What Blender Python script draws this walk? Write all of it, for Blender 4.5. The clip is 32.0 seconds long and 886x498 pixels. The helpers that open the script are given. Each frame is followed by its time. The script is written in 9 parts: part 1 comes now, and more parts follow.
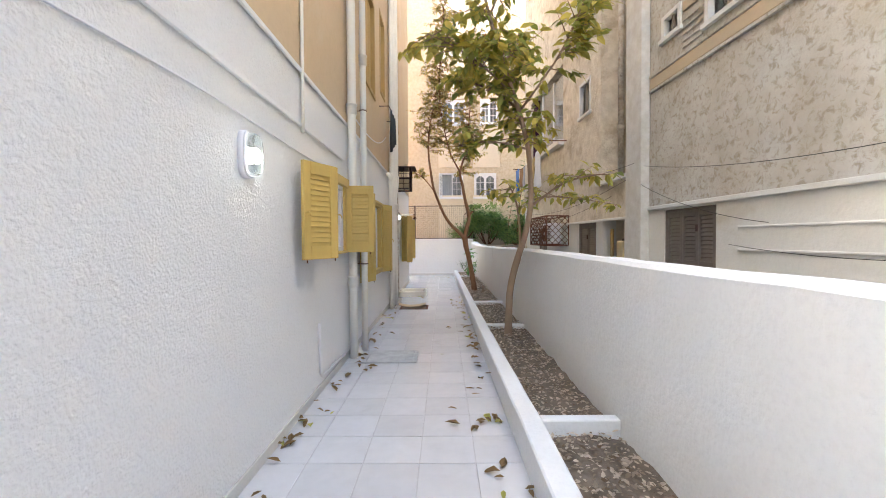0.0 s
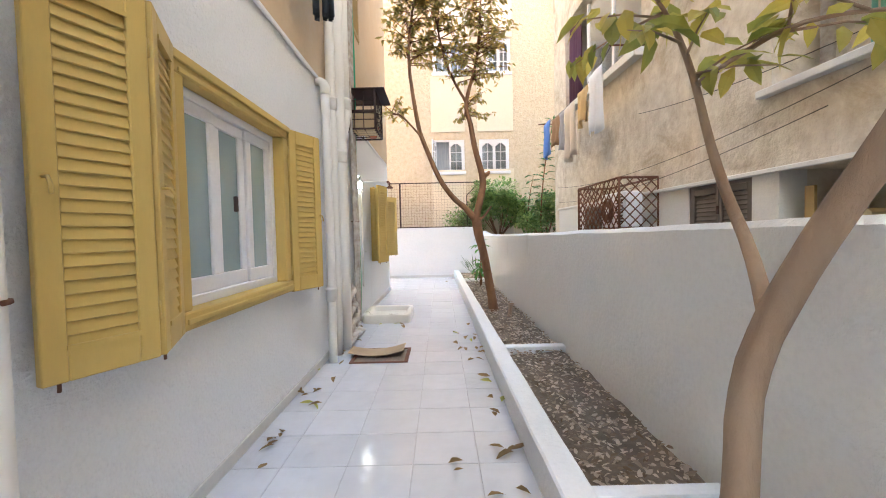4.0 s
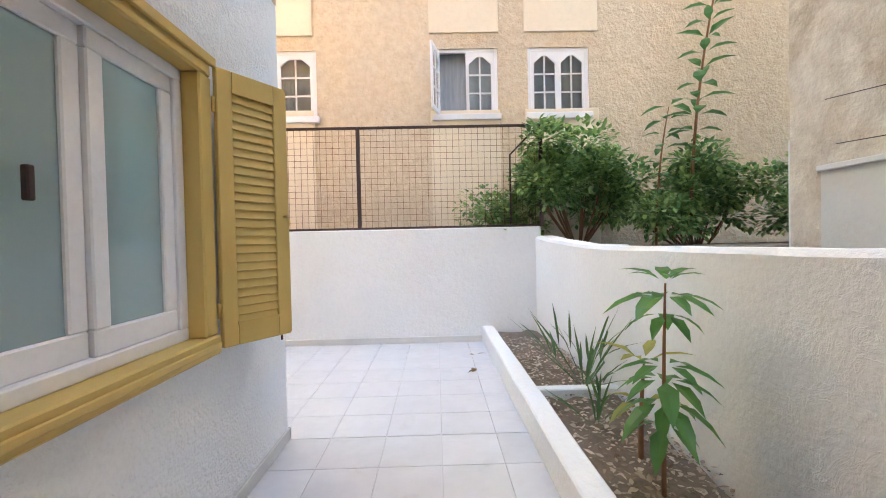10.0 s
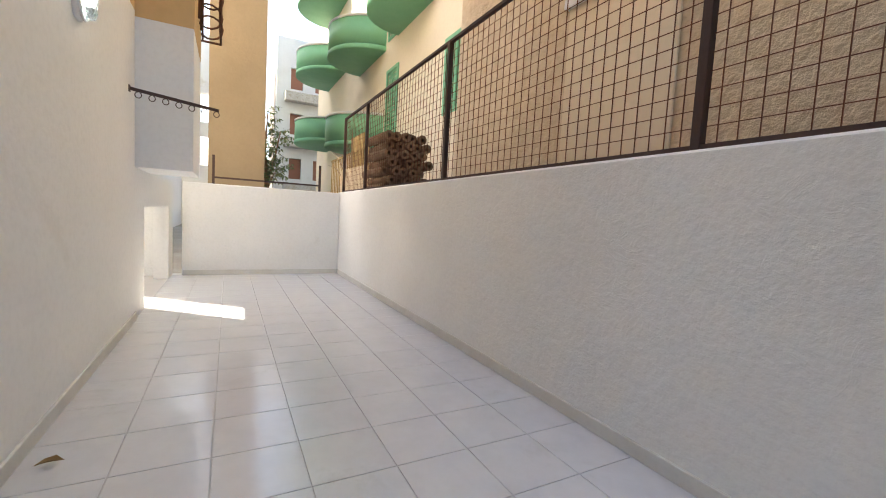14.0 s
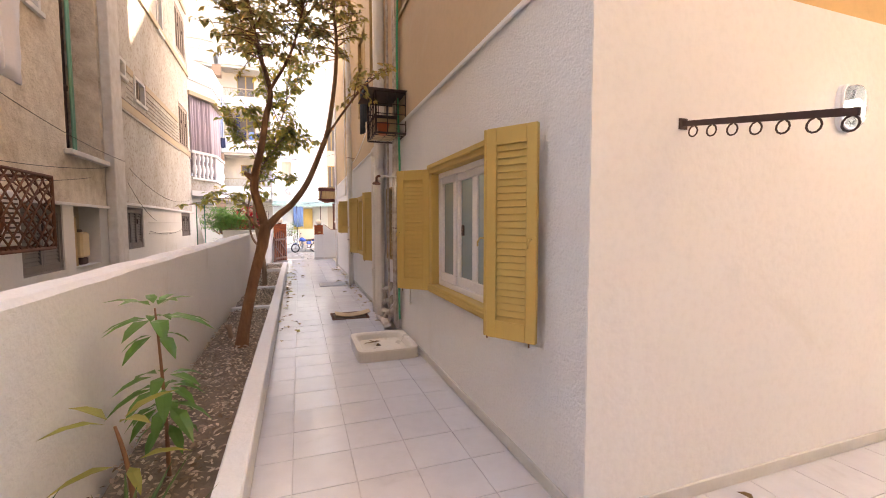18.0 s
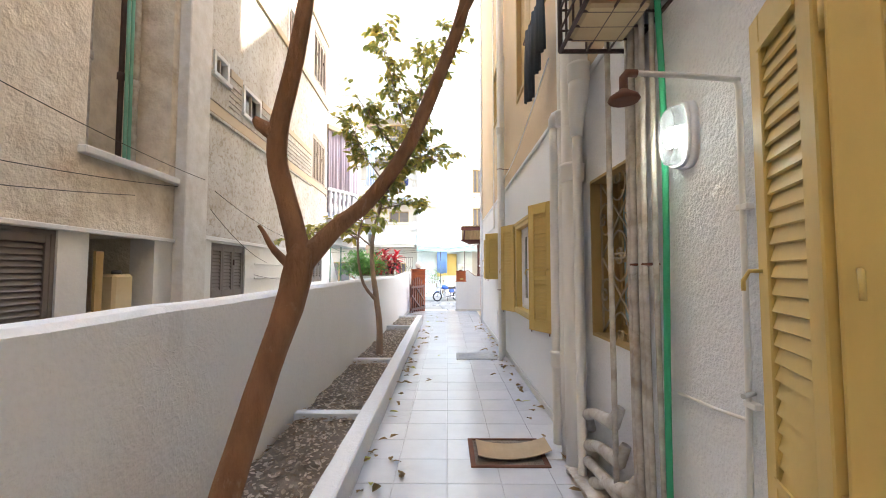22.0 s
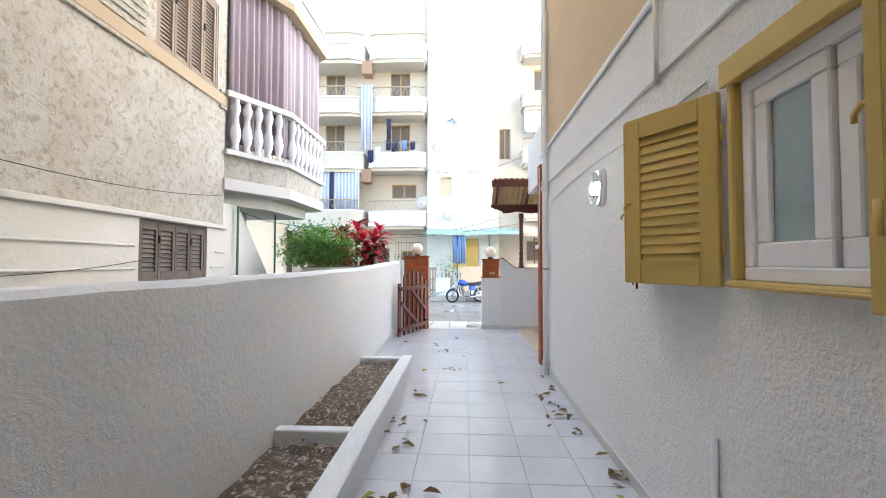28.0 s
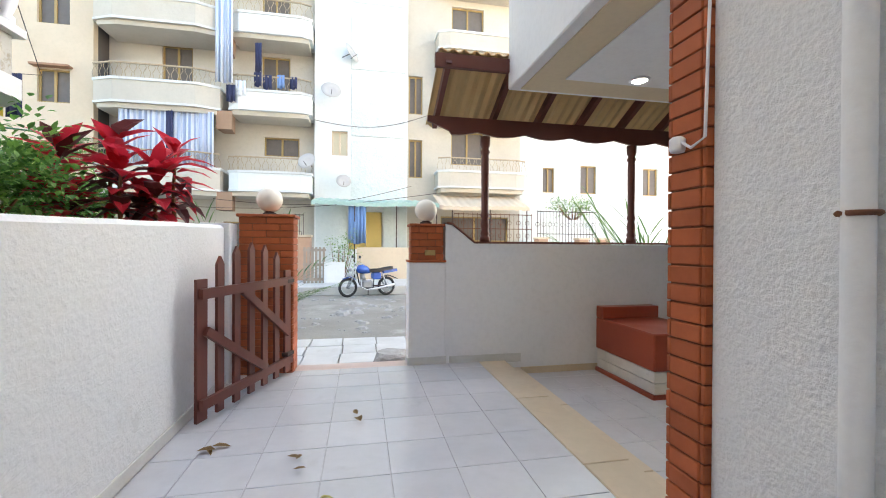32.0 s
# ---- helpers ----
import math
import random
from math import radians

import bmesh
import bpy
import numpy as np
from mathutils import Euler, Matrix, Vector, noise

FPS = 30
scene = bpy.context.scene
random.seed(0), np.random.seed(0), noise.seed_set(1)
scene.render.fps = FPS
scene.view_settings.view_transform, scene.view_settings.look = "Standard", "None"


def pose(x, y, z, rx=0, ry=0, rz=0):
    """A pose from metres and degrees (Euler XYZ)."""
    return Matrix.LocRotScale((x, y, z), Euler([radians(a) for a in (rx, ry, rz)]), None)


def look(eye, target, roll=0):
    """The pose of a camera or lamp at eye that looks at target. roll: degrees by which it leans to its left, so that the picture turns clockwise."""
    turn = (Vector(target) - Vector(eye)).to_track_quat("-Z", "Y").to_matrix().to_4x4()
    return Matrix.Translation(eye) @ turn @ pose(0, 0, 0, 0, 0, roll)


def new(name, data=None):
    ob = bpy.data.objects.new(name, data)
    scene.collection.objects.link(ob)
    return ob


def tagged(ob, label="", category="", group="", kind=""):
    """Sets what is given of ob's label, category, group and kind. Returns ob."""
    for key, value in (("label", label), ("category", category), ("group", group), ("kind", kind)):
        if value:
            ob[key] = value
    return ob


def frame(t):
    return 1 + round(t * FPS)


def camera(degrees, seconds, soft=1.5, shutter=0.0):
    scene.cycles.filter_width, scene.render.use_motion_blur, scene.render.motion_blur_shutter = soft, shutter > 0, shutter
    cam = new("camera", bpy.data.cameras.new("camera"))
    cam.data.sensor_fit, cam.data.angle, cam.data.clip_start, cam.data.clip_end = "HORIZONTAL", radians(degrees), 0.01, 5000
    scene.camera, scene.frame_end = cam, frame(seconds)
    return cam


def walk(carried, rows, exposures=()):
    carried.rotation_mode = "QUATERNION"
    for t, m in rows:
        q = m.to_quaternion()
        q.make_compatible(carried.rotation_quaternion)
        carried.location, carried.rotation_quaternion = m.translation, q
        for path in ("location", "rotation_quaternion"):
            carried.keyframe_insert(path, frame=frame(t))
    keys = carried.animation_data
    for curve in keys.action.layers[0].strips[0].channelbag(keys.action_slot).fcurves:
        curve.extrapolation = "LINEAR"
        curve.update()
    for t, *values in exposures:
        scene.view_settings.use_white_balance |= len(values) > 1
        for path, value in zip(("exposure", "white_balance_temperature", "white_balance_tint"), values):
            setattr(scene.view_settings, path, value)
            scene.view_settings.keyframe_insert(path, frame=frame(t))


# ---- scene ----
cam = camera(94.2, 32.0, soft=1.0)
PATH = [
    (0, (0.231, -1.292, 1.584), (0.227, 0.707, 1.536), -0.3),
    (0.5, (0.292, -0.701, 1.484), (0.27, 1.297, 1.399), -1.1),
    (1, (0.329, -0.166, 1.443), (0.306, 1.829, 1.307), -0.0),
    (1.5, (0.286, 0.481, 1.465), (0.314, 2.479, 1.389), 1.0),
    (2, (0.315, 1.086, 1.423), (0.367, 3.084, 1.355), 0.3),
    (2.5, (0.293, 1.713, 1.381), (0.336, 3.708, 1.232), 1.5),
    (3, (0.231, 2.298, 1.406), (0.322, 4.292, 1.28), -0.7),
    (3.5, (0.258, 2.935, 1.379), (0.262, 4.933, 1.272), -1.4),
    (5.5, (0.189, 5.297, 1.446), (0.246, 7.295, 1.513), -0.7),
    (6, (0.224, 5.965, 1.384), (0.281, 7.963, 1.464), -1.3),
    (6.5, (0.269, 6.652, 1.338), (0.27, 8.652, 1.391), 0.4),
    (7, (0.241, 7.321, 1.358), (0.31, 9.319, 1.384), 1.0),
    (7.5, (0.27, 7.971, 1.355), (0.248, 9.971, 1.406), -0.7),
    (8, (0.217, 8.582, 1.34), (0.111, 10.579, 1.396), 0.8),
    (8.5, (0.145, 9.142, 1.393), (0.053, 11.14, 1.399), -0.5),
    (9, (0.127, 9.738, 1.391), (-0.03, 11.732, 1.367), 0.6),
    (9.5, (0.038, 10.425, 1.386), (-0.014, 12.423, 1.329), 0.2),
    (10, (0.044, 11.01, 1.408), (0.077, 13.01, 1.374), -1.3),
    (10.5, (0.136, 11.591, 1.35), (0.127, 13.588, 1.232), -0.8),
    (11, (0.168, 12.222, 1.251), (0.311, 14.214, 1.15), -0.8),
    (11.5, (0.296, 12.789, 1.115), (0.367, 14.784, 0.989), -0.5),
    (12, (0.377, 13.279, 1.055), (0.268, 15.271, 0.916), 0.0),
    (12.5, (0.321, 13.751, 1.067), (-0.157, 15.691, 0.972), 1.4),
    (13, (0.285, 14.186, 1.111), (-0.781, 15.874, 0.996), 2.7),
    (13.5, (0.264, 14.533, 1.16), (-1.254, 15.827, 1.012), 3.5),
    (15.5, (0.006, 15.548, 1.346), (-1.989, 15.562, 1.204), 2.0),
    (16, (-0.053, 15.689, 1.358), (-1.996, 15.242, 1.192), 2.8),
    (16.5, (0.01, 15.784, 1.374), (-1.652, 14.672, 1.337), 2.4),
    (17, (0.183, 15.867, 1.458), (-1.124, 14.353, 1.425), -2.1),
    (17.5, (0.317, 15.855, 1.549), (-0.614, 14.092, 1.399), -1.9),
    (18, (0.372, 15.794, 1.665), (-0.286, 13.91, 1.542), -0.1),
    (18.5, (0.393, 15.557, 1.748), (-0.004, 13.602, 1.61), 0.2),
    (19, (0.289, 15.216, 1.731), (0.1, 13.231, 1.58), 0.7),
    (19.5, (0.141, 14.84, 1.752), (0.119, 12.844, 1.621), 3.1),
    (20, (0.113, 14.277, 1.707), (0.064, 12.281, 1.59), 3.4),
    (20.5, (0.053, 13.702, 1.655), (0.008, 11.707, 1.51), 2.5),
    (21, (-0.006, 13.118, 1.65), (0.014, 11.121, 1.537), 2.2),
    (21.5, (0.077, 12.494, 1.602), (0.054, 10.495, 1.561), 0.9),
    (22, (0.052, 11.912, 1.561), (0.071, 9.915, 1.671), 0.0),
    (22.5, (0.036, 11.319, 1.608), (0.128, 9.328, 1.783), 1.2),
    (23, (0.077, 10.683, 1.646), (0.108, 8.687, 1.766), 0.0),
    (23.5, (0.006, 10.17, 1.617), (0.055, 8.174, 1.734), -1.1),
    (24, (0.001, 9.608, 1.594), (0.011, 7.609, 1.629), 1.2),
    (24.5, (0.072, 9.004, 1.615), (0.017, 7.005, 1.574), 1.9),
    (25, (0.07, 8.339, 1.581), (0.118, 6.34, 1.547), 0.2),
    (25.5, (0.14, 7.698, 1.536), (0.156, 5.698, 1.553), 2.2),
    (27.5, (0.099, 5.56, 1.502), (0.214, 3.567, 1.63), 1.0),
    (28, (0.081, 4.882, 1.516), (0.188, 2.886, 1.581), 0.1),
    (28.5, (0.171, 4.177, 1.549), (0.096, 2.178, 1.516), -0.4),
    (29, (0.172, 3.535, 1.524), (0.169, 1.537, 1.431), -1.2),
    (29.5, (0.066, 2.945, 1.483), (0.036, 0.948, 1.386), 1.5),
    (30, (0.069, 2.315, 1.504), (-0.012, 0.326, 1.316), 1.9),
    (30.5, (0.03, 1.719, 1.471), (-0.007, -0.279, 1.379), 2.5),
    (31, (0.117, 1.136, 1.396), (-0.018, -0.859, 1.333), 2.4),
    (31.5, (0.207, 0.535, 1.368), (-0.01, -1.452, 1.315), 0.5),
    (32, (0.226, 0.013, 1.339), (-0.163, -1.949, 1.328), 0.3),
]
walk(cam, [(t, look(eye, target, roll)) for t, eye, target, roll in PATH],
     [(0.0, 3.58, 6900, 9), (2.0, 3.95, 6900, 9), (4.0, 4.05, 6800, 8), (6.0, 3.9, 6500, 7), (8.0, 3.7, 6700, 7), (9.0, 3.72, 6500, 7), (11.0, 3.6, 6700, 8), (12.0, 3.35, 6800, 8), (12.5, 3.1, 6900, 8), (13.0, 2.7, 6800, 8), (13.5, 2.45, 6900, 8), (15.5, 2.5, 7400, 6), (17.0, 2.68, 8000, 17), (18.0, 3.35, 8600, 26), (19.0, 3.65, 8000, 14), (20.0, 3.65, 6900, 10), (23.0, 3.8, 7200, 10), (25.0, 3.6, 7000, 8), (27.5, 3.2, 6900, 8), (29.0, 3.02, 7100, 9), (32.0, 2.8, 7300, 8)])

# == world ==
world = bpy.data.worlds.new("sky")
scene.world = world
world.use_nodes = True
SUN_EL, SUN_AZ = 36.0, -140.0          # azimuth in degrees, clockwise from +y
sky = world.node_tree.nodes.new("ShaderNodeTexSky")
sky.sky_type, sky.sun_disc = "NISHITA", False
sky.sun_elevation, sky.sun_rotation = radians(SUN_EL), radians(SUN_AZ)
sky.air_density, sky.dust_density, sky.ozone_density = 1.0, 1.6, 1.0
background = world.node_tree.nodes["Background"]
background.inputs["Strength"].default_value = 0.15
world.node_tree.links.new(sky.outputs[0], background.inputs[0])
sun = new("sun", bpy.data.lights.new("sun", "SUN"))
sun.data.energy, sun.data.angle, sun.data.color = 4.5, radians(0.6), (1.0, 0.95, 0.86)
toward_sun = Vector((math.sin(radians(SUN_AZ)) * math.cos(radians(SUN_EL)), math.cos(radians(SUN_AZ)) * math.cos(radians(SUN_EL)), math.sin(radians(SUN_EL))))
sun.matrix_world = look(toward_sun * 60, (0, 0, 0))

# == materials ==
MATS = {}


def nodes_of(name):
    m = bpy.data.materials.new(name)
    m.use_nodes = True
    return m, m.node_tree, m.node_tree.nodes["Principled BSDF"]


def noise_node(tree, scale, detail=4, rough=0.55, coord=None, stretch=None, distortion=0.0):
    n = tree.nodes.new("ShaderNodeTexNoise")
    n.inputs["Scale"].default_value = scale
    n.inputs["Detail"].default_value = detail
    n.inputs["Roughness"].default_value = rough
    n.inputs["Distortion"].default_value = distortion
    c = tree.nodes.new("ShaderNodeTexCoord") if coord is None else coord
    out = c.outputs["Object"] if "Object" in c.outputs else c.outputs["Position"]
    if stretch:
        mp = tree.nodes.new("ShaderNodeMapping")
        mp.inputs["Scale"].default_value = stretch
        tree.links.new(out, mp.inputs["Vector"])
        tree.links.new(mp.outputs["Vector"], n.inputs["Vector"])
    else:
        tree.links.new(out, n.inputs["Vector"])
    return n


def ramp(tree, src, stops):
    r = tree.nodes.new("ShaderNodeValToRGB")
    el = r.color_ramp.elements
    el[0].position, el[0].color = stops[0][0], (*stops[0][1], 1)
    el[1].position, el[1].color = stops[-1][0], (*stops[-1][1], 1)
    for p, c in stops[1:-1]:
        e = el.new(p)
        e.color = (*c, 1)
    tree.links.new(src, r.inputs["Fac"])
    return r.outputs["Color"]


def mixed(tree, fac, a, b, mode="MIX"):
    x = tree.nodes.new("ShaderNodeMix")
    x.data_type, x.blend_type = "RGBA", mode
    for sock, v in ((x.inputs[0], fac), (x.inputs[6], a), (x.inputs[7], b)):
        if isinstance(v, (float, int)):
            sock.default_value = v
        elif isinstance(v, tuple):
            sock.default_value = (*v, 1)
        else:
            tree.links.new(v, sock)
    return x.outputs[2]


def surface(name, base, second=None, rough=0.7, metal=0.0, grain=60, grain_bump=0.15, bump_dist=0.004, patch=1.2, patch_amount=0.35,
            stain=None, stain_scale=0.8, stain_from=0.55, stretch=None, spec=0.4, random_value=0.0, detail=6, coat=0.0, rough_var=0.12, placed=False, trowel=0.0):
    """A painted, plastered, wooden or stone surface: base colour with a second tone in patches, stains, fine grain and relief."""
    if name in MATS:
        return MATS[name]
    m, tree, b = nodes_of(name)
    second = second or tuple(c * 0.82 for c in base)
    coord = tree.nodes.new("ShaderNodeNewGeometry" if placed else "ShaderNodeTexCoord")
    big = noise_node(tree, patch, 5, 0.6, coord, stretch)
    fine = noise_node(tree, grain, detail, 0.6, coord, stretch)
    col = mixed(tree, ramp(tree, big.outputs["Fac"], [(0.35, (0, 0, 0)), (0.7, (patch_amount,) * 3)]), base, second)
    dark = tuple(c * 0.8 for c in base)
    col = mixed(tree, ramp(tree, fine.outputs["Fac"], [(0.3, (0.25,) * 3), (0.55, (0, 0, 0))]), col, dark)
    if stain:
        st = noise_node(tree, stain_scale, 8, 0.68, coord, stretch, 0.6)
        col = mixed(tree, ramp(tree, st.outputs["Fac"], [(stain_from, (0, 0, 0)), (stain_from + 0.14, (0.8,) * 3)]), col, stain)
    if random_value:
        info = tree.nodes.new("ShaderNodeObjectInfo")
        mr = tree.nodes.new("ShaderNodeMapRange")
        mr.inputs["To Min"].default_value, mr.inputs["To Max"].default_value = 1 - random_value, 1.0
        tree.links.new(info.outputs["Random"], mr.inputs["Value"])
        cc = tree.nodes.new("ShaderNodeCombineColor")
        for i in range(3):
            tree.links.new(mr.outputs[0], cc.inputs[i])
        col = mixed(tree, 1.0, col, cc.outputs[0], "MULTIPLY")
    tree.links.new(col, b.inputs["Base Color"])
    rr = tree.nodes.new("ShaderNodeMapRange")
    rr.inputs["To Min"].default_value, rr.inputs["To Max"].default_value = max(0.02, rough - rough_var), min(1, rough + rough_var)
    tree.links.new(big.outputs["Fac"], rr.inputs["Value"])
    tree.links.new(rr.outputs[0], b.inputs["Roughness"])
    b.inputs["Metallic"].default_value = metal
    b.inputs["Specular IOR Level"].default_value = spec
    b.inputs["Coat Weight"].default_value = coat
    if grain_bump:
        bp = tree.nodes.new("ShaderNodeBump")
        bp.inputs["Strength"].default_value = grain_bump
        bp.inputs["Distance"].default_value = bump_dist
        lumps = noise_node(tree, grain * 0.27, 3, 0.5, coord, stretch, 0.4)
        total = tree.nodes.new("ShaderNodeMath")
        total.operation = "ADD"
        tree.links.new(fine.outputs["Fac"], total.inputs[0])
        tree.links.new(lumps.outputs["Fac"], total.inputs[1])
        height = total.outputs[0]
        if trowel:
            # ridges left by the trowel, in patches
            swirl = ramp(tree, noise_node(tree, 5.5, 4, 0.62, coord, None, 1.6).outputs["Fac"], [(0.44, (0, 0, 0)), (0.5, (1, 1, 1)), (0.56, (0, 0, 0))])
            where = ramp(tree, noise_node(tree, 0.9, 3, 0.5, coord).outputs["Fac"], [(0.46, (0, 0, 0)), (0.62, (trowel,) * 3)])
            ridge = tree.nodes.new("ShaderNodeMath")
            ridge.operation = "MULTIPLY_ADD"
            tree.links.new(swirl, ridge.inputs[0])
            tree.links.new(where, ridge.inputs[1])
            tree.links.new(height, ridge.inputs[2])
            height = ridge.outputs[0]
        tree.links.new(height, bp.inputs["Height"])
        tree.links.new(bp.outputs["Normal"], b.inputs["Normal"])
    MATS[name] = m
    return m


def glassy(name, color, rough, transmission=1.0, alpha_light=True):
    m, tree, b = nodes_of(name)
    b.inputs["Base Color"].default_value = (*color, 1)
    b.inputs["Roughness"].default_value = rough
    b.inputs["Transmission Weight"].default_value = transmission
    b.inputs["IOR"].default_value = 1.45
    return m


def glowing(name, color, strength):
    m, tree, b = nodes_of(name)
    b.inputs["Base Color"].default_value = (*color, 1)
    b.inputs["Emission Color"].default_value = (*color, 1)
    b.inputs["Emission Strength"].default_value = strength
    b.inputs["Roughness"].default_value = 0.3
    return m


white_rough = surface("white_roughcast", (0.80, 0.80, 0.80), (0.70, 0.70, 0.71), 0.85, grain=58, grain_bump=0.95, bump_dist=0.011, patch=0.7, patch_amount=0.3, stain=(0.68, 0.67, 0.64), stain_scale=0.6, stain_from=0.6, detail=3)
white_smooth = surface("white_plaster", (0.80, 0.80, 0.80), (0.71, 0.71, 0.71), 0.7, grain=20, grain_bump=0.35, bump_dist=0.008, patch=0.9, patch_amount=0.3, stain=(0.66, 0.65, 0.63), stain_scale=0.5, stain_from=0.62, detail=5)
white_wall = surface("white_painted_wall", (0.79, 0.79, 0.785), (0.68, 0.68, 0.67), 0.75, grain=30, grain_bump=0.8, bump_dist=0.008, patch=1.1, patch_amount=0.35, stain=(0.6, 0.58, 0.55), stain_scale=0.9, stain_from=0.64, detail=4, trowel=0.22)
cream_wall = surface("cream_paint", (0.62, 0.47, 0.31), (0.52, 0.38, 0.23), 0.85, grain=14, grain_bump=0.3, bump_dist=0.012, patch=0.5, patch_amount=0.5, stain=(0.62, 0.50, 0.36), stain_scale=0.7, stain_from=0.55)
orange_wall = surface("ochre_paint", (0.64, 0.44, 0.22), (0.54, 0.35, 0.16), 0.85, grain=14, grain_bump=0.2, bump_dist=0.01, patch=0.6, patch_amount=0.4)
beige_rough = surface("beige_roughcast", (0.70, 0.63, 0.52), (0.50, 0.42, 0.32), 0.92, grain=18, grain_bump=0.9, bump_dist=0.022, patch=5, patch_amount=0.8, stain=(0.40, 0.32, 0.22), stain_scale=1.1, stain_from=0.50, detail=4)
beige_pale = surface("pale_roughcast", (0.54, 0.52, 0.475), (0.40, 0.35, 0.28), 0.92, grain=30, grain_bump=0.7, bump_dist=0.012, patch=1.6, patch_amount=0.8, stain=(0.30, 0.245, 0.175), stain_scale=11, stain_from=0.50, detail=5)
beige_light = surface("pale_render", (0.66, 0.64, 0.60), (0.50, 0.46, 0.40), 0.9, grain=26, grain_bump=0.5, bump_dist=0.01, patch=6, patch_amount=0.7, stain=(0.50, 0.43, 0.34), stain_scale=0.9, stain_from=0.6)
band_white = surface("white_band", (0.70, 0.69, 0.66), (0.58, 0.56, 0.52), 0.85, grain=22, grain_bump=0.4, bump_dist=0.01, patch=0.8, patch_amount=0.5, stain=(0.5, 0.44, 0.36), stain_scale=0.8, stain_from=0.6)
moulding = surface("tan_moulding", (0.50, 0.40, 0.28), (0.40, 0.31, 0.2), 0.85, grain=25, grain_bump=0.4, patch=0.9)
peach_rough = surface("peach_roughcast", (0.70, 0.58, 0.43), (0.56, 0.43, 0.29), 0.92, grain=18, grain_bump=1.0, bump_dist=0.035, patch=8, patch_amount=0.75, stain=(0.56, 0.43, 0.29), stain_scale=0.35, stain_from=0.6, detail=4)
peach_smooth = surface("peach_plaster", (0.78, 0.67, 0.52), (0.70, 0.58, 0.43), 0.85, grain=18, grain_bump=0.2, patch=0.8)
tile_white = surface("floor_tile", (0.64, 0.635, 0.645), (0.55, 0.545, 0.555), 0.17, grain=9, grain_bump=0.04, bump_dist=0.002, patch=3.2, patch_amount=0.55, stain=(0.50, 0.49, 0.48), stain_scale=1.6, stain_from=0.6, spec=0.5, random_value=0.09, rough_var=0.12, detail=8, placed=True)
grout = surface("grout", (0.52, 0.51, 0.50), (0.32, 0.31, 0.30), 0.9, grain=40)
skirting = surface("skirting_stone", (0.64, 0.63, 0.60), (0.50, 0.49, 0.46), 0.6, grain=40, patch=3, patch_amount=0.6)
concrete = surface("concrete", (0.46, 0.46, 0.45), (0.30, 0.30, 0.29), 0.9, grain=45, grain_bump=0.7, bump_dist=0.01, patch=6, patch_amount=0.8)
soil = surface("soil", (0.26, 0.205, 0.155), (0.14, 0.108, 0.08), 0.95, grain=40, grain_bump=0.9, bump_dist=0.03, patch=4, patch_amount=0.8, stain=(0.26, 0.215, 0.17), stain_scale=12, stain_from=0.62)
yellow_paint = surface("yellow_shutter_paint", (0.60, 0.42, 0.13), (0.52, 0.35, 0.10), 0.5, grain=30, grain_bump=0.12, patch=2.5, patch_amount=0.4, stretch=(1, 1, 0.3))
tan_wood = surface("tan_wood", (0.42, 0.28, 0.11), (0.31, 0.19, 0.07), 0.6, grain=30, grain_bump=0.3, patch=3, stretch=(1, 1, 0.25))
frame_white = surface("white_frame_paint", (0.80, 0.79, 0.81), (0.72, 0.71, 0.73), 0.4, grain=30, grain_bump=0.05, patch=3)
rust = surface("rusted_iron", (0.12, 0.05, 0.03), (0.20, 0.08, 0.04), 0.85, grain=50, grain_bump=0.4, patch=6, patch_amount=0.8)
dark_iron = surface("dark_iron", (0.06, 0.035, 0.03), (0.1, 0.05, 0.035), 0.7, grain=50, grain_bump=0.3, patch=6)
pipe_white = surface("painted_pipe", (0.82, 0.79, 0.73), (0.69, 0.65, 0.58), 0.45, grain=12, grain_bump=0.15, patch=2.2, patch_amount=0.6, stain=(0.45, 0.36, 0.26), stain_scale=2.5, stain_from=0.66, stretch=(1, 1, 0.5))
pipe_old = surface("corroded_pipe", (0.60, 0.56, 0.50), (0.32, 0.24, 0.17), 0.7, grain=30, grain_bump=0.5, patch=9, patch_amount=0.9, stain=(0.16, 0.11, 0.08), stain_scale=7, stain_from=0.6)
bark = surface("bark", (0.30, 0.15, 0.075), (0.17, 0.08, 0.04), 0.9, grain=34, grain_bump=1.0, bump_dist=0.02, patch=7, patch_amount=0.9, stain=(0.36, 0.27, 0.2), stain_scale=14, stain_from=0.62, stretch=(1, 1, 0.35))
bark_pale = surface("pale_bark", (0.36, 0.25, 0.17), (0.24, 0.15, 0.10), 0.9, grain=28, grain_bump=0.8, bump_dist=0.01, patch=6, patch_amount=0.7, stain=(0.40, 0.33, 0.25), stain_scale=8, stain_from=0.6, stretch=(1, 1, 0.35))
brown_paint = surface("grey_brown_shutter_paint", (0.16, 0.135, 0.12), (0.11, 0.09, 0.075), 0.65, grain=40, grain_bump=0.2, patch=4)
red_brown = surface("red_brown_wood", (0.13, 0.035, 0.022), (0.08, 0.022, 0.015), 0.45, grain=30, grain_bump=0.2, patch=4, stretch=(1, 1, 0.3))
brick_red = surface("red_brick", (0.48, 0.115, 0.035), (0.36, 0.08, 0.025), 0.55, grain=60, grain_bump=0.2, patch=8, patch_amount=0.6, random_value=0.25, placed=True)
mortar = surface("mortar", (0.22, 0.09, 0.05), (0.15, 0.06, 0.04), 0.95, grain=60)
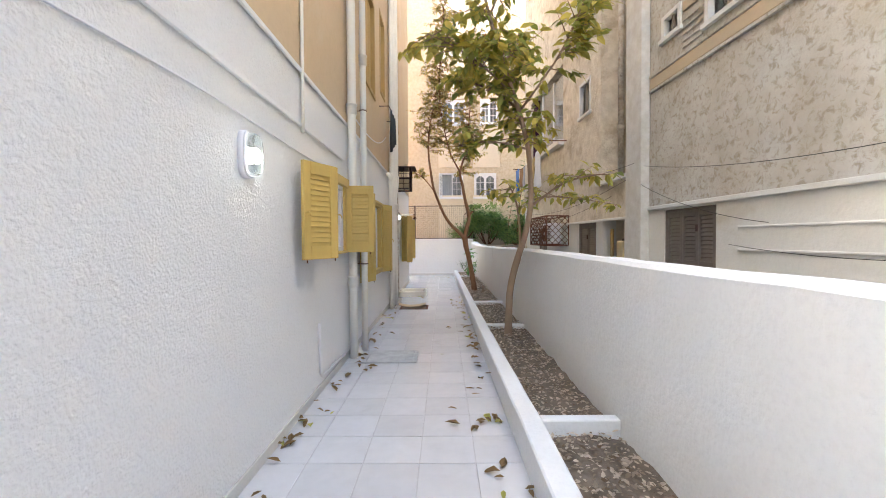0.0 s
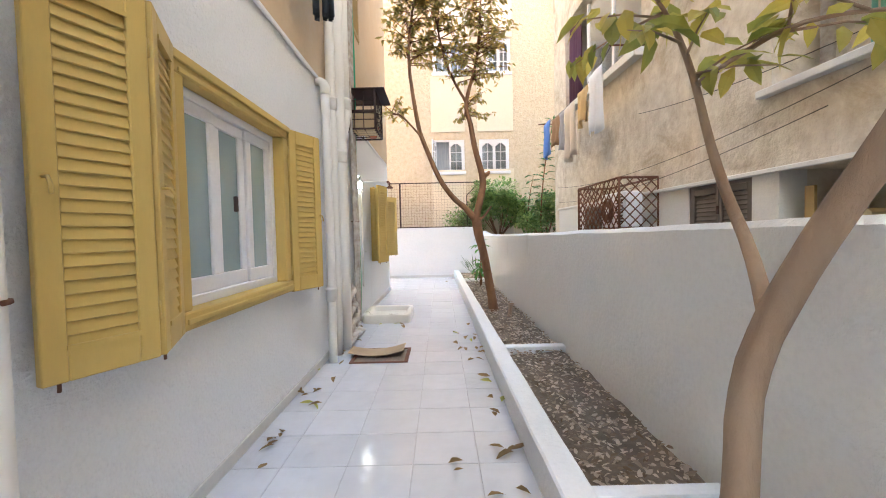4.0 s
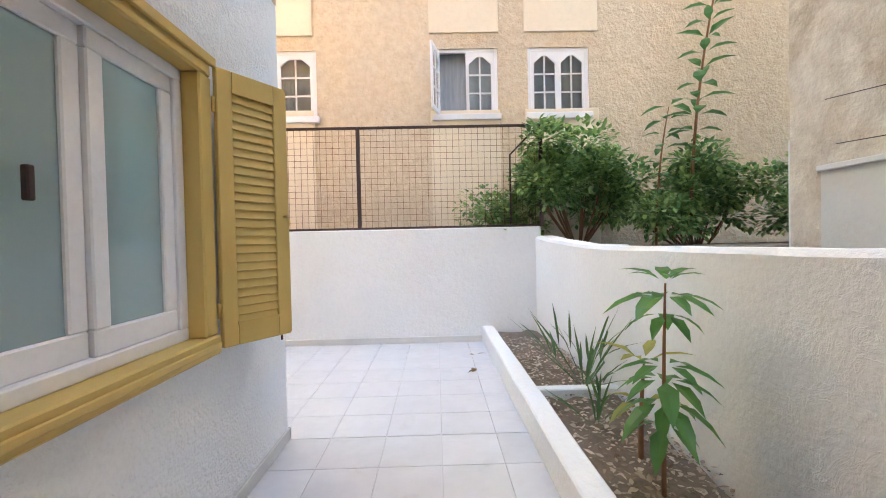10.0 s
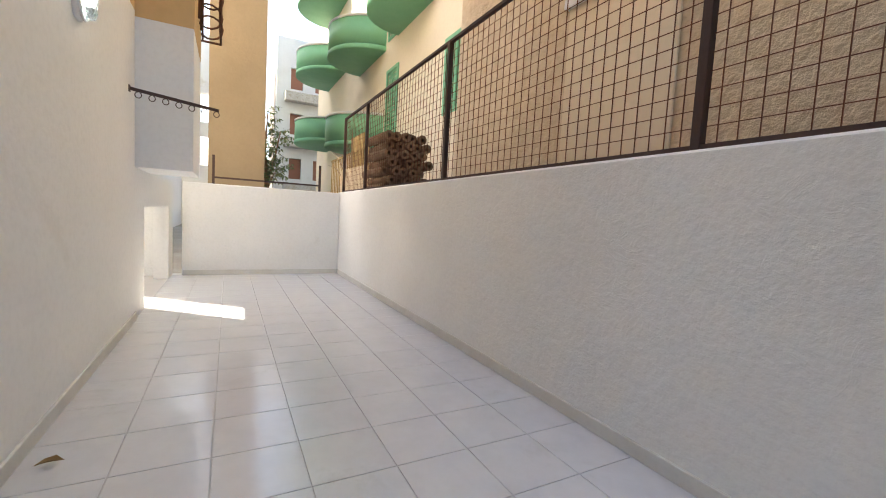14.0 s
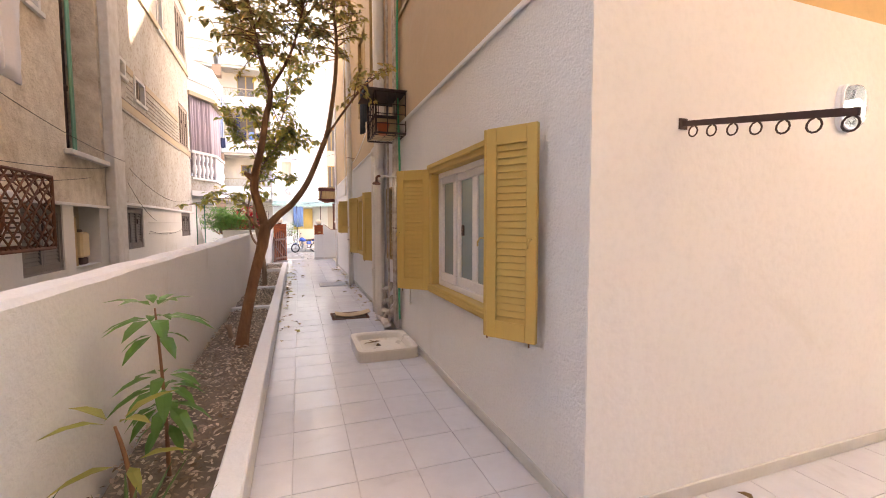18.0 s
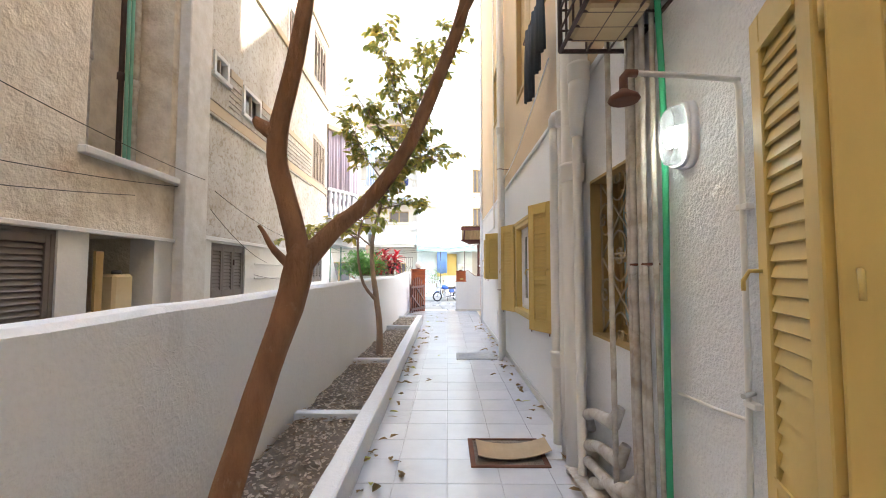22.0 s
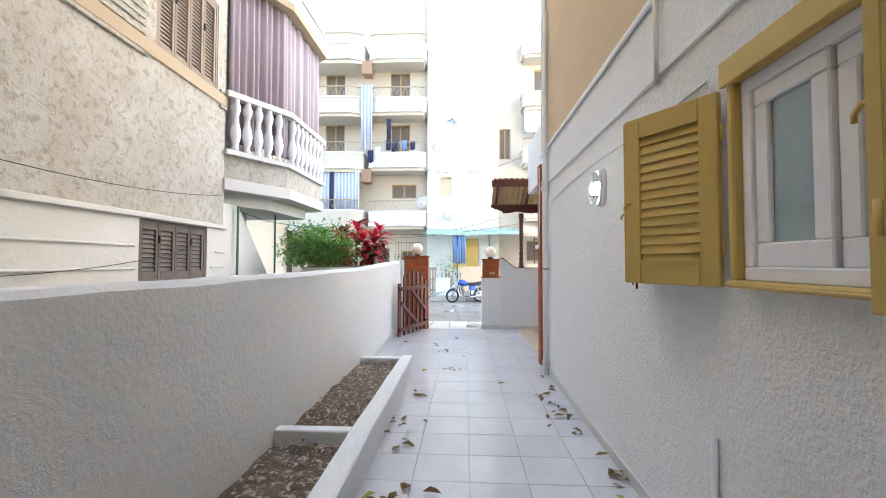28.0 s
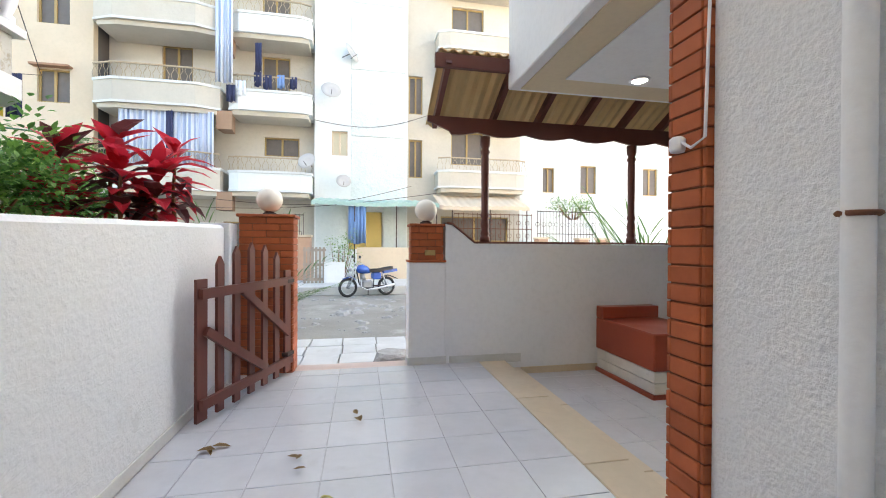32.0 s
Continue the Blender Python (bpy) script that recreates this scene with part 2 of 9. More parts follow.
asphalt = surface("dusty_asphalt", (0.31, 0.28, 0.24), (0.21, 0.185, 0.16), 0.95, grain=25, grain_bump=0.6, bump_dist=0.02, patch=0.7, patch_amount=0.7, stain=(0.42, 0.39, 0.34), stain_scale=1.1, stain_from=0.55)
glass_teal = glassy("teal_glass", (0.50, 0.67, 0.71), 0.10, 0.3)
glass_pane = glassy("window_glass", (0.52, 0.66, 0.68), 0.06, 0.5)
glass_clear = glassy("clear_glass", (0.9, 0.93, 0.93), 0.03)
room_teal = surface("teal_room_wall", (0.35, 0.52, 0.54), (0.28, 0.44, 0.46), 0.8, grain=20, grain_bump=0)
# near-black colour painted in for the shade of unlit rooms behind openings
room_shade = surface("painted_room_shade", (0.12, 0.10, 0.09), (0.07, 0.06, 0.05), 0.9, grain=20, grain_bump=0)

# == shapes ==


def box(bm, x0, y0, z0, x1, y1, z1, bevel=0.0):
    x0, x1 = min(x0, x1), max(x0, x1)
    y0, y1 = min(y0, y1), max(y0, y1)
    z0, z1 = min(z0, z1), max(z0, z1)
    v = [bm.verts.new(c) for c in ((x0, y0, z0), (x1, y0, z0), (x1, y1, z0), (x0, y1, z0), (x0, y0, z1), (x1, y0, z1), (x1, y1, z1), (x0, y1, z1))]
    f = [bm.faces.new([v[i] for i in q]) for q in ((0, 3, 2, 1), (4, 5, 6, 7), (0, 1, 5, 4), (1, 2, 6, 5), (2, 3, 7, 6), (3, 0, 4, 7))]
    if bevel:
        bmesh.ops.bevel(bm, geom=list({e for q in f for e in q.edges}), offset=bevel, segments=1, affect="EDGES")
    return bm


def boxed(*a, bevel=0.0):
    return box(bmesh.new(), *a, bevel=bevel)


def tube(bm, pts, radii, sides=10, cap=True):
    """A round bar or limb along a line of points."""
    pts = [Vector(p) for p in pts]
    if isinstance(radii, (int, float)):
        radii = [radii] * len(pts)
    rings = []
    side = None
    for i, p in enumerate(pts):
        d = (pts[min(i + 1, len(pts) - 1)] - pts[max(i - 1, 0)]).normalized()
        if side is None:
            side = d.orthogonal().normalized()
        side = (side - d * side.dot(d)).normalized()
        other = d.cross(side)
        rings.append([bm.verts.new(p + (side * math.cos(2 * math.pi * k / sides) + other * math.sin(2 * math.pi * k / sides)) * radii[i]) for k in range(sides)])
    for a, b in zip(rings, rings[1:]):
        for k in range(sides):
            f = bm.faces.new((a[k], a[(k + 1) % sides], b[(k + 1) % sides], b[k]))
            f.smooth = True
    if cap:
        bm.faces.new(rings[0][::-1])
        bm.faces.new(rings[-1])
    return bm


def lathe(bm, profile, center, sides=16):
    """A turned shape: (radius, height) pairs round a vertical axis."""
    cx, cy, cz = center
    rings = [[bm.verts.new((cx + r * math.cos(2 * math.pi * k / sides), cy + r * math.sin(2 * math.pi * k / sides), cz + h)) for k in range(sides)] for r, h in profile]
    for a, b in zip(rings, rings[1:]):
        for k in range(sides):
            f = bm.faces.new((a[k], a[(k + 1) % sides], b[(k + 1) % sides], b[k]))
            f.smooth = True
    bm.faces.new(rings[0][::-1])
    bm.faces.new(rings[-1])
    return bm


def mesh_of(name, bm, material):
    bmesh.ops.recalc_face_normals(bm, faces=bm.faces)
    me = bpy.data.meshes.new(name)
    bm.to_mesh(me)
    bm.free()
    me.materials.append(material)
    return me


def part(name, bm, material, parent=None, label=""):
    ob = new(name, mesh_of(name, bm, material))
    if parent is not None:
        ob.parent = parent
    return tagged(ob, label) if label else ob


def shared(name, me, parent, loc=(0, 0, 0), rot=(0, 0, 0), scale=(1, 1, 1)):
    ob = new(name, me)
    ob.parent = parent
    ob.location, ob.rotation_euler, ob.scale = loc, rot, scale
    return ob


def thing(name, label, category, loc=(0, 0, 0), rz=0.0, group="", kind=""):
    e = new(name)
    e.empty_display_size = 0.1
    e.location, e.rotation_euler = loc, (0, 0, radians(rz))
    return tagged(e, label, category, group, kind)


def structure(name, bm, material, label="", category=""):
    return tagged(part(name, bm, material), label, category, kind="structure")


def pierced(bm, axis, face, back, u0, u1, z0, z1, holes=(), top=None):
    """A wall slab across x (axis 'x': u is y) or across y (u is x), with openings (u0, u1, z0, z1) cut right through it."""
    us = sorted({u0, u1, *[min(max(v, u0), u1) for h in holes for v in h[:2]]})
    zs = sorted({z0, z1, *[min(max(v, z0), z1) for h in holes for v in h[2:]]})
    put = (lambda u, d, z: (d, u, z)) if axis == "x" else (lambda u, d, z: (u, d, z))
    cache = {}

    def vert(i, d, k):
        if (i, d, k) not in cache:
            cache[i, d, k] = bm.verts.new(put(us[i], d, zs[k]))
        return cache[i, d, k]

    def solid(i, k):
        if not (0 <= i < len(us) - 1 and 0 <= k < len(zs) - 1):
            return False
        u, z = (us[i] + us[i + 1]) / 2, (zs[k] + zs[k + 1]) / 2
        return not any(h[0] < u < h[1] and h[2] < z < h[3] for h in holes)

    for i in range(len(us) - 1):
        for k in range(len(zs) - 1):
            if not solid(i, k):
                continue
            for d in (face, back):
                bm.faces.new((vert(i, d, k), vert(i + 1, d, k), vert(i + 1, d, k + 1), vert(i, d, k + 1)))
            for di, dk, a, b in ((-1, 0, (i, k), (i, k + 1)), (1, 0, (i + 1, k), (i + 1, k + 1)), (0, -1, (i, k), (i + 1, k)), (0, 1, (i, k + 1), (i + 1, k + 1))):
                if not solid(i + di, k + dk):
                    bm.faces.new((vert(a[0], face, a[1]), vert(b[0], face, b[1]), vert(b[0], back, b[1]), vert(a[0], back, a[1])))
    return bm


def bar(bm, p, q, w, h):
    """A straight rectangular rail from p to q: w sideways, h upright."""
    p, q = Vector(p), Vector(q)
    d = (q - p).normalized()
    s = d.cross(Vector((0, 0, 1)))
    s = s.normalized() if s.length > 1e-4 else Vector((1, 0, 0))
    u = s.cross(d)
    ring = [[bm.verts.new(c + s * (a * w / 2) + u * (b * h / 2)) for a, b in ((-1, -1), (1, -1), (1, 1), (-1, 1))] for c in (p, q)]
    bm.faces.new(ring[0][::-1])
    bm.faces.new(ring[1])
    for k in range(4):
        bm.faces.new((ring[0][k], ring[0][(k + 1) % 4], ring[1][(k + 1) % 4], ring[1][k]))
    return bm


def bar_between(p, q, w, h):
    return bar(bmesh.new(), p, q, w, h)

# == large structure ==
XL = -1.065         # face of the whitewashed house along the passage
YN = 14.0           # its far corner
YS = -1.30          # its street-side corner
XW = 1.53           # inner face of the boundary wall
YE = 16.78          # inner face of the end wall
XWEST = -7.95       # inner face of the yard's west wall


def curb_x(y):
    return 0.80 - 0.008 * y


W1, W2, W3, WG = (3.155, 3.945, 1.445, 2.255), (5.62, 6.90, 1.03, 2.20), (11.46, 12.90, 0.99, 2.21), (8.73, 9.44, 1.08, 2.26)

structure("wall_house_side", pierced(bmesh.new(), "x", XL, XL - 0.25, YS, YN, -0.1, 3.12, [(a - e, b + e, c - e + 0.01, d + e - 0.01) for (a, b, c, d), e in ((W1, 0.038), (W2, 0.098), (W3, 0.098))] + [WG]), white_rough, "white roughcast wall of the house", "wall")
# the 17.2 m top is unseen, raised to keep sun off the far building
structure("wall_house_side_upper", pierced(bmesh.new(), "x", XL + 0.004, XL - 0.25, YS, YN, 3.12, 17.2, [(2.2, 3.4, 4.9, 6.2), (5.5, 6.6, 4.2, 6.0), (9.6, 10.6, 4.6, 6.3), (7.2, 7.9, 4.6, 6.3)]), cream_wall, "cream painted upper wall with peeling plaster", "wall")
structure("wall_house_yard", pierced(bmesh.new(), "y", YN, YN - 0.25, -4.9, XL - 0.25, -0.1, 3.05), white_smooth, "white plastered wall facing the yard", "wall")
structure("wall_house_yard_upper", pierced(bmesh.new(), "y", YN + 0.004, YN - 0.25, -4.9, XL - 0.25, 3.05, 17.2), orange_wall, "ochre upper wall facing the yard", "wall")
# bay that juts out over the yard
structure("wall_yard_plaster", boxed(-4.89, YN + 0.0005, 0.0, XL - 0.003, YN + 0.006, 3.05), white_smooth, "smooth white plaster coat facing the yard", "wall")
structure("wall_bay", boxed(-6.0, YN - 0.5, 1.55, -4.9, YN + 0.50, 3.0), white_smooth, "white underside and flank of a jutting bay", "wall")
structure("wall_bay_upper", boxed(-6.0, YN - 0.5, 3.0, -4.896, YN + 0.504, 17.2), orange_wall, "ochre bay above the yard", "wall")
structure("wall_yard_low", pierced(bmesh.new(), "y", YN, YN - 0.2, XWEST - 0.2, -4.9, -0.1, 1.546, [(-7.6, -5.45, -0.1, 1.15)]), white_smooth, "white wall with a low opening under the bay", "wall")
structure("wall_alley", boxed(XWEST - 0.2, -1.0, -0.2, XWEST, YN - 0.21, 1.58), white_wall, "white wall along the side alley", "wall")
# added unseen blocks keep sun off the yard; their gap lets one patch in
structure("wall_west_sun_block", box(boxed(XWEST - 0.42, -1.0, 1.58, XWEST - 0.02, 9.9, 10.0), XWEST - 0.42, 11.7, 1.58, XWEST - 0.02, YN - 0.35, 10.0), beige_rough, "unseen roughcast blocks added west of the alley to shade the yard", "wall")
# block added to shade the green-balcony building; its white imitates a sunlit strip
structure("wall_west_shade_block", boxed(-33.0, 6.0, -0.3, -14.0, 12.0, 15.0), white_smooth, "white block added beyond the alley to shade the green-balcony building", "wall")
structure("floor_alley", boxed(XWEST, -1.0, -0.205, -4.9, 11.49, -0.01), grout, "pale floor of the side alley", "floor")
structure("wall_house_west", pierced(bmesh.new(), "x", -4.9, -4.7, YS + 0.2, YN - 0.26, -0.1, 17.2), white_smooth, "white side wall of the house along the alley", "wall")

# boundary wall beside the planting bed, its coping slightly uneven
bm = bmesh.new()
prev = None
steps = 84
for i in range(steps + 1):
    y = -4.3 + (YE + 0.17 + 4.3) * i / steps
    top = np.interp(y, [-4.3, -1, 1, 5, 7, 8.5, 12, 14.5, 15.5, 16.9], [1.54, 1.43, 1.42, 1.42, 1.40, 1.38, 1.355, 1.335, 1.365, 1.47]) + 0.012 * noise.noise((y * 1.7, 0, 3.1))
    lean = 0.012 * noise.noise((y * 0.9, 5.0, 0)) - 0.09 * min(1.0, max(0.0, (y - 13.0) / 3.8))
    ring = [bm.verts.new(c) for c in ((XW + lean, y, -0.1), (XW + lean, y, top - 0.03), (XW + 0.03 + lean, y, top), (XW + 0.19, y, top + 0.005 * noise.noise((y * 3, 1, 1))), (XW + 0.22, y, top - 0.04), (XW + 0.22, y, -0.1))]
    if prev:
        for a in range(5):
            bm.faces.new((prev[a], prev[a + 1], ring[a + 1], ring[a]))
    else:
        bm.faces.new(ring)
    prev = ring
bm.faces.new(prev[::-1])
structure("wall_boundary", bm, white_wall, "whitewashed boundary wall with an uneven top", "wall")
structure("wall_yard_end", boxed(XWEST - 0.2, YE, -0.1, XW - 0.004, YE + 0.18, 1.60, bevel=0.015), white_wall, "whitewashed wall at the end of the yard", "wall")
structure("wall_yard_west", boxed(XWEST - 0.2, 14.15, -0.1, XWEST, YE - 0.004, 1.58, bevel=0.015), white_wall, "whitewashed west wall of the yard", "wall")
structure("baseboard_house", boxed(XL, YS + 0.02, 0, XL + 0.018, YN - 0.004, 0.085, bevel=0.004), skirting, "stone skirting along the house", "baseboard")
structure("baseboard_yard", boxed(-4.9, YN + 0.006, 0, XL + 0.018, YN + 0.024, 0.085, bevel=0.004), skirting, "stone skirting", "baseboard")
structure("baseboard_end", boxed(XWEST + 0.02, YE - 0.018, 0, curb_x(16.4) - 0.005, YE, 0.085, bevel=0.004), skirting, "stone skirting", "baseboard")
structure("baseboard_west", boxed(XWEST, 14.17, 0, XWEST + 0.018, YE - 0.02, 0.085, bevel=0.004), skirting, "stone skirting", "baseboard")
structure("baseboard_gate", boxed(XW - 0.02, -4.3, 0, XW - 0.002, -1.1, 0.085, bevel=0.004), skirting, "stone skirting", "baseboard")
floor = structure("floor", box(boxed(-1.40, -4.62, -0.205, 1.6, 11.5, -0.006), -8.2, 11.5, -0.205, 1.6, 16.5, -0.006), grout, "pale marbled floor tiles, glossy and slightly worn", "floor")

# planting bed
bm = bmesh.new()
prev = None
for i in range(61):
    y = -0.87 + (YE + 0.87 - 0.004) * i / 60
    w = 0.008 * noise.noise((y * 2.1, 0, 0))
    x0, x1 = curb_x(y) + w, curb_x(y) + 0.16 + w
    zt = np.interp(y, [-1, 1.7, 4, 6.5], [0.22, 0.26, 0.235, 0.215]) + 0.008 * noise.noise((y * 1.3, 4, 0))
    ring = [bm.verts.new(c) for c in ((x0, y, 0), (x0, y, zt - 0.012), (x0 + 0.012, y, zt), (x1 - 0.012, y, zt), (x1, y, zt - 0.012), (x1, y, 0))]
    if prev:
        for a in range(5):
            bm.faces.new((prev[a], prev[a + 1], ring[a + 1], ring[a]))
    else:
        bm.faces.new(ring)
    prev = ring
bm.faces.new(prev[::-1])
structure("kerb", bm, white_wall, "whitewashed kerb of the planting bed", "kerb")
bm = bmesh.new()
for y in (-0.87, 1.70, 5.32, 7.78, 14.28):
    box(bm, curb_x(y) + 0.155, y, 0.0, XW - 0.003, y + 0.10, 0.25 if y == 1.70 else 0.205, bevel=0.01)
structure("kerb_dividers", bm, white_wall, "whitewashed dividers across the planting bed", "kerb")
bm = bmesh.new()
nx, ny = 9, 190
grid = [[bm.verts.new((0.86 + 0.7 * a / nx - 0.010 * (-0.9 + 17.3 * b / ny) + 0.03, -0.80 + 17.5 * b / ny, 0.135 + 0.035 * noise.noise((a * 0.5, b * 0.35, 0)) + 0.02 * noise.noise((a * 1.3, b * 1.1, 7)))) for a in range(nx + 1)] for b in range(ny + 1)]
for b in range(ny):
    for a in range(nx):
        bm.faces.new((grid[b][a], grid[b][a + 1], grid[b + 1][a + 1], grid[b + 1][a]))
structure("soil", bm, soil, "dry brown soil with leaf litter", "soil")

# ground beyond
structure("ground", boxed(-400, -400, -0.9, 400, 400, -0.21), asphalt, "dusty ground", "ground")

# building across the end of the passage
YC = 18.0
structure("wall_far_building", pierced(bmesh.new(), "y", YC, YC + 0.3, -5.6, 9.0, -0.3, 14.0, [(-3.2, -1.9, 3.5, 4.66), (0.08, 1.15, 3.5, 4.66), (1.66, 2.70, 3.5, 4.66), (0.1, 1.3, 6.9, 8.05), (1.95, 2.8, 6.9, 8.1)]), peach_rough, "peach roughcast wall of the building behind", "wall")

# == windows of the house ==


def window_unit(name, w, panes, label, cas=0.10, set_back=0.045):
    """A white sliding window in a yellow moulded casing, with a lit teal room behind it."""
    y0, y1, z0, z1 = w
    t = tagged(new(name), label, "window", kind="structure")
    x = XL + 0.02
    for nm, b in (("sill", (x - 0.16, y0 - cas, z0 - cas + 0.01, x + 0.05, y1 + cas, z0)), ("head", (x - 0.16, y0 - cas, z1, x + 0.035, y1 + cas, z1 + cas - 0.01)),
                  ("jamb", (x - 0.16, y0 - cas, z0, x + 0.035, y0, z1)), ("jamb", (x - 0.16, y1, z0, x + 0.035, y1 + cas, z1))):
        part("casing_" + nm, boxed(*b, bevel=0.008), yellow_paint, t, "yellow painted wooden casing")
    bm = bmesh.new()
    for b in ((x + 0.035, y0 - cas - 0.015, z1 + cas - 0.045, x + 0.055, y1 + 0.115, z1 + 0.10), (x + 0.035, y0 - cas / 2, z1 + 0.002, x + 0.045, y1 + cas / 2, z1 + cas * 0.3), (x + 0.05, y0 - cas * 0.8, z0 - cas * 0.6, x + 0.062, y1 + cas * 0.8, z0 - cas * 0.3)):
        box(bm, *b, bevel=0.004)
    part("casing_bead", bm, yellow_paint, t)
    xf = x - set_back
    f = 0.055
    bm = bmesh.new()
    for b in ((xf - 0.07, y0, z0, xf, y1, z0 + f), (xf - 0.07, y0, z1 - f, xf, y1, z1), (xf - 0.07, y0, z0 + f, xf, y0 + f, z1 - f), (xf - 0.07, y1 - f, z0 + f, xf, y1, z1 - f)):
        box(bm, *b, bevel=0.005)
    part("window_frame", bm, frame_white, t, "white painted window frame")
    a, b = y0 + f, y1 - f
    step = (b - a) / panes
    for i in range(panes):
        c0, c1 = a + i * step + 0.002, a + (i + 1) * step - 0.002
        back = 0.018 if i % 2 else 0.0
        s = 0.072
        bm = bmesh.new()
        for q in ((xf - 0.045 - back, c0, z0 + f, xf - 0.012 - back, c1, z0 + f + s + 0.02), (xf - 0.045 - back, c0, z1 - f - s, xf - 0.012 - back, c1, z1 - f),
                  (xf - 0.045 - back, c0, z0 + f + s + 0.02, xf - 0.012 - back, c0 + s, z1 - f - s), (xf - 0.045 - back, c1 - s, z0 + f + s + 0.02, xf - 0.012 - back, c1, z1 - f - s)):
            box(bm, *q, bevel=0.006)
        sash = part("sash", bm, frame_white, t, "white window sash")
        pane = part("pane", boxed(xf - 0.034 - back, c0 + s - 0.004, z0 + f + s + 0.016, xf - 0.028 - back, c1 - s + 0.004, z1 - f - s + 0.004), glass_pane, sash, "bluish glass pane")
        pane.visible_shadow = False
    if panes > 2:
        part("latch", boxed(xf - 0.012, (y0 + y1) / 2 - 0.012, (z0 + z1) / 2 - 0.05, xf + 0.012, (y0 + y1) / 2 + 0.012, (z0 + z1) / 2 + 0.05, bevel=0.004), dark_iron, t, "small dark latch")
    return t


window_unit("window_1", W1, 2, "white two-pane window in a narrow yellow casing", 0.04, 0.0)
window_unit("window_2", W2, 3, "white three-pane sliding window in a yellow casing")
window_unit("window_3", W3, 3, "white sliding window in a yellow casing")

# plain rooms behind the panes, so that the glass shows depth
bm = bmesh.new()
for y0, y1 in ((2.3, 4.9), (5.0, 8.0), (8.2, 9.8), (10.6, 13.7)):
    for b in ((-3.4, y0, -0.05, -3.3, y1, 3.0), (-3.3, y0 - 0.05, -0.05, XL - 0.26, y0, 3.0), (-3.3, y1, -0.05, XL - 0.26, y1 + 0.05, 3.0), (-3.3, y0, 2.9, XL - 0.26, y1, 3.0), (-3.3, y0, -0.1, XL - 0.26, y1, 0.0)):
        box(bm, *b)
structure("wall_rooms", bm, room_teal, "pale teal walls of the rooms inside", "wall")
structure("roof_house", boxed(-4.9, YS, 17.2, XL, YN, 17.5), cream_wall, "flat roof of the house", "roof")
structure("wall_house_core", boxed(-4.69, 0.6, -0.1, -3.5, 13.7, 17.2), cream_wall, "rear walls of the house", "wall")

curtain_teal = surface("teal_curtain", (0.48, 0.60, 0.60), (0.40, 0.52, 0.52), 0.85, grain=60, grain_bump=0.1, patch=2)


def curtain(name, label, axis, at, u0, u1, z0, z1, material, folds=9, depth=0.03):
    bm = bmesh.new()
    n = folds * 6
    cols = []
    for i in range(n + 1):
        u = u0 + (u1 - u0) * i / n
        d = depth * math.sin(2 * math.pi * folds * i / n) + 0.4 * depth * math.sin(5.1 * i / n + 1)
        cols.append([bm.verts.new((at + d * k, u, z) if axis == "x" else (u, at + d * k, z)) for z, k in ((z0, 1.1), ((z0 + z1) / 2, 1.0), (z1, 0.6))])
    for a, b in zip(cols, cols[1:]):
        for k in range(2):
            bm.faces.new((a[k], a[k + 1], b[k + 1], b[k])).smooth = True
    ob = part(name, bm, material)
    m = ob.modifiers.new("thickness", "SOLIDIFY")
    m.thickness = 0.006
    return tagged(ob, label, "curtain")


for w in (W1, W2, W3, WG):
    curtain("curtain", "pale teal curtain hanging behind the window pane", "x", XL - 0.33, w[0] - 0.02, w[1] + 0.02, w[2] - 0.08, w[3] + 0.05, curtain_teal, 7, 0.022)

bulb_glow = glowing("lit_ceiling_bulb", (1.0, 0.97, 0.9), 9.0)
for y in (6.0, 12.2):
    t = thing("ceiling_lamp", "small round ceiling lamp, lit, inside the room", "lamp", (-2.2, y, 2.88), group="room lamps")
    part("shade", lathe(bmesh.new(), [(0.02, -0.09), (0.08, -0.07), (0.11, -0.03), (0.10, 0.02)], (0, 0, 0)), bulb_glow, t)

# == shutters ==


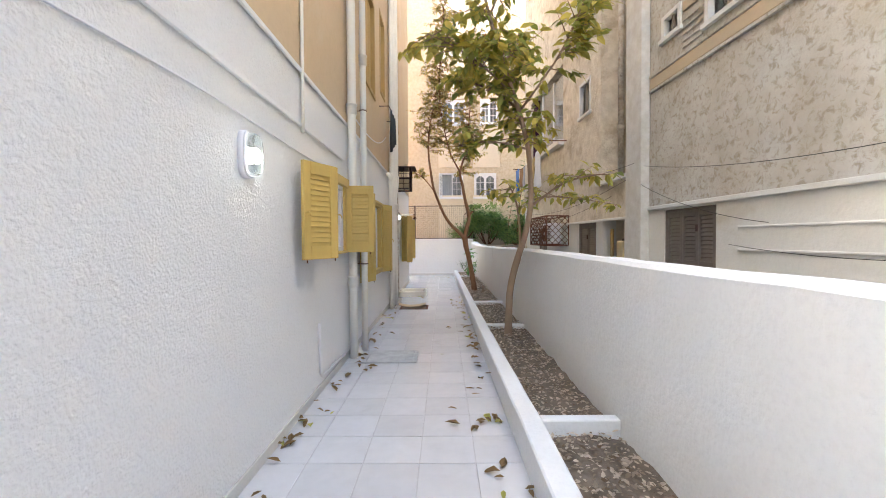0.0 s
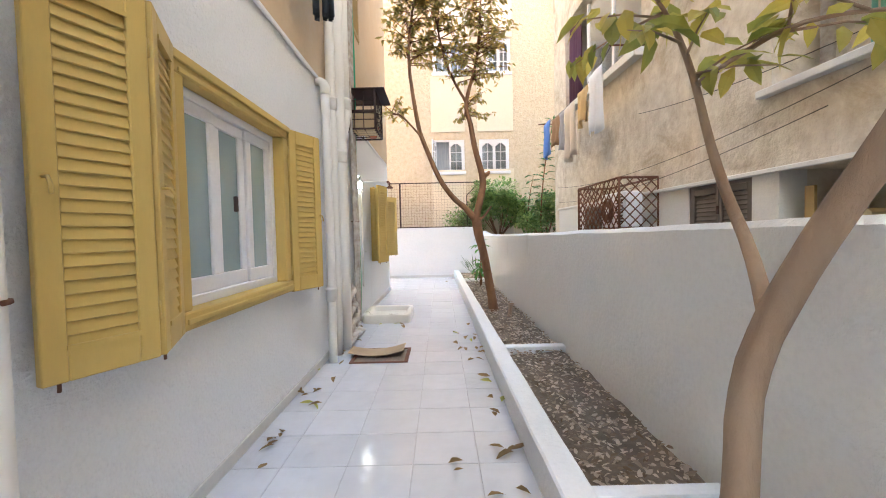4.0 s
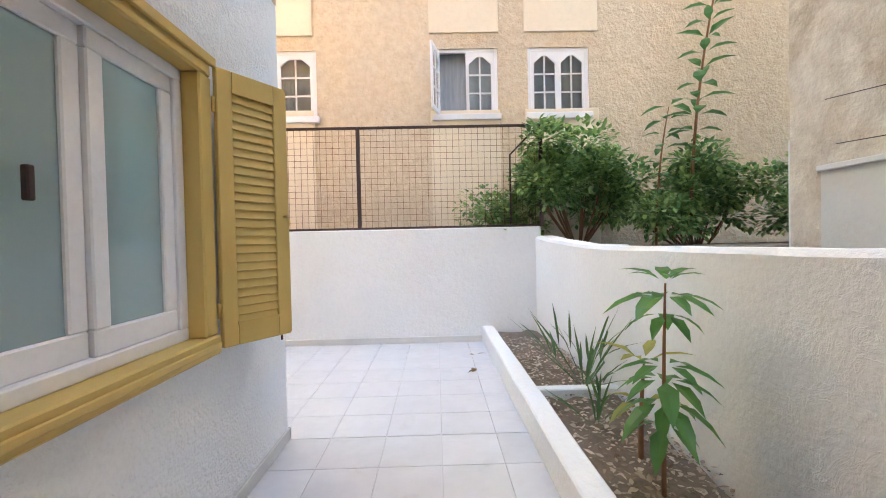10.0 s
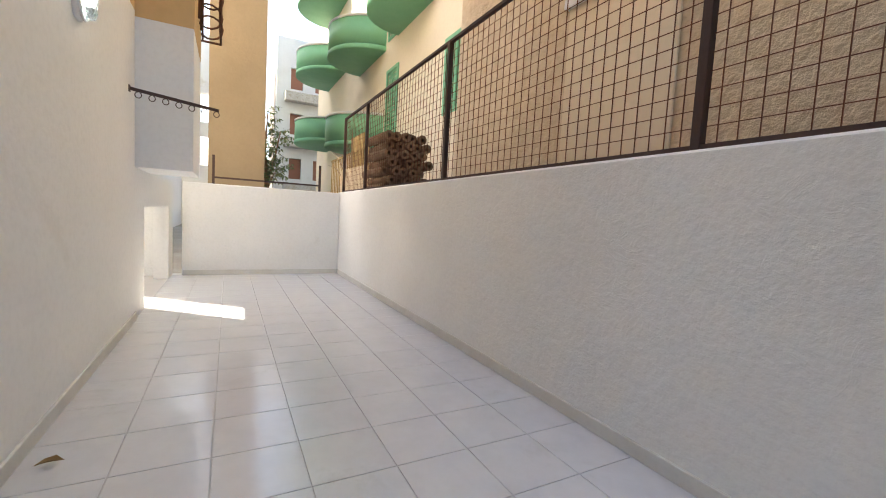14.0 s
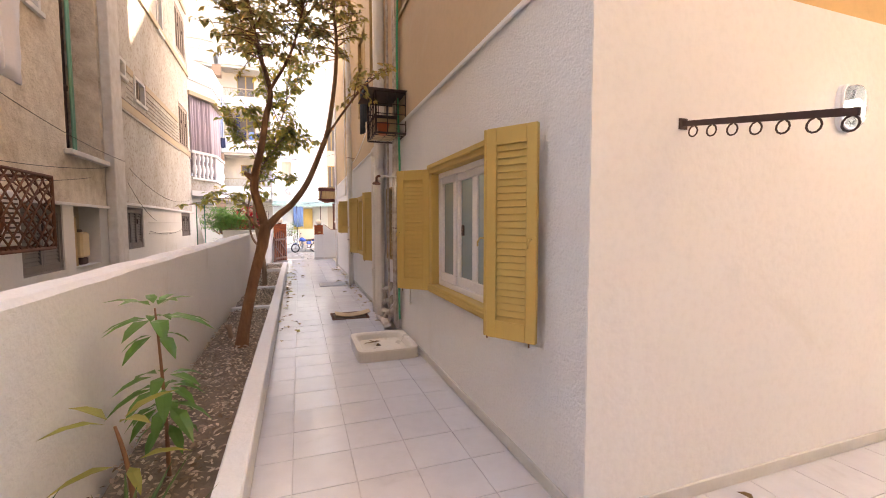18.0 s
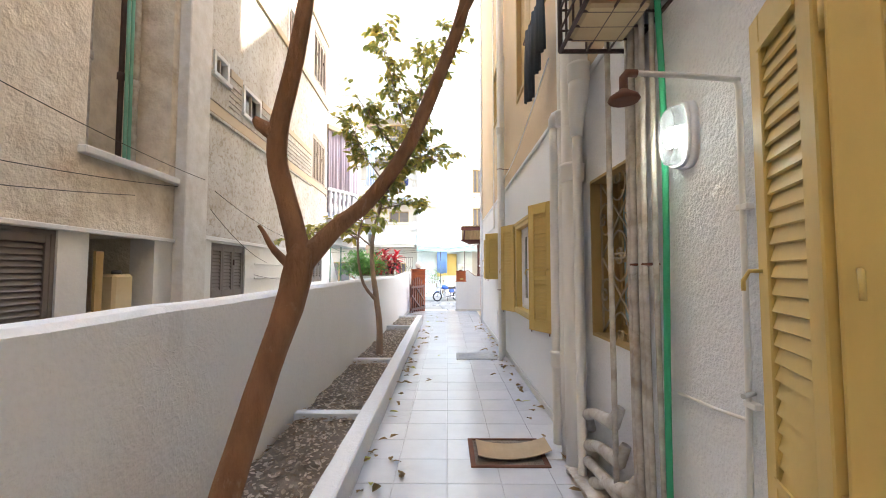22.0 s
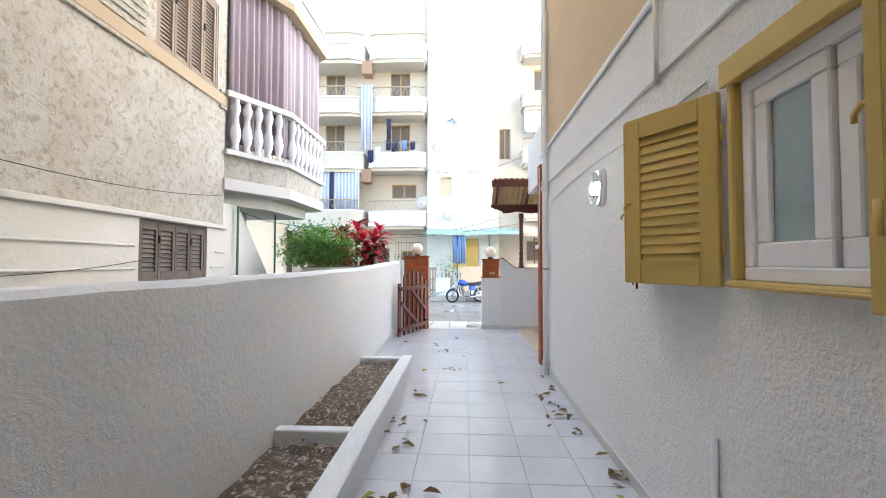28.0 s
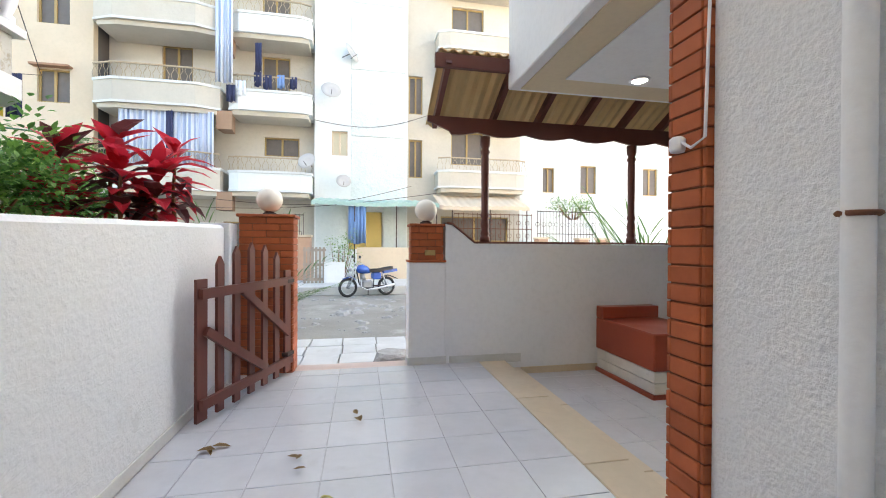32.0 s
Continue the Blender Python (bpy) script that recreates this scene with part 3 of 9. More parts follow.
def shutter(name, width, height, label, material, slat_pitch=0.044, loc=(0, 0, 0), rz=0.0, group="", thick=0.035, side=1, folded=False):
    """A louvred leaf: hinged along its z axis, reaching along its own +x."""
    t = thing(name, label, "shutter", loc, rz, group)
    st = min(0.085, width * 0.2)
    for nm, b in (("stile", (0, -thick / 2, 0, st, thick / 2, height)), ("stile", (width - st, -thick / 2, 0, width, thick / 2, height)),
                  ("rail", (st, -thick / 2, 0, width - st, thick / 2, 0.11)), ("rail", (st, -thick / 2, height - 0.10, width - st, thick / 2, height))):
        part(nm, boxed(*b, bevel=0.004), material, t)
    for s in (-1, 1):
        for b in ((st - 0.004, s * thick / 2, 0.10, width - st + 0.004, s * (thick / 2 + 0.006), 0.118), (st - 0.004, s * thick / 2, height - 0.108, width - st + 0.004, s * (thick / 2 + 0.006), height - 0.09)):
            part("bead", boxed(*b), material, t)
    n = int((height - 0.22) / slat_pitch)
    bm = bmesh.new()
    w2 = (width - 2 * st) / 2 - 0.001
    a = 0.0065
    prof = [(-side * thick * 0.36, 0.030), (-side * (thick * 0.36 - a), 0.034), (side * thick * 0.36, -0.027), (side * (thick * 0.36 - a), -0.031)]
    ends = [[bm.verts.new((sx * w2, py, pz)) for py, pz in prof] for sx in (-1, 1)]
    for i in range(4):
        bm.faces.new((ends[0][i], ends[0][(i + 1) % 4], ends[1][(i + 1) % 4], ends[1][i]))
    bm.faces.new(ends[0])
    bm.faces.new(ends[1][::-1])
    me = mesh_of("slat", bm, material)
    for i in range(n):
        z = 0.11 + (height - 0.21) * (i + 0.5) / n
        shared("slat", me, t, (width / 2, 0, z), (radians(random.uniform(-1.5, 1.5)), 0, 0))
    for z in (0.18, height - 0.18):
        part("hinge", tube(bmesh.new(), [(-0.008, 0, z - 0.035), (-0.008, 0, z + 0.035)], 0.009, 8), material, t)
    part("hook", tube(bmesh.new(), [(width - 0.03, side * thick / 2, height * 0.48), (width - 0.03, side * (thick / 2 + 0.03), height * 0.48), (width - 0.03, side * (thick / 2 + 0.045), height * 0.46), (width - 0.03, side * (thick / 2 + 0.045), height * 0.44)], 0.006, 6), material, t, "small painted hook")
    part("bolt", tube(bmesh.new(), [(width - 0.05, 0, -0.03), (width - 0.05, 0, 0.02)], 0.006, 6), rust, t, "rusty drop bolt")
    if folded:
        for nm, b in (("stile", (width - 0.07, -side * (thick / 2 + 0.036), 0, width - 0.004, -side * (thick / 2 + 0.004), height - 0.01)), ("panel", (0.03, -side * (thick / 2 + 0.034), 0.01, width - 0.07, -side * (thick / 2 + 0.026), height - 0.015))):
            part("back_" + nm, boxed(*b, bevel=0.004), material, t, "second leaf folded behind")
    return t


G = "yellow louvred shutters of the house"

def bifold(hinge, fold, end, z0, height, label):
    """Two hinged leaves: the first from the casing to the fold, the second from the fold back towards the wall."""
    for p, q, back in ((hinge, fold, 0.0), (fold, end, 0.012)):
        d = Vector((q[0] - p[0], q[1] - p[1], 0))
        o = Vector((p[0], p[1], z0)) + d.normalized() * back
        shutter("shutter", d.length - back, height, label, yellow_paint, 0.043, o, math.degrees(math.atan2(d.y, d.x)), G, side=1 if d.y < 0 else -1)


bifold((-1.035, 3.03), (-0.79, 2.63), (-0.975, 2.23), 1.41, 0.86, "yellow louvred shutter leaf standing open beside a small window")
bifold((-1.03, 4.05), (-0.68, 4.08), (-1.01, 4.30), 1.42, 0.86, "yellow louvred wooden shutter leaf standing open beside the pipes")
bifold((-1.00, 5.50), (-0.85, 5.14), (-1.00, 4.80), 0.94, 1.36, "tall yellow louvred shutter leaf folded back by the pipes")
bifold((-1.01, 7.01), (-0.865, 7.36), (-1.02, 7.70), 0.93, 1.36, "tall yellow louvred shutter leaf folded back beside the wide window")
bifold((-1.02, 11.36), (-0.72, 11.09), (-0.84, 10.75), 0.91, 1.36, "tall yellow louvred shutter leaf with a painted hook")
bifold((-1.00, 13.01), (-0.79, 13.33), (-0.99, 13.63), 0.92, 1.35, "tall yellow louvred shutter leaf folded back near the corner")

# == grille window ==
y0, y1, z0, z1 = WG
t = tagged(new("window_4"), "small window behind a wrought-iron scroll grille in a wooden reveal", "window", kind="structure")
for b in ((XL - 0.22, y0 + 0.002, z0 + 0.002, XL + 0.006, y0 + 0.02, z1 - 0.002), (XL - 0.22, y1 - 0.02, z0 + 0.002, XL + 0.006, y1 - 0.002, z1 - 0.002), (XL - 0.22, y0 + 0.02, z0 + 0.002, XL + 0.012, y1 - 0.02, z0 + 0.022), (XL - 0.22, y0 + 0.02, z1 - 0.022, XL + 0.006, y1 - 0.02, z1 - 0.002)):
    part("reveal", boxed(*b), tan_wood, t, "tan painted wooden reveal")
xf = XL - 0.20
bm = bmesh.new()
for b in ((xf - 0.03, y0 + 0.02, z0 + 0.022, xf, y0 + 0.08, z1 - 0.022), (xf - 0.03, y1 - 0.08, z0 + 0.022, xf, y1 - 0.02, z1 - 0.022), (xf - 0.03, y0 + 0.08, z0 + 0.022, xf, y1 - 0.08, z0 + 0.09), (xf - 0.03, y0 + 0.08, z1 - 0.08, xf, y1 - 0.08, z1 - 0.022), (xf - 0.03, y0 + 0.08, (z0 + z1) / 2 - 0.04, xf, y1 - 0.08, (z0 + z1) / 2 + 0.04)):
    box(bm, *b, bevel=0.004)
part("window_frame", bm, tan_wood, t)
for a, b in ((z0 + 0.09, (z0 + z1) / 2 - 0.04), ((z0 + z1) / 2 + 0.04, z1 - 0.08)):
    pane = part("pane", boxed(xf - 0.02, y0 + 0.08, a, xf - 0.014, y1 - 0.08, b), glass_teal, t, "teal frosted pane")
    pane.visible_shadow = False
grille = tagged(new("window_grille"), "painted wrought-iron grille with scrolls over the small window", "grille")
xg = XL - 0.07
cream_iron = surface("cream_iron", (0.45, 0.36, 0.24), (0.30, 0.2, 0.12), 0.6, grain=40, grain_bump=0.3, patch=8)
mid = (z0 + z1) / 2
for lo, hi in ((z0 + 0.03, mid), (mid, z1 - 0.03)):
    cz, cy, hz, hy = (lo + hi) / 2, (y0 + y1) / 2, (hi - lo) / 2, (y1 - y0) / 2 - 0.03
    for s in (-1, 1):
        part("diagonal_bar", tube(bmesh.new(), [(xg, cy - hy, cz - s * hz), (xg, cy + hy, cz + s * hz)], 0.008, 6), cream_iron, grille)
    for ang in (0, 90, 180, 270):
        ca, sa = math.cos(radians(ang)), math.sin(radians(ang))
        for m in (-1, 1):
            pts = []
            for k in range(26):
                u = k / 25
                th = u * 5.2
                r = 0.135 * (1 - u) ** 0.75 + 0.018
                px, py = 0.14 + 0.13 - r * math.cos(th) * 0.9 - 0.02, m * (r * math.sin(th) * 0.95 + 0.005)
                pts.append((xg + 0.006, cy + (px * ca - py * sa) * 1.0, cz + (px * sa + py * ca) * 0.95))
            pts = [p for p in pts if abs(p[1] - cy) < hy + 0.02 and abs(p[2] - cz) < hz + 0.02]
            if len(pts) > 3:
                part("scroll", tube(bmesh.new(), pts, 0.007, 6), cream_iron, grille)
for b in ((xg - 0.006, y0 + 0.022, z0 + 0.03, xg + 0.006, y0 + 0.036, z1 - 0.03), (xg - 0.006, y1 - 0.036, z0 + 0.03, xg + 0.006, y1 - 0.022, z1 - 0.03)):
    part("side_bar", boxed(*b), cream_iron, grille)

# == pipes ==


def pipe(label, y, off, r, z0=0.0, z1=12.5, joints=(), material=None, bend=None, group="drain pipes of the house", brackets=(), lean=0.0):
    t = thing("drain_pipe", label, "pipe", (XL + off, y, 0), group=group)
    m = material or pipe_white
    pts = [(lean * math.sin(z * 1.3), lean * math.cos(z * 0.9), z) for z in np.linspace(z0, z1, 14)]
    part("tube", tube(bmesh.new(), pts, r, 14), m, t)
    for z in joints:
        part("collar", lathe(bmesh.new(), [(r, -0.07), (r + 0.012, -0.06), (r + 0.012, 0.05), (r + 0.018, 0.055), (r + 0.018, 0.075), (r, 0.085)], (0, 0, z)), m, t, "painted pipe socket")
    for z in brackets:
        bm = tube(bmesh.new(), [((r + 0.006) * math.cos(a), (r + 0.006) * math.sin(a), z) for a in np.linspace(0, 2 * math.pi, 13)[:-1]], 0.008, 5)
        tube(bm, [(-r, 0, z), (-off + 0.004, 0, z)], 0.006, 5)
        part("bracket", bm, rust, t, "rusty pipe bracket")
    return t


pipe("thick white painted drain pipe beside a yellow shutter", 4.20, 0.085, 0.056, joints=(1.02, 3.3, 5.6))
pipe("white painted pipe with a rusty bracket", 4.57, 0.165, 0.044, joints=(4.1,), brackets=(1.24, 3.4))
t = pipe("white painted pipe with an elbow into the wall", 8.05, 0.10, 0.045, z1=2.96, joints=(0.75,), lean=0.003)
part("elbow", tube(bmesh.new(), [(0, 0, 2.92), (0, 0, 3.00), (-0.02, 0, 3.04), (-0.05, 0, 3.06), (-0.095, 0, 3.065)], [0.052, 0.052, 0.050, 0.047, 0.045], 14), pipe_white, t, "painted pipe elbow")
pipe("white painted drain pipe of a cluster", 8.33, 0.09, 0.052, joints=(2.9,), lean=0.004)
pipe("thick stained drain pipe near the grille window", 8.60, 0.10, 0.084, joints=(2.35,), lean=0.002)
pipe("slim white drain pipe beside the grille window", 8.79, 0.12, 0.033, z1=2.70, lean=0.002)
t = pipe("thick grey drain pipe high on the wall", 8.86, 0.12, 0.07, z0=2.98, joints=(3.05,))
part("offset_bend", tube(bmesh.new(), [(0, 0, 3.02), (0, 0, 2.93), (0.0, -0.03, 2.82), (0.0, -0.065, 2.70), (0.0, -0.07, 2.60)], [0.078, 0.078, 0.070, 0.055, 0.045], 14), pipe_white, t, "painted offset bend")
pipe("thin rusty pipe running down past the grille window", 9.36, 0.10, 0.017, z0=0.1, z1=9.0, material=pipe_old, group="corroded water pipes", lean=0.004)
for i, (y, r, o) in enumerate(((9.53, 0.017, 0.05), (9.60, 0.02, 0.06), (9.68, 0.024, 0.05), (9.75, 0.016, 0.07), (9.82, 0.014, 0.05))):
    pipe("thin corroded water pipe with flaking paint", y, o, r, z0=0.1, z1=9.0, material=pipe_old, group="corroded water pipes", lean=0.012, brackets=(1.6,) if i % 2 else ())
green_hose = surface("green_hose", (0.03, 0.36, 0.17), (0.02, 0.24, 0.12), 0.45, grain=30, grain_bump=0.1)
t = thing("garden_hose", "dark green hose running down beside the corroded pipes", "hose", (XL, 9.88, 0))
part("tube", tube(bmesh.new(), [(0.05 + 0.012 * math.sin(z * 2), 0.02 * math.sin(z * 1.1), z) for z in np.linspace(0.25, 6.5, 22)], 0.016, 8), green_hose, t)
pipe("thin pipe at the street corner of the house, painted white", -0.81, 0.05, 0.034, joints=(2.55,), brackets=(1.43,), material=white_smooth)
pipe("slim conduit high on the wall, with an elbow", 2.45, 0.03, 0.016, z0=2.55, z1=9)
# tangle of old traps and elbows at the foot of the pipes
t = thing("pipe_tangle", "tangle of crusted plumbing elbows at the wall's foot", "plumbing", (XL, 9.0, 0))
random.seed(5)
for i, (ya, za, yb, zb) in enumerate(((-0.25, 0.50, 0.28, 0.62), (-0.2, 0.30, 0.35, 0.42), (-0.35, 0.16, 0.4, 0.22), (-0.1, 0.08, 0.5, 0.3))):
    part("elbow", tube(bmesh.new(), [(0.03, ya, za - 0.12), (0.08, ya + 0.03, za), (0.10, (ya + yb) / 2, (za + zb) / 2 + 0.03), (0.08, yb, zb), (0.04, yb + 0.02, zb + 0.1)], [0.03, 0.045, 0.036, 0.05, 0.03], 9), pipe_old, t, "crusted pipe elbow")
for i in range(9):
    bm = bmesh.new()
    bmesh.ops.create_icosphere(bm, subdivisions=2, radius=1)
    for v in bm.verts:
        v.co *= 1 + 0.35 * noise.noise(v.co * 1.7 + Vector((i * 3.1, 0, 0)))
        v.co = Vector((v.co.x * 0.05, v.co.y * 0.07, v.co.z * 0.04)) * random.uniform(0.6, 1.3) + Vector((random.uniform(0.04, 0.16), random.uniform(-0.5, 0.5), 0.035))
    part("rubble", bm, pipe_old, t)

# short stub conduit on the wall and skirting pipe
t = thing("wall_conduit", "white plastic conduit rising from the skirting", "conduit", (XL + 0.015, 2.96, 0))
part("tube", tube(bmesh.new(), [(0, -0.04, 0.72), (0, -0.04, 0.22), (0.004, 0.0, 0.17), (0.004, 1.0, 0.11)], 0.015, 8), frame_white, t)

# == lamps on the walls ==
lamp_glow = glowing("lit_diffuser", (0.90, 1.0, 1.0), 3.0)
lamp_glass = glassy("frosted_diffuser", (0.92, 0.97, 0.97), 0.25)


def bulkhead(label, m, lit=True):
    """An oval bulkhead lamp: its back is at its own y = 0, it stands out along -y."""
    t = tagged(new("bulkhead_lamp"), label, "lamp", "bulkhead lamps")
    t.matrix_world = m
    for nm, s, d, mat in (("base", 1.0, (0.0, 0.035), frame_white), ("rim", 0.96, (0.035, 0.05), frame_white), ("diffuser", 0.88, (0.05, 0.085), lamp_glass if lit else frame_white)):
        bm = bmesh.new()
        rings = []
        n = 28
        for dep, sc in ((d[0], s), (d[1], s * 0.97), (d[1] + 0.012, s * 0.80)) if nm == "diffuser" else ((d[0], s), (d[1], s * 0.97)):
            ring = []
            for k in range(n):
                a = 2 * math.pi * k / n
                ca, sa = math.cos(a), math.sin(a)
                e = 0.62
                ring.append(bm.verts.new((0.095 * sc * math.copysign(abs(ca) ** e, ca), -dep, 0.155 * sc * math.copysign(abs(sa) ** e, sa))))
            rings.append(ring)
        for a, b in zip(rings, rings[1:]):
            for k in range(n):
                bm.faces.new((a[k], a[(k + 1) % n], b[(k + 1) % n], b[k])).smooth = True
        bm.faces.new(rings[0])
        bm.faces.new(rings[-1])
        o = part(nm, bm, mat, t, "frosted cover" if nm == "diffuser" else "")
        if nm == "diffuser":
            o.visible_shadow = False
    bm = bmesh.new()
    bmesh.ops.create_uvsphere(bm, u_segments=12, v_segments=8, radius=0.042)
    for v in bm.verts:
        v.co = (v.co.x, v.co.y - 0.06, v.co.z * 1.2 - 0.01)
    part("bulb", bm, lamp_glow if lit else frame_white, t, "glowing bulb" if lit else "")
    return t


bulkhead("oval white bulkhead lamp, lit, on the white wall", pose(XL, 1.40, 2.14, 0, 0, 90))
bulkhead("oval white bulkhead lamp, lit, beside the shower pipe", pose(XL, 10.02, 2.19, 0, 0, 90))
bulkhead("oval white bulkhead lamp, lit, on the yard wall", pose(-3.13, YN, 2.44, 0, 0, 180))

# == shower ==
t = thing("shower", "outdoor shower: white riser pipe, arm and rusty rose", "shower", (XL, 10.39, 0))
part("riser", tube(bmesh.new(), [(0.02, -0.03, 0.55), (0.02, -0.01, 1.2), (0.02, 0, 2.25), (0.03, 0, 2.28)], 0.011, 8), pipe_white, t)
part("arm", tube(bmesh.new(), [(0.02, 0, 2.28), (0.24, 0.03, 2.285), (0.45, 0.06, 2.28)], 0.011, 8), skirting, t, "grey metal arm")
part("elbow", tube(bmesh.new(), [(0.43, 0.057, 2.28), (0.465, 0.064, 2.278), (0.48, 0.066, 2.26), (0.48, 0.066, 2.215)], 0.015, 8), rust, t, "rusty elbow")
part("rose", lathe(bmesh.new(), [(0.012, 0.03), (0.02, 0.02), (0.050, 0.0), (0.056, -0.012), (0.050, -0.02)], (0.48, 0.066, 2.19)), rust, t, "rusty shower rose")
part("tap", tube(bmesh.new(), [(0.0, -0.01, 1.12), (0.07, 0.03, 1.12)], 0.009, 8), skirting, t)
part("supply_pipe", tube(bmesh.new(), [(0.016, -0.02, 1.02), (0.014, -0.20, 1.00), (0.014, -0.48, 0.985)], 0.007, 7), pipe_white, t, "thin white supply pipe")
for z in (0.58, 1.08, 1.80):
    part("clip", boxed(0, -0.03, z - 0.012, 0.03, 0.03, z + 0.012, bevel=0.003), pipe_white, t)
ceramic = surface("cream_ceramic", (0.72, 0.66, 0.57), (0.62, 0.55, 0.45), 0.3, grain=20, grain_bump=0.05, patch=3, patch_amount=0.5, stain=(0.40, 0.29, 0.18), stain_scale=4, stain_from=0.66)
t = thing("shower_tray", "stained cream square shower tray on the tiled floor", "shower tray", (-0.645, 10.46, 0))
hw, hd, ht = 0.385, 0.47, 0.13
bm = bmesh.new()
prof = [(1.0, 0.0), (1.0, ht - 0.02), (0.985, ht), (0.85, ht), (0.80, ht - 0.015), (0.72, 0.055), (0.60, 0.045), (0.0, 0.04)]
rings = []
for s, z in prof[:-1]:
    ring = []
    for k in range(32):
        a = 2 * math.pi * (k + 0.5) / 32
        e = 0.22 if s > 0.7 else 0.35
        ca, sa = math.cos(a), math.sin(a)
        ring.append(bm.verts.new((hw * s * math.copysign(abs(ca) ** e, ca), hd * s * math.copysign(abs(sa) ** e, sa), z)))
    rings.append(ring)
for a, b in zip(rings, rings[1:]):
    for k in range(32):
        bm.faces.new((a[k], a[(k + 1) % 32], b[(k + 1) % 32], b[k]))
bm.faces.new(rings[-1])
part("basin", bm, ceramic, t)
part("drain", lathe(bmesh.new(), [(0.03, 0.0), (0.035, 0.004), (0.02, 0.006)], (0.05, -0.05, 0.046)), dark_iron, t, "dark drain")

# == manhole covers ==
t = thing("manhole_cover", "rough grey concrete manhole cover set in the tiles", "manhole cover", (-0.48, 4.22, 0))
part("slab", boxed(-0.36, -0.29, -0.004, 0.36, 0.29, 0.014, bevel=0.01), concrete, t)
part("rim", tube(bmesh.new(), [(-0.30, -0.24, 0.012), (0.30, -0.24, 0.012), (0.30, 0.24, 0.012), (-0.30, 0.24, 0.012), (-0.30, -0.24, 0.012)], 0.007, 5), concrete, t)
plywood = surface("plywood", (0.45, 0.33, 0.20), (0.34, 0.24, 0.13), 0.8, grain=25, grain_bump=0.2, patch=4, patch_amount=0.5)
t = thing("manhole_pit", "broken open pit edged with old tile and mud", "pit", (-0.46, 8.26, 0))
for b in ((-0.32, -0.28, -0.003, -0.28, 0.28, 0.012), (0.28, -0.28, -0.003, 0.32, 0.28, 0.012), (-0.28, 0.25, -0.003, 0.28, 0.28, 0.012), (-0.28, -0.28, -0.003, 0.28, -0.25, 0.012)):
    part("edge", boxed(*b), rust, t, "dark crumbled edge")
part("bed", boxed(-0.28, -0.25, -0.004, 0.28, 0.25, 0.004), soil, t)
t = thing("plywood_board", "warped sheet of plywood lying over the pit", "board", (-0.46, 8.24, 0.012))
bm = bmesh.new()
n = 8
top = []
for i in range(n + 1):
    u = i / n
    row = []
    for v in (0, 1):
        x = -0.36 + 0.62 * u
        y = -0.14 + 0.30 * v + 0.10 * u - 0.05 * (1 - v) * (u - 0.5)
        row.append((x, y, 0.02 + 0.05 * (2 * u - 1) ** 2))
    top.append([bm.verts.new(p) for p in row] + [bm.verts.new((p[0], p[1], p[2] - 0.006)) for p in row])
for a, b in zip(top, top[1:]):
    bm.faces.new((a[0], a[1], b[1], b[0]))
    bm.faces.new((a[2], b[2], b[3], a[3]))
    bm.faces.new((a[0], b[0], b[2], a[2]))
    bm.faces.new((a[1], a[3], b[3], b[1]))
bm.faces.new((top[0][0], top[0][2], top[0][3], top[0][1]))
bm.faces.new((top[-1][0], top[-1][1], top[-1][3], top[-1][2]))
part("sheet", bm, plywood, t)

# == caged unit high on the house ==


def lattice_cage(name, label, loc, size, cell, material, rz=0.0, diamond=True, r=0.009):
    """An iron cage open to the wall at its own x = 0, standing out to +x."""
    dx, dy, dz = size
    t = thing(name, label, "cage", loc, rz)
    corners = [(0, 0, 0), (dx, 0, 0), (dx, dy, 0), (0, dy, 0)]
    for z in (0, dz):
        part("frame", tube(bmesh.new(), [(x, y, z) for x, y, _ in corners] + [(0, 0, z)], r * 1.6, 6), material, t)
    for x, y, _ in corners:
        part("post", tube(bmesh.new(), [(x, y, 0), (x, y, dz)], r * 1.6, 6), material, t)

    def clip(o, u, v, lu, lv):
        bm = bmesh.new()
        if diamond:
            k = -lv
            while k < lu:
                for s in (0, 1):
                    a0, b0 = max(k, 0), min(k + lv, lu)
                    if b0 - a0 > 0.03:
                        za, zb = a0 - k, b0 - k
                        if s:
                            za, zb = lv - za, lv - zb
                        tube(bm, [o + u * a0 + v * za, o + u * b0 + v * zb], r * 0.8, 5)
                k += cell
        else:
            for i in range(1, int(lu / cell)):
                tube(bm, [o + u * i * cell, o + u * i * cell + v * lv], r * 0.8, 5)
            for i in range(1, int(lv / cell)):
                tube(bm, [o + v * i * cell, o + v * i * cell + u * lu], r * 0.8, 5)
        part("lattice", bm, material, t)
    X, Y, Z = Vector((1, 0, 0)), Vector((0, 1, 0)), Vector((0, 0, 1))
    clip(Vector((dx, 0, 0)), Y, Z, dy, dz)
    clip(Vector((0, 0, 0)), X, Z, dx, dz)
    clip(Vector((0, dy, 0)), X, Z, dx, dz)
    clip(Vector((0, 0, 0)), X, Y, dx, dy)
    return t


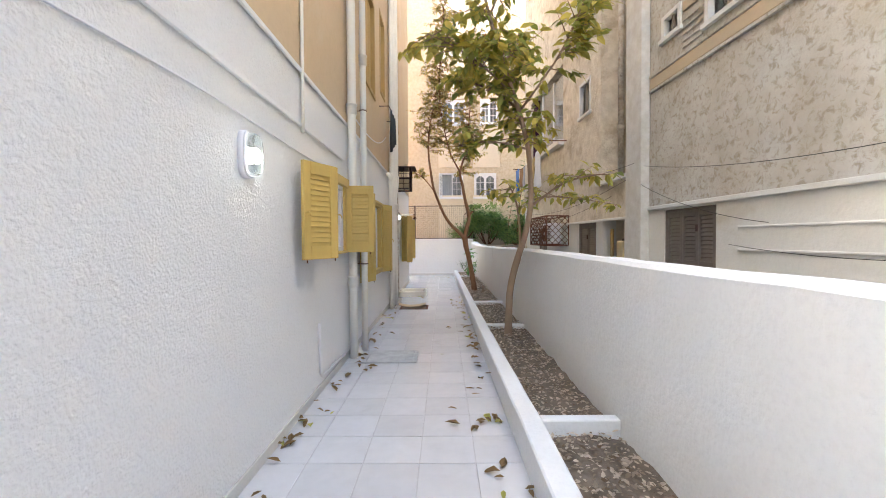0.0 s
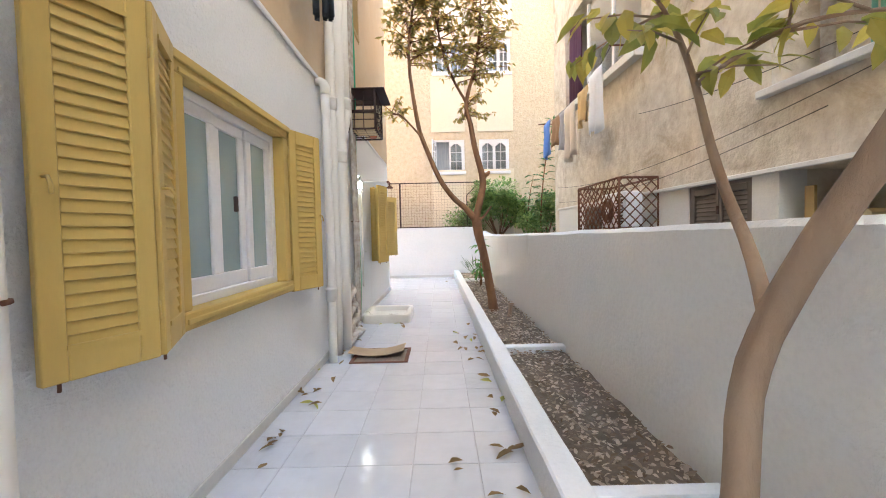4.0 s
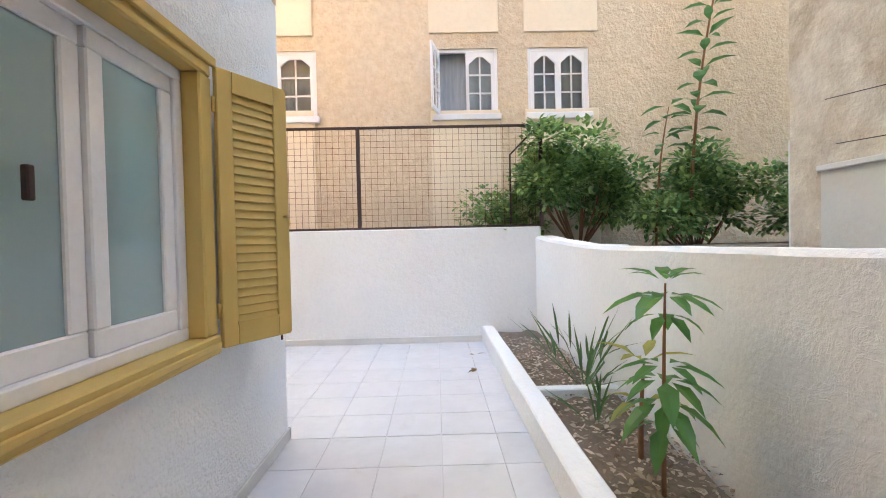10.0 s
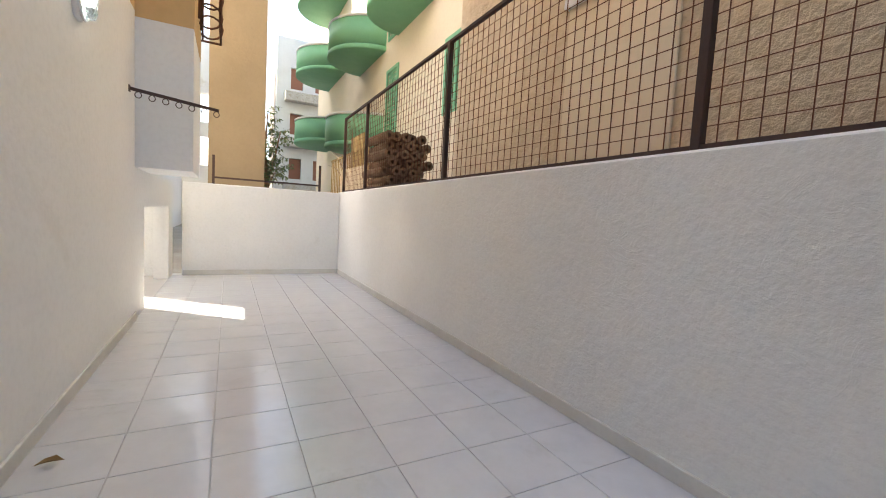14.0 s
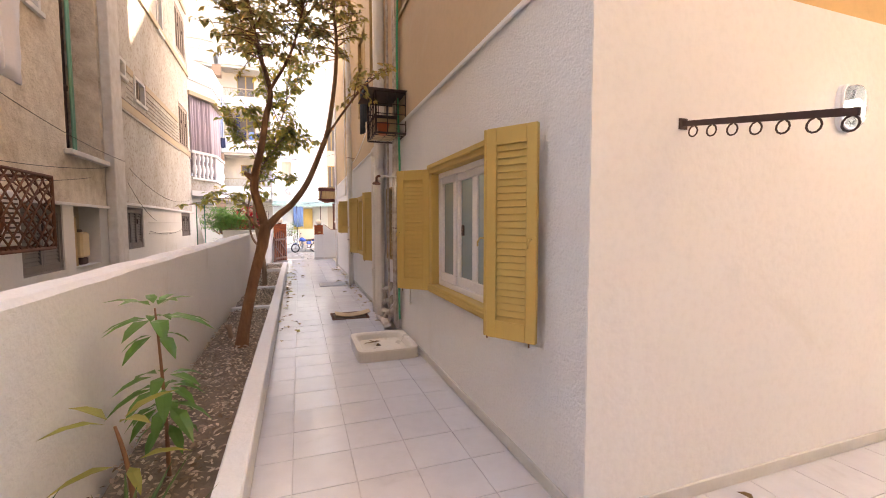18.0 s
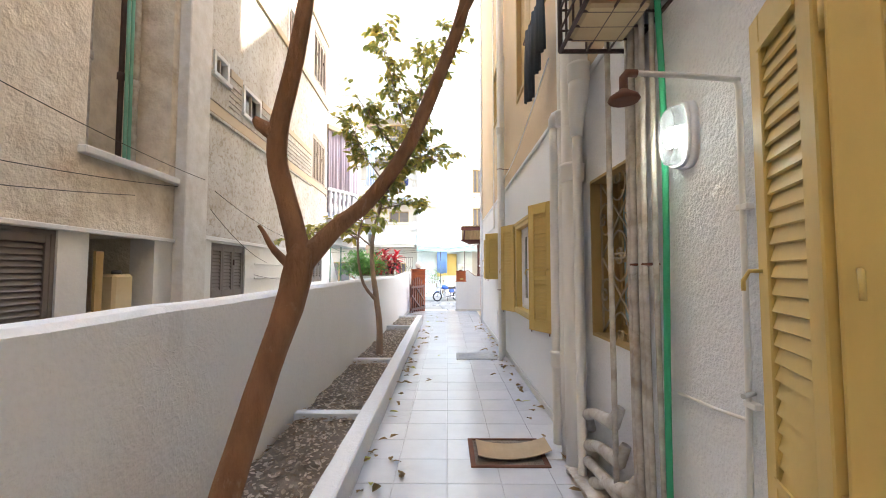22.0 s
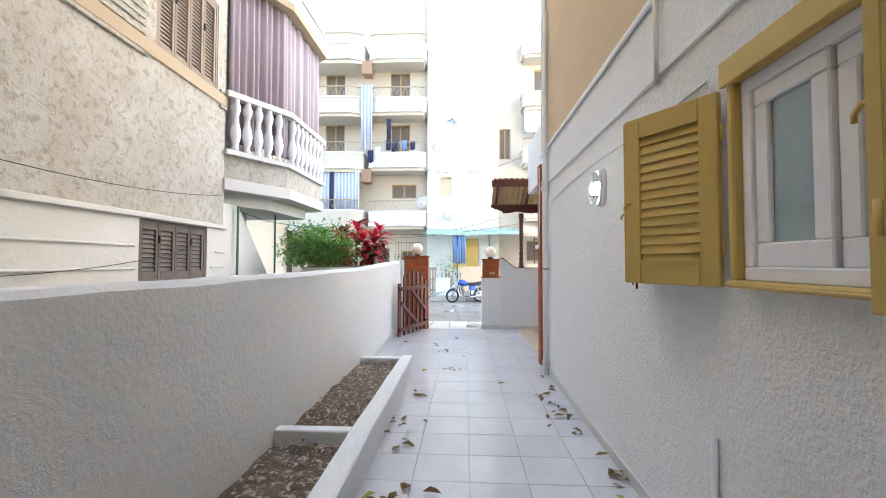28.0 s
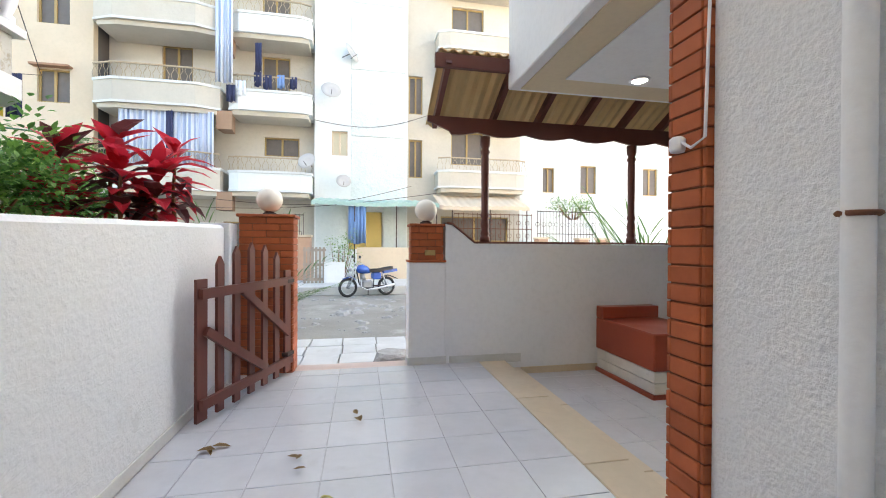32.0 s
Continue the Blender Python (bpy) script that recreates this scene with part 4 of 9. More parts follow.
lattice_cage("storage_cage", "dark rusty iron cage on the wall with a sheet-metal cover", (XL, 9.45, 2.91), (0.42, 0.68, 0.56), 0.13, dark_iron, diamond=False)
t = thing("cage_cover", "bent dark sheet-metal cover over the iron cage", "cover", (XL, 9.43, 3.45))
part("sheet", boxed(-0.0, -0.02, 0.016, 0.56, 0.80, 0.024, bevel=0.003), dark_iron, t)
t = thing("storage_box", "old brown box standing in the iron cage", "box", (XL + 0.08, 9.55, 2.905))
part("body", boxed(0, 0, 0, 0.32, 0.34, 0.26, bevel=0.015), plywood, t)
part("lid", boxed(-0.01, -0.01, 0.26, 0.33, 0.35, 0.30, bevel=0.008), dark_iron, t)
t = thing("clay_pot", "terracotta pot standing in the iron cage", "pot", (XL + 0.3, 9.99, 2.905))
part("body", lathe(bmesh.new(), [(0.06, 0), (0.085, 0.13), (0.095, 0.13), (0.095, 0.16), (0.08, 0.16), (0.07, 0.12)], (0, 0, 0)), brick_red, t)

# hook rails on the yard wall
for x, y1, dx, z0, z1, lb in ((-1.69, 0.88, 0.18, 2.225, 2.06, "dark metal drying arm with hanging hooks, standing off the yard wall"), (-4.63, 0.74, -0.04, 2.25, 2.17, "dark metal drying arm standing off the yard wall")):
    t = thing("clothes_hanger", lb, "clothes hanger", (x, YN, z0), group="clothes hangers on the yard wall")
    part("arm", bar_between((0, 0.012, 0), (dx, y1, z1 - z0), 0.012, 0.030), dark_iron, t)
    part("bracket", boxed(-0.03, 0, -0.03, 0.03, 0.012, 0.03), dark_iron, t)
    for i in range(7):
        u = 0.10 + 0.145 * i
        cx, cy, cz = dx * u, y1 * u, (z1 - z0) * u
        part("hook", tube(bmesh.new(), [(cx, cy + 0.026 * math.cos(a), cz - 0.042 + 0.028 * math.sin(a)) for a in np.linspace(1.6, 7.4, 11)], 0.0045, 5), dark_iron, t)

# plaster mouldings along the house
structure("trim_house_upper", boxed(XL, YS, 2.60, XL + 0.022, 4.0, 2.64, bevel=0.008), white_smooth, "white plaster string course", "trim")
structure("trim_house_top", boxed(XL + 0.004, YS, 3.08, XL + 0.03, YN - 0.3, 3.13, bevel=0.01), white_smooth, "white plaster string course", "trim")
t = thing("wall_cable", "thin white cable stapled along the wall", "cable", (XL + 0.006, 0, 0))
part("wire", tube(bmesh.new(), [(0.002, y, 2.36 + 0.02 * math.sin(y * 1.7) + 0.01 * y) for y in np.linspace(-1.0, 2.9, 16)], 0.006, 5), frame_white, t)
t = thing("wall_cable", "slack white cable crossing between pipes", "cable", (XL + 0.02, 0, 0))
part("wire", tube(bmesh.new(), [(0.03 + 0.05 * math.sin(u * 3.14), 4.3 + 3.4 * u, 3.3 + 0.5 * u - 0.25 * math.sin(u * 3.14)) for u in np.linspace(0, 1, 14)], 0.008, 5), frame_white, t)
# dark cloths drying on the upper pipes
for y, z0, z1, w in ((7.35, 3.45, 4.15, 0.22), (7.70, 3.6, 4.3, 0.16), (7.95, 3.7, 4.25, 0.12)):
    curtain("drying_cloth", "dark cloth drying high on the house wall", "x", XL + 0.20, y, y + w, z0, 4.285, surface("dark_cloth", (0.05, 0.06, 0.07), (0.03, 0.03, 0.04), 0.9, grain=40, grain_bump=0.2), 2, 0.03)
t = thing("drying_bar", "thin iron bar for drying cloths high on the wall", "drying bar", (XL, 7.6, 4.28))
part("bar", tube(bmesh.new(), [(0.0, -0.5, 0), (0.20, -0.5, 0.0), (0.20, 0.6, 0.0), (0.0, 0.6, 0.0)], 0.009, 6), dark_iron, t)
# upper house windows
for y0, y1, z0, z1 in ((2.2, 3.4, 4.9, 6.2), (5.5, 6.6, 4.2, 6.0), (9.6, 10.6, 4.6, 6.3), (7.2, 7.9, 4.6, 6.3)):
    t = tagged(new("window_upper"), "old upper window with closed brown louvres", "window", kind="structure")
    part("backing", boxed(XL - 0.2, y0, z0, XL - 0.15, y1, z1), room_shade, t)
    for b in ((XL - 0.1, y0, z0, XL + 0.012, y0 + 0.07, z1), (XL - 0.1, y1 - 0.07, z0, XL + 0.012, y1, z1), (XL - 0.1, y0 + 0.07, z1 - 0.07, XL + 0.012, y1 - 0.07, z1), (XL - 0.1, y0 + 0.07, z0, XL + 0.03, y1 - 0.07, z0 + 0.06)):
        part("frame", boxed(*b), tan_wood, t)
    for i in range(4):
        yy = y0 + 0.07 + (y1 - y0 - 0.14) * (i + 0.5) / 4
        part("slat_panel", boxed(XL - 0.1, yy - (y1 - y0 - 0.14) / 8 + 0.01, z0 + 0.06, XL - 0.06, yy + (y1 - y0 - 0.14) / 8 - 0.01, z1 - 0.07), tan_wood, t)

# == neighbouring apartment house on the other side of the wall ==
# local frame: x = 0 is its street face, +x goes into the house, y runs along the passage
BX = Matrix.Translation((4.02, 0, 0)) @ Matrix.Rotation(math.atan(0.0394), 4, "Z")


def on_b(ob):
    ob.matrix_basis = BX @ ob.matrix_basis
    return ob


B_SHUT = [(4.2, 5.4, 1.12, 2.03), (8.10, 9.2, 0.98, 1.95), (-1.28, 0.12, 1.26, 2.05), (11.95, 12.9, 0.98, 1.9)]
B_NICHE = (6.75, 7.75, 0.98, 1.97)
B_LOGGIA = (10.4, 14.0, 4.35, 6.5)
B_TALL = (6.52, 7.85, 2.82, 9.5)
B_WIN = [(3.65, 4.45, 4.48, 5.05), (5.0, 5.5, 4.75, 5.15), (8.42, 9.15, 4.55, 5.40), (-1.5, -0.1, 4.25, 5.7), (1.6, 2.2, 7.0, 8.2), (3.3, 4.0, 7.6, 8.8), (-1.5, -0.1, 7.4, 8.9), (8.3, 8.9, 7.2, 8.5)]
structure_b = []
structure_b.append(structure("wall_neighbour_low_front", pierced(bmesh.new(), "x", 0.0, 0.3, -1.75, 6.0, -0.3, 2.08, [w for w in B_SHUT if w[0] < 6]), band_white, "whitewashed ground-floor wall of the neighbouring house", "wall"))
structure_b.append(structure("wall_neighbour_low", pierced(bmesh.new(), "x", 0.0, 0.3, 6.0, 14.6, -0.3, 1.97, [w for w in B_SHUT if w[0] > 6] + [B_NICHE]), band_white, "whitewashed ground-floor wall of the neighbouring house", "wall"))
structure_b.append(structure("wall_neighbour_upper", pierced(bmesh.new(), "x", 0.0, 0.3, 6.0, 14.6, 1.97, 13.5, [B_LOGGIA, B_TALL] + [w for w in B_WIN if w[0] > 6]), beige_rough, "stained beige roughcast wall of the neighbouring house", "wall"))
structure_b.append(structure("wall_neighbour_upper_front", pierced(bmesh.new(), "x", 0.01, 0.3, -1.75, 6.0, 2.08, 13.5, [w for w in B_WIN if w[0] < 6]), beige_pale, "pale beige roughcast wall of the neighbouring house", "wall"))
structure_b.append(structure("wall_neighbour_end", pierced(bmesh.new(), "y", 14.6, 14.9, 0.0, 9.0, -0.3, 13.5), beige_rough, "beige end wall of the neighbouring house", "wall"))
structure_b.append(structure("wall_neighbour_end_low", boxed(0.0, 14.9, -0.3, 9.0, 14.92, 2.3), band_white, "whitewashed foot of the end wall", "wall"))
structure_b.append(structure("wall_neighbour_back", boxed(2.4, -1.6, -0.3, 9.0, 14.5, 13.4), room_shade, "inner core of the neighbouring house", "wall"))
structure_b.append(structure("wall_neighbour_street", pierced(bmesh.new(), "y", -1.75, -1.45, 0.3, 9.0, -0.3, 13.5, [(0.9, 2.6, 2.95, 5.1)]), beige_pale, "street side of the neighbouring house", "wall"))
structure_b.append(structure("roof_neighbour", boxed(-0.3, -2.0, 13.5, 9.2, 15.1, 13.75), band_white, "flat roof of the neighbouring house", "roof"))
# pilaster, string courses, grooves
structure_b.append(structure("trim_neighbour_pilaster", boxed(-0.16, 5.85, -0.3, 0.0, 6.40, 13.5, bevel=0.012), beige_light, "pale pilaster on the neighbouring house", "trim"))
bm = bmesh.new()
for b in ((-0.05, -1.75, 2.055, 0.0, 5.84, 2.12), (-0.05, 6.41, 1.95, 0.0, 14.6, 2.00), (-0.022, -1.75, 1.42, 0.0, -1.36, 1.45), (-0.022, 0.20, 1.42, 0.0, 3.8, 1.45), (-0.022, -1.75, 1.66, 0.0, -1.5, 1.69), (-0.022, 0.20, 1.70, 0.0, 3.8, 1.73)):
    box(bm, *b, bevel=0.008)
structure_b.append(structure("trim_neighbour_base", bm, band_white, "plaster string course", "trim"))
bm = bmesh.new()
for b in ((-0.022, -1.75, 4.10, 0.01, 5.84, 4.29), (-0.018, 0.1, 4.95, 0.01, 3.60, 5.10), (-0.018, 4.50, 4.95, 0.01, 4.95, 5.10), (-0.045, -1.75, 7.0, 0.01, 5.84, 7.16), (-0.045, -1.75, 9.2, 0.01, 5.84, 9.4)):
    box(bm, *b, bevel=0.01)
structure_b.append(structure("trim_neighbour_bands", bm, moulding, "tan plaster bands", "trim"))
bm = bmesh.new()
for z in (4.045, 4.295, 4.41, 4.50, 4.60, 4.70, 4.80):
    for a, b in ((-1.75, -1.55), (0.1, 5.84)) if z < 4.4 else ((0.1, 3.60), (4.50, 4.95)):
        box(bm, -0.03 if z < 4.4 else -0.014, a, z, 0.01, b, z + (0.05 if z < 4.4 else 0.028), bevel=0.008)
structure_b.append(structure("trim_neighbour_ribs", bm, beige_pale, "narrow raised plaster ribs", "trim"))
structure_b.append(structure("trim_neighbour_sill", boxed(-0.18, 10.3, 4.22, 0.0, 14.1, 4.36, bevel=0.01), band_white, "white ledge below the recessed balcony", "trim"))
structure_b.append(structure("trim_neighbour_tall_sill", boxed(-0.10, 6.42, 2.74, 0.0, 7.95, 2.82, bevel=0.01), band_white, "ledge under the tall recess", "trim"))
for o in structure_b:
    on_b(o)


def loose(fn, *a, **k):
    """Builds a thing in the neighbour's local frame and moves it into place."""
    return on_b(fn(*a, **k))


def louvred_window(y0, y1, z0, z1, leaves, material, label, name="window_louvred"):
    t = tagged(new(name), label, "window", kind="structure")
    for b in ((0.02, y0 + 0.002, z0 + 0.002, 0.10, y0 + 0.045, z1 - 0.002), (0.02, y1 - 0.045, z0 + 0.002, 0.10, y1 - 0.002, z1 - 0.002), (0.02, y0 + 0.045, z1 - 0.045, 0.10, y1 - 0.045, z1 - 0.002), (0.02, y0 + 0.045, z0 + 0.002, 0.10, y1 - 0.045, z0 + 0.04)):
        part("frame", boxed(*b), material, t)
    part("backing", boxed(0.10, y0 + 0.002, z0 + 0.002, 0.13, y1 - 0.002, z1 - 0.002), room_shade, t)
    w = (y1 - y0 - 0.09) / leaves
    slat_me = None
    for i in range(leaves):
        a = y0 + 0.045 + i * w
        leaf = part("leaf", None or leaf_frame(a, a + w, z0 + 0.04, z1 - 0.045), material, t)
        n = max(5, int((z1 - z0 - 0.25) / 0.055))
        if slat_me is None:
            bm = bmesh.new()
            pr = [(-0.014, -0.022), (-0.010, -0.026), (0.014, 0.020), (0.010, 0.024)]
            ends = [[bm.verts.new((px, s * (w / 2 - 0.052), pz)) for px, pz in pr] for s in (-1, 1)]
            for q in range(4):
                bm.faces.new((ends[0][q], ends[0][(q + 1) % 4], ends[1][(q + 1) % 4], ends[1][q]))
            bm.faces.new(ends[0])
            bm.faces.new(ends[1])
            slat_me = mesh_of("slat", bm, material)
        for k in range(n):
            shared("slat", slat_me, leaf, (0.05, a + w / 2, z0 + 0.13 + (z1 - z0 - 0.26) * (k + 0.5) / n))
        if i % 2 == 0 and i + 1 < leaves:
            part("latch", boxed(0.0, a + w - 0.012, (z0 + z1) / 2 + 0.1, 0.022, a + w + 0.012, (z0 + z1) / 2 + 0.2), dark_iron, t)
    return t


def leaf_frame(a, b, z0, z1):
    bm = bmesh.new()
    for q in ((0.025, a + 0.003, z0, 0.065, a + 0.05, z1), (0.025, b - 0.05, z0, 0.065, b - 0.003, z1), (0.025, a + 0.05, z0, 0.065, b - 0.05, z0 + 0.09), (0.025, a + 0.05, z1 - 0.08, 0.065, b - 0.05, z1)):
        box(bm, *q, bevel=0.003)
    return bm


for (y0, y1, z0, z1), n in zip(B_SHUT, (3, 2, 4, 2)):
    loose(louvred_window, y0, y1, z0, z1, n, brown_paint, "closed grey-brown louvred shutters in the whitewashed wall")
tan_paint = surface("tan_shutter_paint", (0.34, 0.27, 0.21), (0.26, 0.20, 0.15), 0.65, grain=40, grain_bump=0.2, patch=4)
loose(louvred_window, *B_WIN[3], 4, tan_paint, "closed tan louvred shutters on the upper floor")
loose(louvred_window, *B_WIN[6], 4, tan_paint, "closed tan louvred shutters on the upper floor")


def small_window(y0, y1, z0, z1):
    t = tagged(new("window_small"), "small upper window with a pale frame", "window", kind="structure")
    for b in ((-0.02, y0, z0, 0.08, y0 + 0.07, z1), (-0.02, y1 - 0.07, z0, 0.08, y1, z1), (-0.02, y0 + 0.07, z1 - 0.07, 0.08, y1 - 0.07, z1), (-0.05, y0 - 0.04, z0 - 0.03, 0.08, y1 + 0.04, z0 + 0.04)):
        part("frame", boxed(*b, bevel=0.004), band_white, t)
    part("mullion", boxed(0.02, (y0 + y1) / 2 - 0.02, z0 + 0.04, 0.06, (y0 + y1) / 2 + 0.02, z1 - 0.07), tan_paint, t)
    part("pane", boxed(0.10, y0 + 0.002, z0 + 0.04, 0.11, y1 - 0.002, z1 - 0.002), glass_clear, t, "dusty pane")
    part("backing", boxed(0.25, y0 + 0.002, z0 + 0.002, 0.28, y1 - 0.002, z1 - 0.002), room_shade, t)
    return t


for i in (0, 1, 2, 4, 5, 7):
    loose(small_window, *B_WIN[i])

# open niche with a canister
y0, y1, z0, z1 = B_NICHE
structure_n = structure("wall_niche", pierced(bmesh.new(), "x", 0.85, 0.9, y0, y1, z0, z1), beige_rough, "back of the open niche", "wall")
on_b(structure_n)
bm = bmesh.new()
for b in ((0.3, y0 - 0.05, z0, 0.9, y0, z1), (0.3, y1, z0, 0.9, y1 + 0.05, z1), (0.3, y0, z1, 0.9, y1, z1 + 0.05), (0.0, y0, z0 - 0.05, 0.9, y1, z0 - 0.002)):
    box(bm, *b)
on_b(structure("wall_niche_sides", bm, beige_rough, "sides of the open niche", "wall"))
cream_plastic = surface("cream_plastic", (0.62, 0.50, 0.30), (0.5, 0.38, 0.2), 0.5, grain=20, grain_bump=0.05)
t = thing("canister", "yellowed plastic canister standing in the open niche", "canister", (0.18, 7.12, z0))
part("body", boxed(-0.10, -0.15, 0.12, 0.12, 0.16, 0.55, bevel=0.03), cream_plastic, t)
part("base", boxed(-0.08, -0.12, 0.0, 0.10, 0.12, 0.12, bevel=0.02), dark_iron, t)
part("lid", lathe(bmesh.new(), [(0.05, 0), (0.05, 0.04), (0.03, 0.05)], (0, 0, 0.55)), brown_paint, t)
on_b(t)
t = thing("plank", "old dark plank leaning in the open niche", "plank", (0.1, 7.5, z0))
part("board", boxed(-0.02, -0.05, 0, 0.01, 0.05, 0.8), tan_wood, t)
on_b(t)

# tall recess with pipes and green shade cloth
bm = bmesh.new()
for b in ((0.3, 6.46, 2.8, 0.6, 6.52, 9.5), (0.3, 7.85, 2.8, 0.6, 7.91, 9.5), (0.3, 6.52, 2.76, 0.6, 7.85, 2.82)):
    box(bm, *b)
on_b(structure("wall_recess_sides", bm, beige_rough, "sides of the tall recess", "wall"))
on_b(structure("wall_recess", boxed(0.55, 6.525, 2.825, 0.6, 7.845, 9.5), beige_rough, "shadowed back of a tall recess", "wall"))
for i, (y, m, r) in enumerate(((6.80, pipe_old, 0.05), (7.02, dark_iron, 0.03), (7.55, pipe_old, 0.06))):
    t = thing("drain_pipe", "old drain pipe inside the tall recess", "pipe", (0.3, y, 2.8), group="pipes in the tall recess")
    part("tube", tube(bmesh.new(), [(0, 0, 0), (0, 0, 6.6)], r, 10), m, t)
    part("collar", lathe(bmesh.new(), [(r, 0), (r + 0.015, 0.01), (r + 0.015, 0.09), (r, 0.1)], (0, 0, 1.1)), m, t)
    on_b(t)
green_cloth = surface("green_pipe_paint", (0.20, 0.48, 0.36), (0.14, 0.36, 0.27), 0.8, grain=60, grain_bump=0.2, patch=3)
for y in (6.98, 7.05):
    t = thing("drain_pipe", "thin green pipe inside the tall recess", "pipe", (0.2, y, 2.8), group="pipes in the tall recess")
    part("tube", tube(bmesh.new(), [(0, 0, 0), (0.01, 0.01, 2.0), (0, 0, 6.5)], 0.02, 8), green_cloth, t)
    on_b(t)
# recessed balcony
bm = bmesh.new()
y0, y1, z0, z1 = B_LOGGIA
for b in ((1.5, y0, z0, 1.55, y1, z1), (0.3, y0 - 0.05, z0, 1.5, y0, z1), (0.3, y1, z0, 1.5, y1 + 0.05, z1), (0.3, y0, z0 - 0.1, 1.5, y1, z0), (0.3, y0, z1, 1.5, y1, z1 + 0.1)):
    box(bm, *b)
on_b(structure("wall_loggia", bm, band_white, "inside of the recessed balcony", "wall"))
purple = surface("purple_curtain", (0.10, 0.035, 0.065), (0.06, 0.02, 0.04), 0.8, grain=60, grain_bump=0.1)
on_b(curtain("curtain", "dark purple curtain at the end of the recessed balcony", "x", 0.12, 13.35, 13.95, z0 + 0.02, z1 - 0.05, purple, 5, 0.05))
t = tagged(new("window_loggia"), "white framed balcony window", "window", kind="structure")
for b in ((0.10, 10.45, z0 + 0.05, 0.16, 10.53, z1 - 0.1), (0.10, 11.6, z0 + 0.05, 0.16, 11.68, z1 - 0.1), (0.10, 12.8, z0 + 0.05, 0.16, 12.88, z1 - 0.1), (0.10, 10.53, z0 + 0.002, 0.16, 12.8, z0 + 0.12)):
    part("frame", boxed(*b, bevel=0.004), frame_white, t)
for a in (10.53, 11.68):
    part("pane", boxed(0.125, a, z0 + 0.12, 0.13, a + 1.07, z1 - 0.1), glass_clear, t)
on_b(t)
# iron cage round an air conditioner
t = lattice_cage("air_conditioner_cage", "rusty iron lattice cage on the neighbour's wall", (0, 0, 0), (0.62, 1.66, 0.80), 0.17, rust, 180.0, True, 0.012)
t.matrix_basis = BX @ pose(0, 11.58, 1.40, 0, 0, 180)
t = thing("air_conditioner", "white outdoor air conditioner with a rusty round fan guard", "air conditioner", (-0.55, 10.55, 1.44))
part("body", boxed(0.12, -0.42, 0, 0.42, 0.42, 0.58, bevel=0.02), frame_white, t)
part("fan_guard", tube(bmesh.new(), [(0.10, 0.15 + 0.2 * math.cos(a), 0.29 + 0.2 * math.sin(a)) for a in np.linspace(0, 2 * math.pi, 25)], 0.02, 6), rust, t, "rusty round fan guard")
part("fan_disc", tube(bmesh.new(), [(0.095, 0.15, 0.29), (0.118, 0.15, 0.29)], 0.17, 24), rust, t)
part("hub", tube(bmesh.new(), [(0.085, 0.15, 0.29), (0.1, 0.15, 0.29)], 0.06, 16), frame_white, t)
for i in range(9):
    part("vent_slot", boxed(0.112, -0.36, 0.08 + i * 0.05, 0.121, -0.12, 0.10 + i * 0.05), dark_iron, t)
part("foot", boxed(0.15, -0.4, -0.035, 0.40, 0.4, 0.0), rust, t)
on_b(t)

# cables along the neighbour's wall
black_cable = surface("black_cable", (0.05, 0.045, 0.04), (0.03, 0.03, 0.03), 0.6, grain=40, grain_bump=0)
for a, b, sag in (((-0.06, 14.5, 2.55), (-0.05, 6.2, 2.75), 0.28), ((-0.07, 14.4, 2.15), (-0.05, 7.2, 2.45), 0.2), ((-0.06, 10.4, 3.3), (-0.2, 6.0, 2.9), 0.1), ((-0.18, 5.7, 2.8), (-0.04, -1.6, 2.6), 0.35), ((-0.18, 5.8, 2.5), (-0.05, 3.3, 1.75), 0.1), ((-0.05, 3.9, 1.5), (-0.05, -1.0, 1.75), 0.22)):
    t = thing("wall_cable", "thin dark cable strung along the neighbour's wall", "cable", (0, 0, 0), group="cables on the neighbour's wall")
    pts = []
    for u in np.linspace(0, 1, 18):
        p = Vector(a).lerp(Vector(b), u)
        pts.append(p - Vector((0, 0, sag * 4 * u * (1 - u))))
    part("wire", tube(bmesh.new(), pts, 0.0045, 5), black_cable, t)
    on_b(t)

# laundry
t = thing("clothes_line", "sagging clothes line below the recessed balcony", "clothes line", (0, 0, 0))
part("cord", tube(bmesh.new(), [(2.95 + 0.02 * math.sin(u * 9), 10.0 + 4.6 * u, 4.25 - 0.45 * 4 * u * (1 - u) * 0.6) for u in np.linspace(0, 1, 20)], 0.005, 5), black_cable, t)
part("arm", tube(bmesh.new(), [(3.6, 10.0, 4.25), (2.92, 10.0, 4.25)], 0.014, 6), rust, t)
part("arm", tube(bmesh.new(), [(3.45, 14.6, 4.25), (2.92, 14.6, 4.25)], 0.014, 6), rust, t)
random.seed(11)


